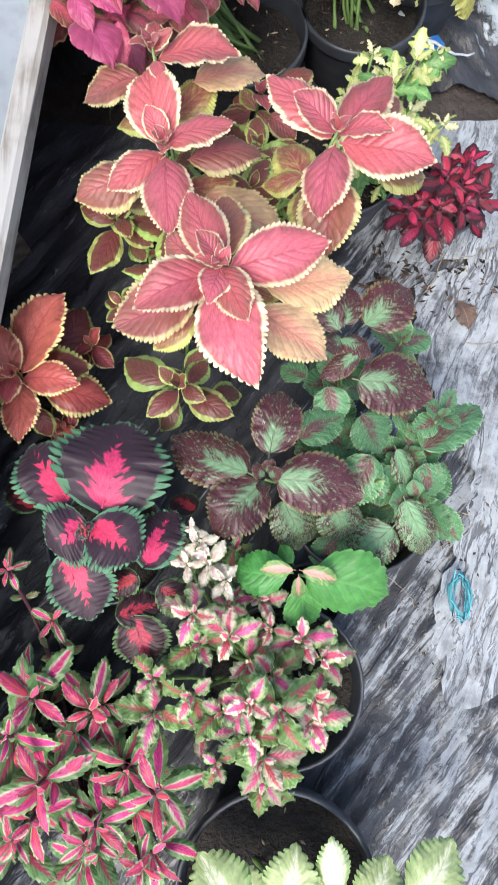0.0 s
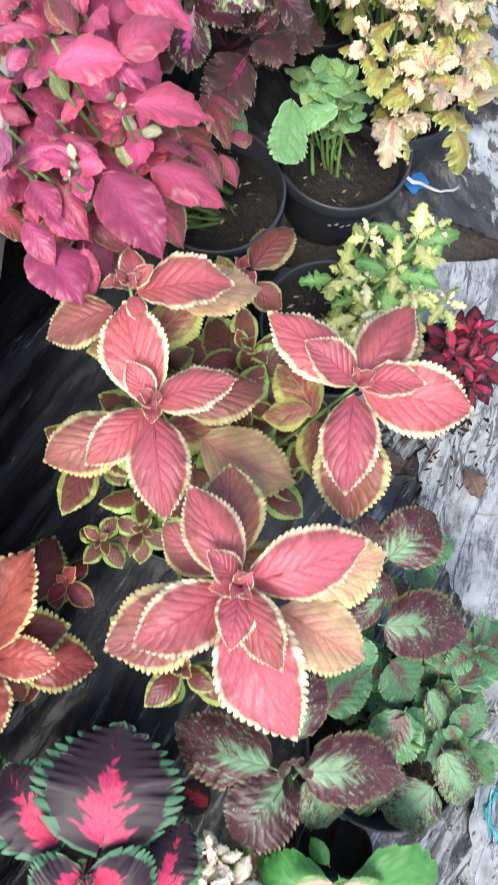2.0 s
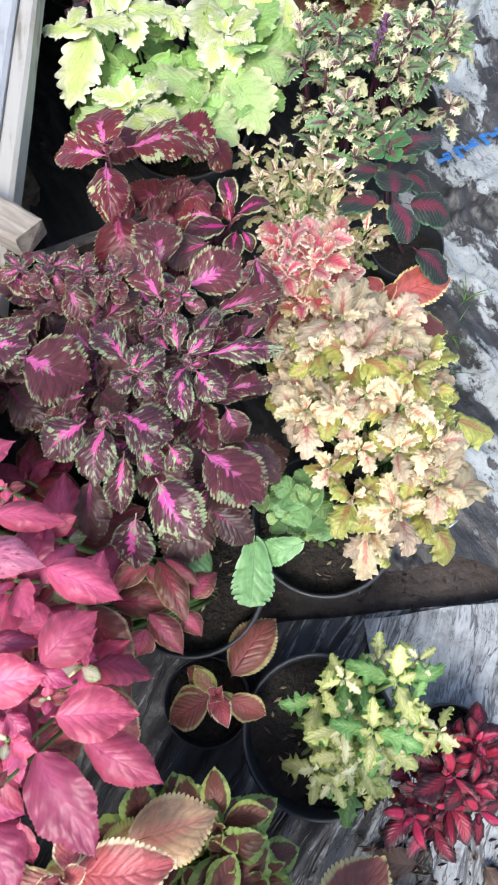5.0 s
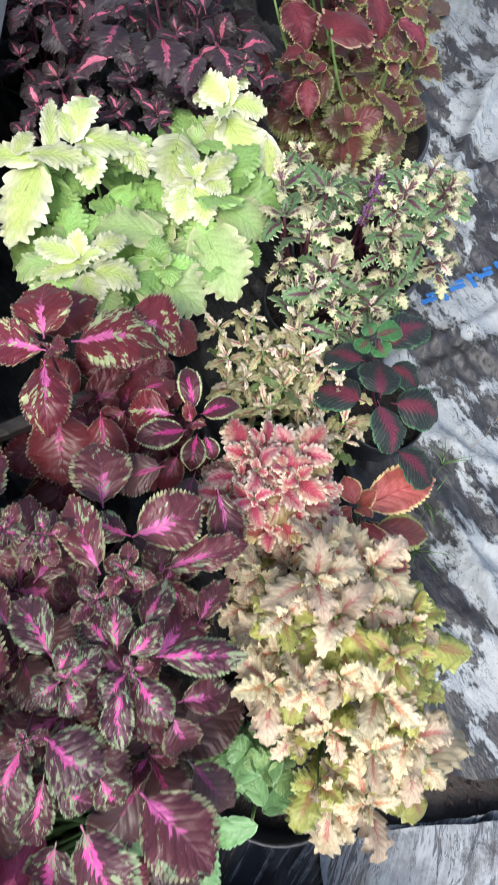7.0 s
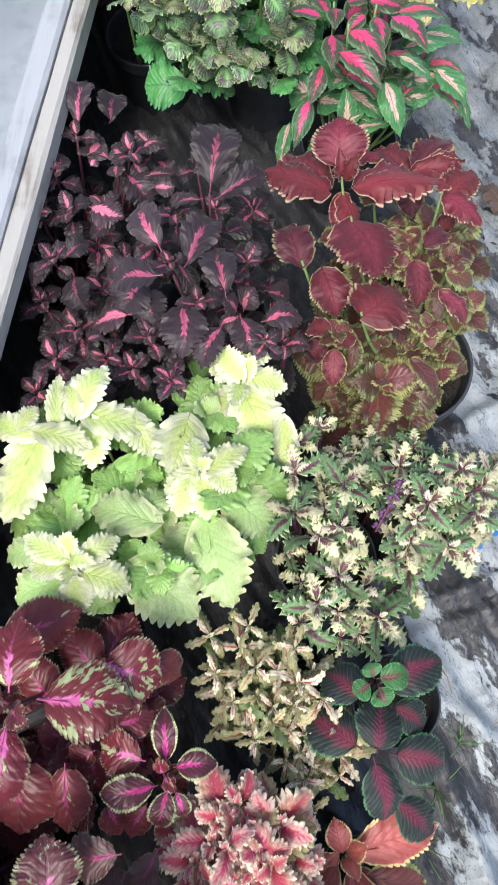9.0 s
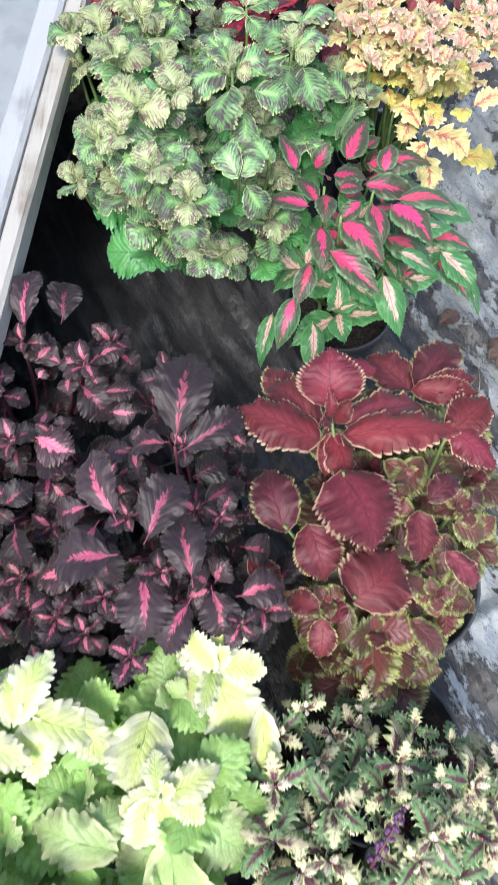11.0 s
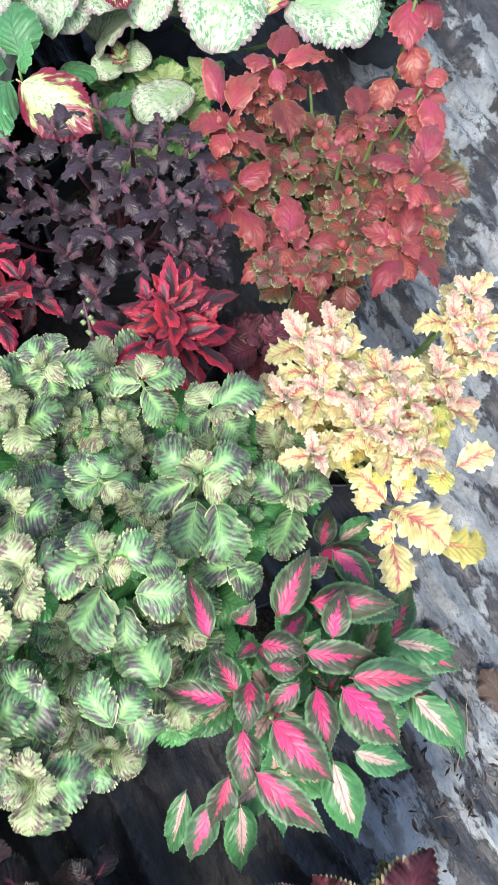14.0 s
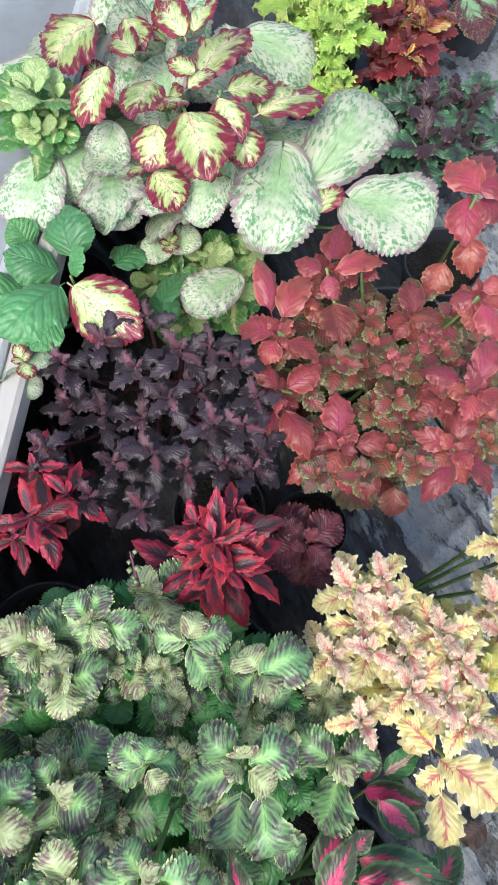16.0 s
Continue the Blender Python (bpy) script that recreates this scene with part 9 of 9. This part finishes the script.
def lettering(text, x, y, z, az, size):
    cu = bpy.data.curves.new("lettering", 'FONT')
    cu.body, cu.size, cu.extrude = text, size, 0.0003
    cu.materials.append(DARK_PRINT)
    ob = new("lettering", cu)
    ob.matrix_basis = pose(x, y, z, 0, 0, az)
    tagged(ob, "small grey printed word on the film", "printing")


lettering("no", 0.497, 1.862, 0.034, -4, 0.016)
lettering("load", 0.484, 1.815, 0.034, -4, 0.016)


def spike(x, y, z, dx, dy, ln, plant, mat, n_=26):
    """A flower spike of small buds on a thin stem, part of a plant."""
    rng = random.Random(int(x * 1000))
    a, b = Vector((x, y, z)) - plant.at, Vector((x + dx * ln, y + dy * ln, z + 0.02)) - plant.at
    st = part("flower_spike", tube_mesh("flower_spike", [a.lerp(b, i / 5) for i in range(6)], 0.0016, 0.0008, STEM_R), plant.root, "thin flower spike")
    verts, faces = [], []
    for i in range(n_):
        p = a.lerp(b, (i + 0.5) / n_)
        t_ = i * 2.4
        q = p + Vector((math.cos(t_), math.sin(t_), 0.5 * math.sin(t_ * 1.7))) * 0.004
        r = 0.0028 * rng.uniform(0.7, 1.2)
        k = len(verts)
        for d in ((1, 0, 0), (0, 1, 0), (-1, 0, 0), (0, -1, 0), (0, 0, 1.4), (0, 0, -1)):
            verts.append(q + Vector(d) * r)
        for e in range(4):
            faces += [(k + e, k + (e + 1) % 4, k + 4), (k + (e + 1) % 4, k + e, k + 5)]
    ob = new("bud", mesh_from("bud", verts, faces, (mat,)))
    ob.parent = st


SPIKE_PURPLE = flat_material("purple_buds", (0.13, 0.05, 0.14))
SPIKE_PALE = flat_material("pale_buds", (0.22, 0.30, 0.14))
spike(*SPIKE_FROM, 0.25, SPIKE_TO[0] - SPIKE_FROM[0], SPIKE_TO[1] - SPIKE_FROM[1], 1.0, mini, SPIKE_PURPLE)
spike(*SPIKE_PALE_AT, 0.325, -0.2, 1.0, 0.025, veined, SPIKE_PALE, 9)


def pot_scrawl(plant):
    """Faint white marker strokes on a pot's front, too blurred to read."""
    verts, faces = [], []
    r, h = plant.r, plant.h
    for i in range(9):
        a0 = radians(-104 + i * 6.2)
        a1 = a0 + radians(3.6)
        z0 = h * (0.56 + 0.03 * math.sin(i * 2.1))
        k = len(verts)
        for a, z in ((a0, z0), (a1, z0 + 0.001), (a1, z0 + 0.006 + 0.002 * math.sin(i)), (a0, z0 + 0.003)):
            rr = r * (0.78 + 0.14 * z / (h * 0.8)) + 0.0012
            verts.append((rr * math.cos(a), rr * math.sin(a), z))
        faces.append((k, k + 1, k + 2, k + 3))
    part("marker_strokes", mesh_from("marker_strokes", verts, faces, (CHALK,), smooth=False), plant.root, "faint white marker strokes")


pot_scrawl(round_green)


# ---- crumbs, debris and grass ----
MULCH = flat_material("dark_mulch", (0.040, 0.028, 0.022), 0.9)
DRY_BITS = flat_material("dry_brown_bits", (0.10, 0.065, 0.05), 0.9)
BLADE = flat_material("grass_green", (0.10, 0.22, 0.06), 0.55)


def crumbs(name, cx, cy, z, rx, ry, n_, size, mats, label, seed, parent=None):
    """A scatter of small broken bits lying flat."""
    rng = random.Random(seed)
    verts, faces, slots = [], [], []
    for i in range(n_):
        a, q = rng.uniform(0, 6.28), math.sqrt(rng.random())
        x, y = cx + rx * q * math.cos(a), cy + ry * q * math.sin(a)
        l, w, h = size * rng.uniform(0.5, 2.2), size * rng.uniform(0.25, 0.7), size * rng.uniform(0.2, 0.5)
        t_ = rng.uniform(0, 3.14)
        ux, uy = math.cos(t_), math.sin(t_)
        k = len(verts)
        for sx, sy, sz in ((-1, 0, 0), (0, -1, 0), (1, 0, 0.3), (0, 1, 0), (0.1, 0.1, 1.6), (0, 0, -0.6)):
            px, py = sx * l * rng.uniform(0.7, 1.1), sy * w
            verts.append((x + px * ux - py * uy, y + px * uy + py * ux, z + (sz + 0.5) * h))
        for e in range(4):
            faces += [(k + e, k + (e + 1) % 4, k + 4), (k + (e + 1) % 4, k + e, k + 5)]
        slots += [rng.randrange(len(mats))] * 8
    me = mesh_from(name, verts, faces, mats, smooth=False)
    me.polygons.foreach_set("material_index", slots)
    ob = new(name, me)
    if parent:
        ob.parent = parent
        tagged(ob, label, kind="stuff")
    else:
        tagged(ob, label, "debris", kind="stuff")


crumbs("mulch_crumbs", 0.25, 0.40, 0.014, 0.10, 0.07, 170, 0.0045, (MULCH, DRY_BITS, SOIL), "dark crumbs of mulch and dry bits on the film", 1)
crumbs("mulch_crumbs", 0.30, 0.67, -0.008, 0.25, 0.03, 90, 0.003, (MULCH, DRY_BITS, GROUND), "crumbs of soil between the films", 2)
crumbs("mulch_crumbs", 0.43, 1.72, 0.024, 0.09, 0.08, 90, 0.0035, (MULCH, DRY_BITS, SOIL), "dry leaf crumbs on the film", 3)
crumbs("mulch_crumbs", 0.23, 0.0, 0.016, 0.10, 0.14, 90, 0.0025, (MULCH, DRY_BITS, STRAW_DRY), "dry crumbs and straw bits on the film", 4)
for seed_, plant in enumerate((lime_fine, round_green, pale_front, mottle, confetti, magenta, burgundy)):
    crumbs("debris", 0, 0, plant.h * 0.76, plant.r * 0.75, plant.r * 0.75, 60, 0.0032, (MULCH, DRY_BITS, STRAW_DRY), "dry bits on the soil", 10 + seed_, plant.root)


def grass_tuft(x, y, z, n_, ln, seed):
    rng = random.Random(seed)
    root = tagged(new("grass_tuft"), "small tuft of green grass beside the film", "grass")
    root.location = (x, y, z)
    for i in range(n_):
        a = rng.uniform(0, 6.28)
        l = ln * rng.uniform(0.6, 1.2)
        pts = [Vector((math.cos(a) * l * 0.7 * t_ ** 1.4, math.sin(a) * l * 0.7 * t_ ** 1.4, l * (t_ - 0.55 * t_ * t_))) for t_ in [k / 6 for k in range(7)]]
        part("blade", tube_mesh("blade", pts, 0.0011, 0.0003, BLADE, 4), root)


grass_tuft(0.375, 1.005, 0.01, 8, 0.06, 1)
grass_tuft(0.352, 0.945, 0.01, 7, 0.05, 2)
grass_tuft(0.405, 1.055, 0.015, 6, 0.05, 3)
grass_tuft(-0.20, 0.66, 0.01, 7, 0.07, 4)
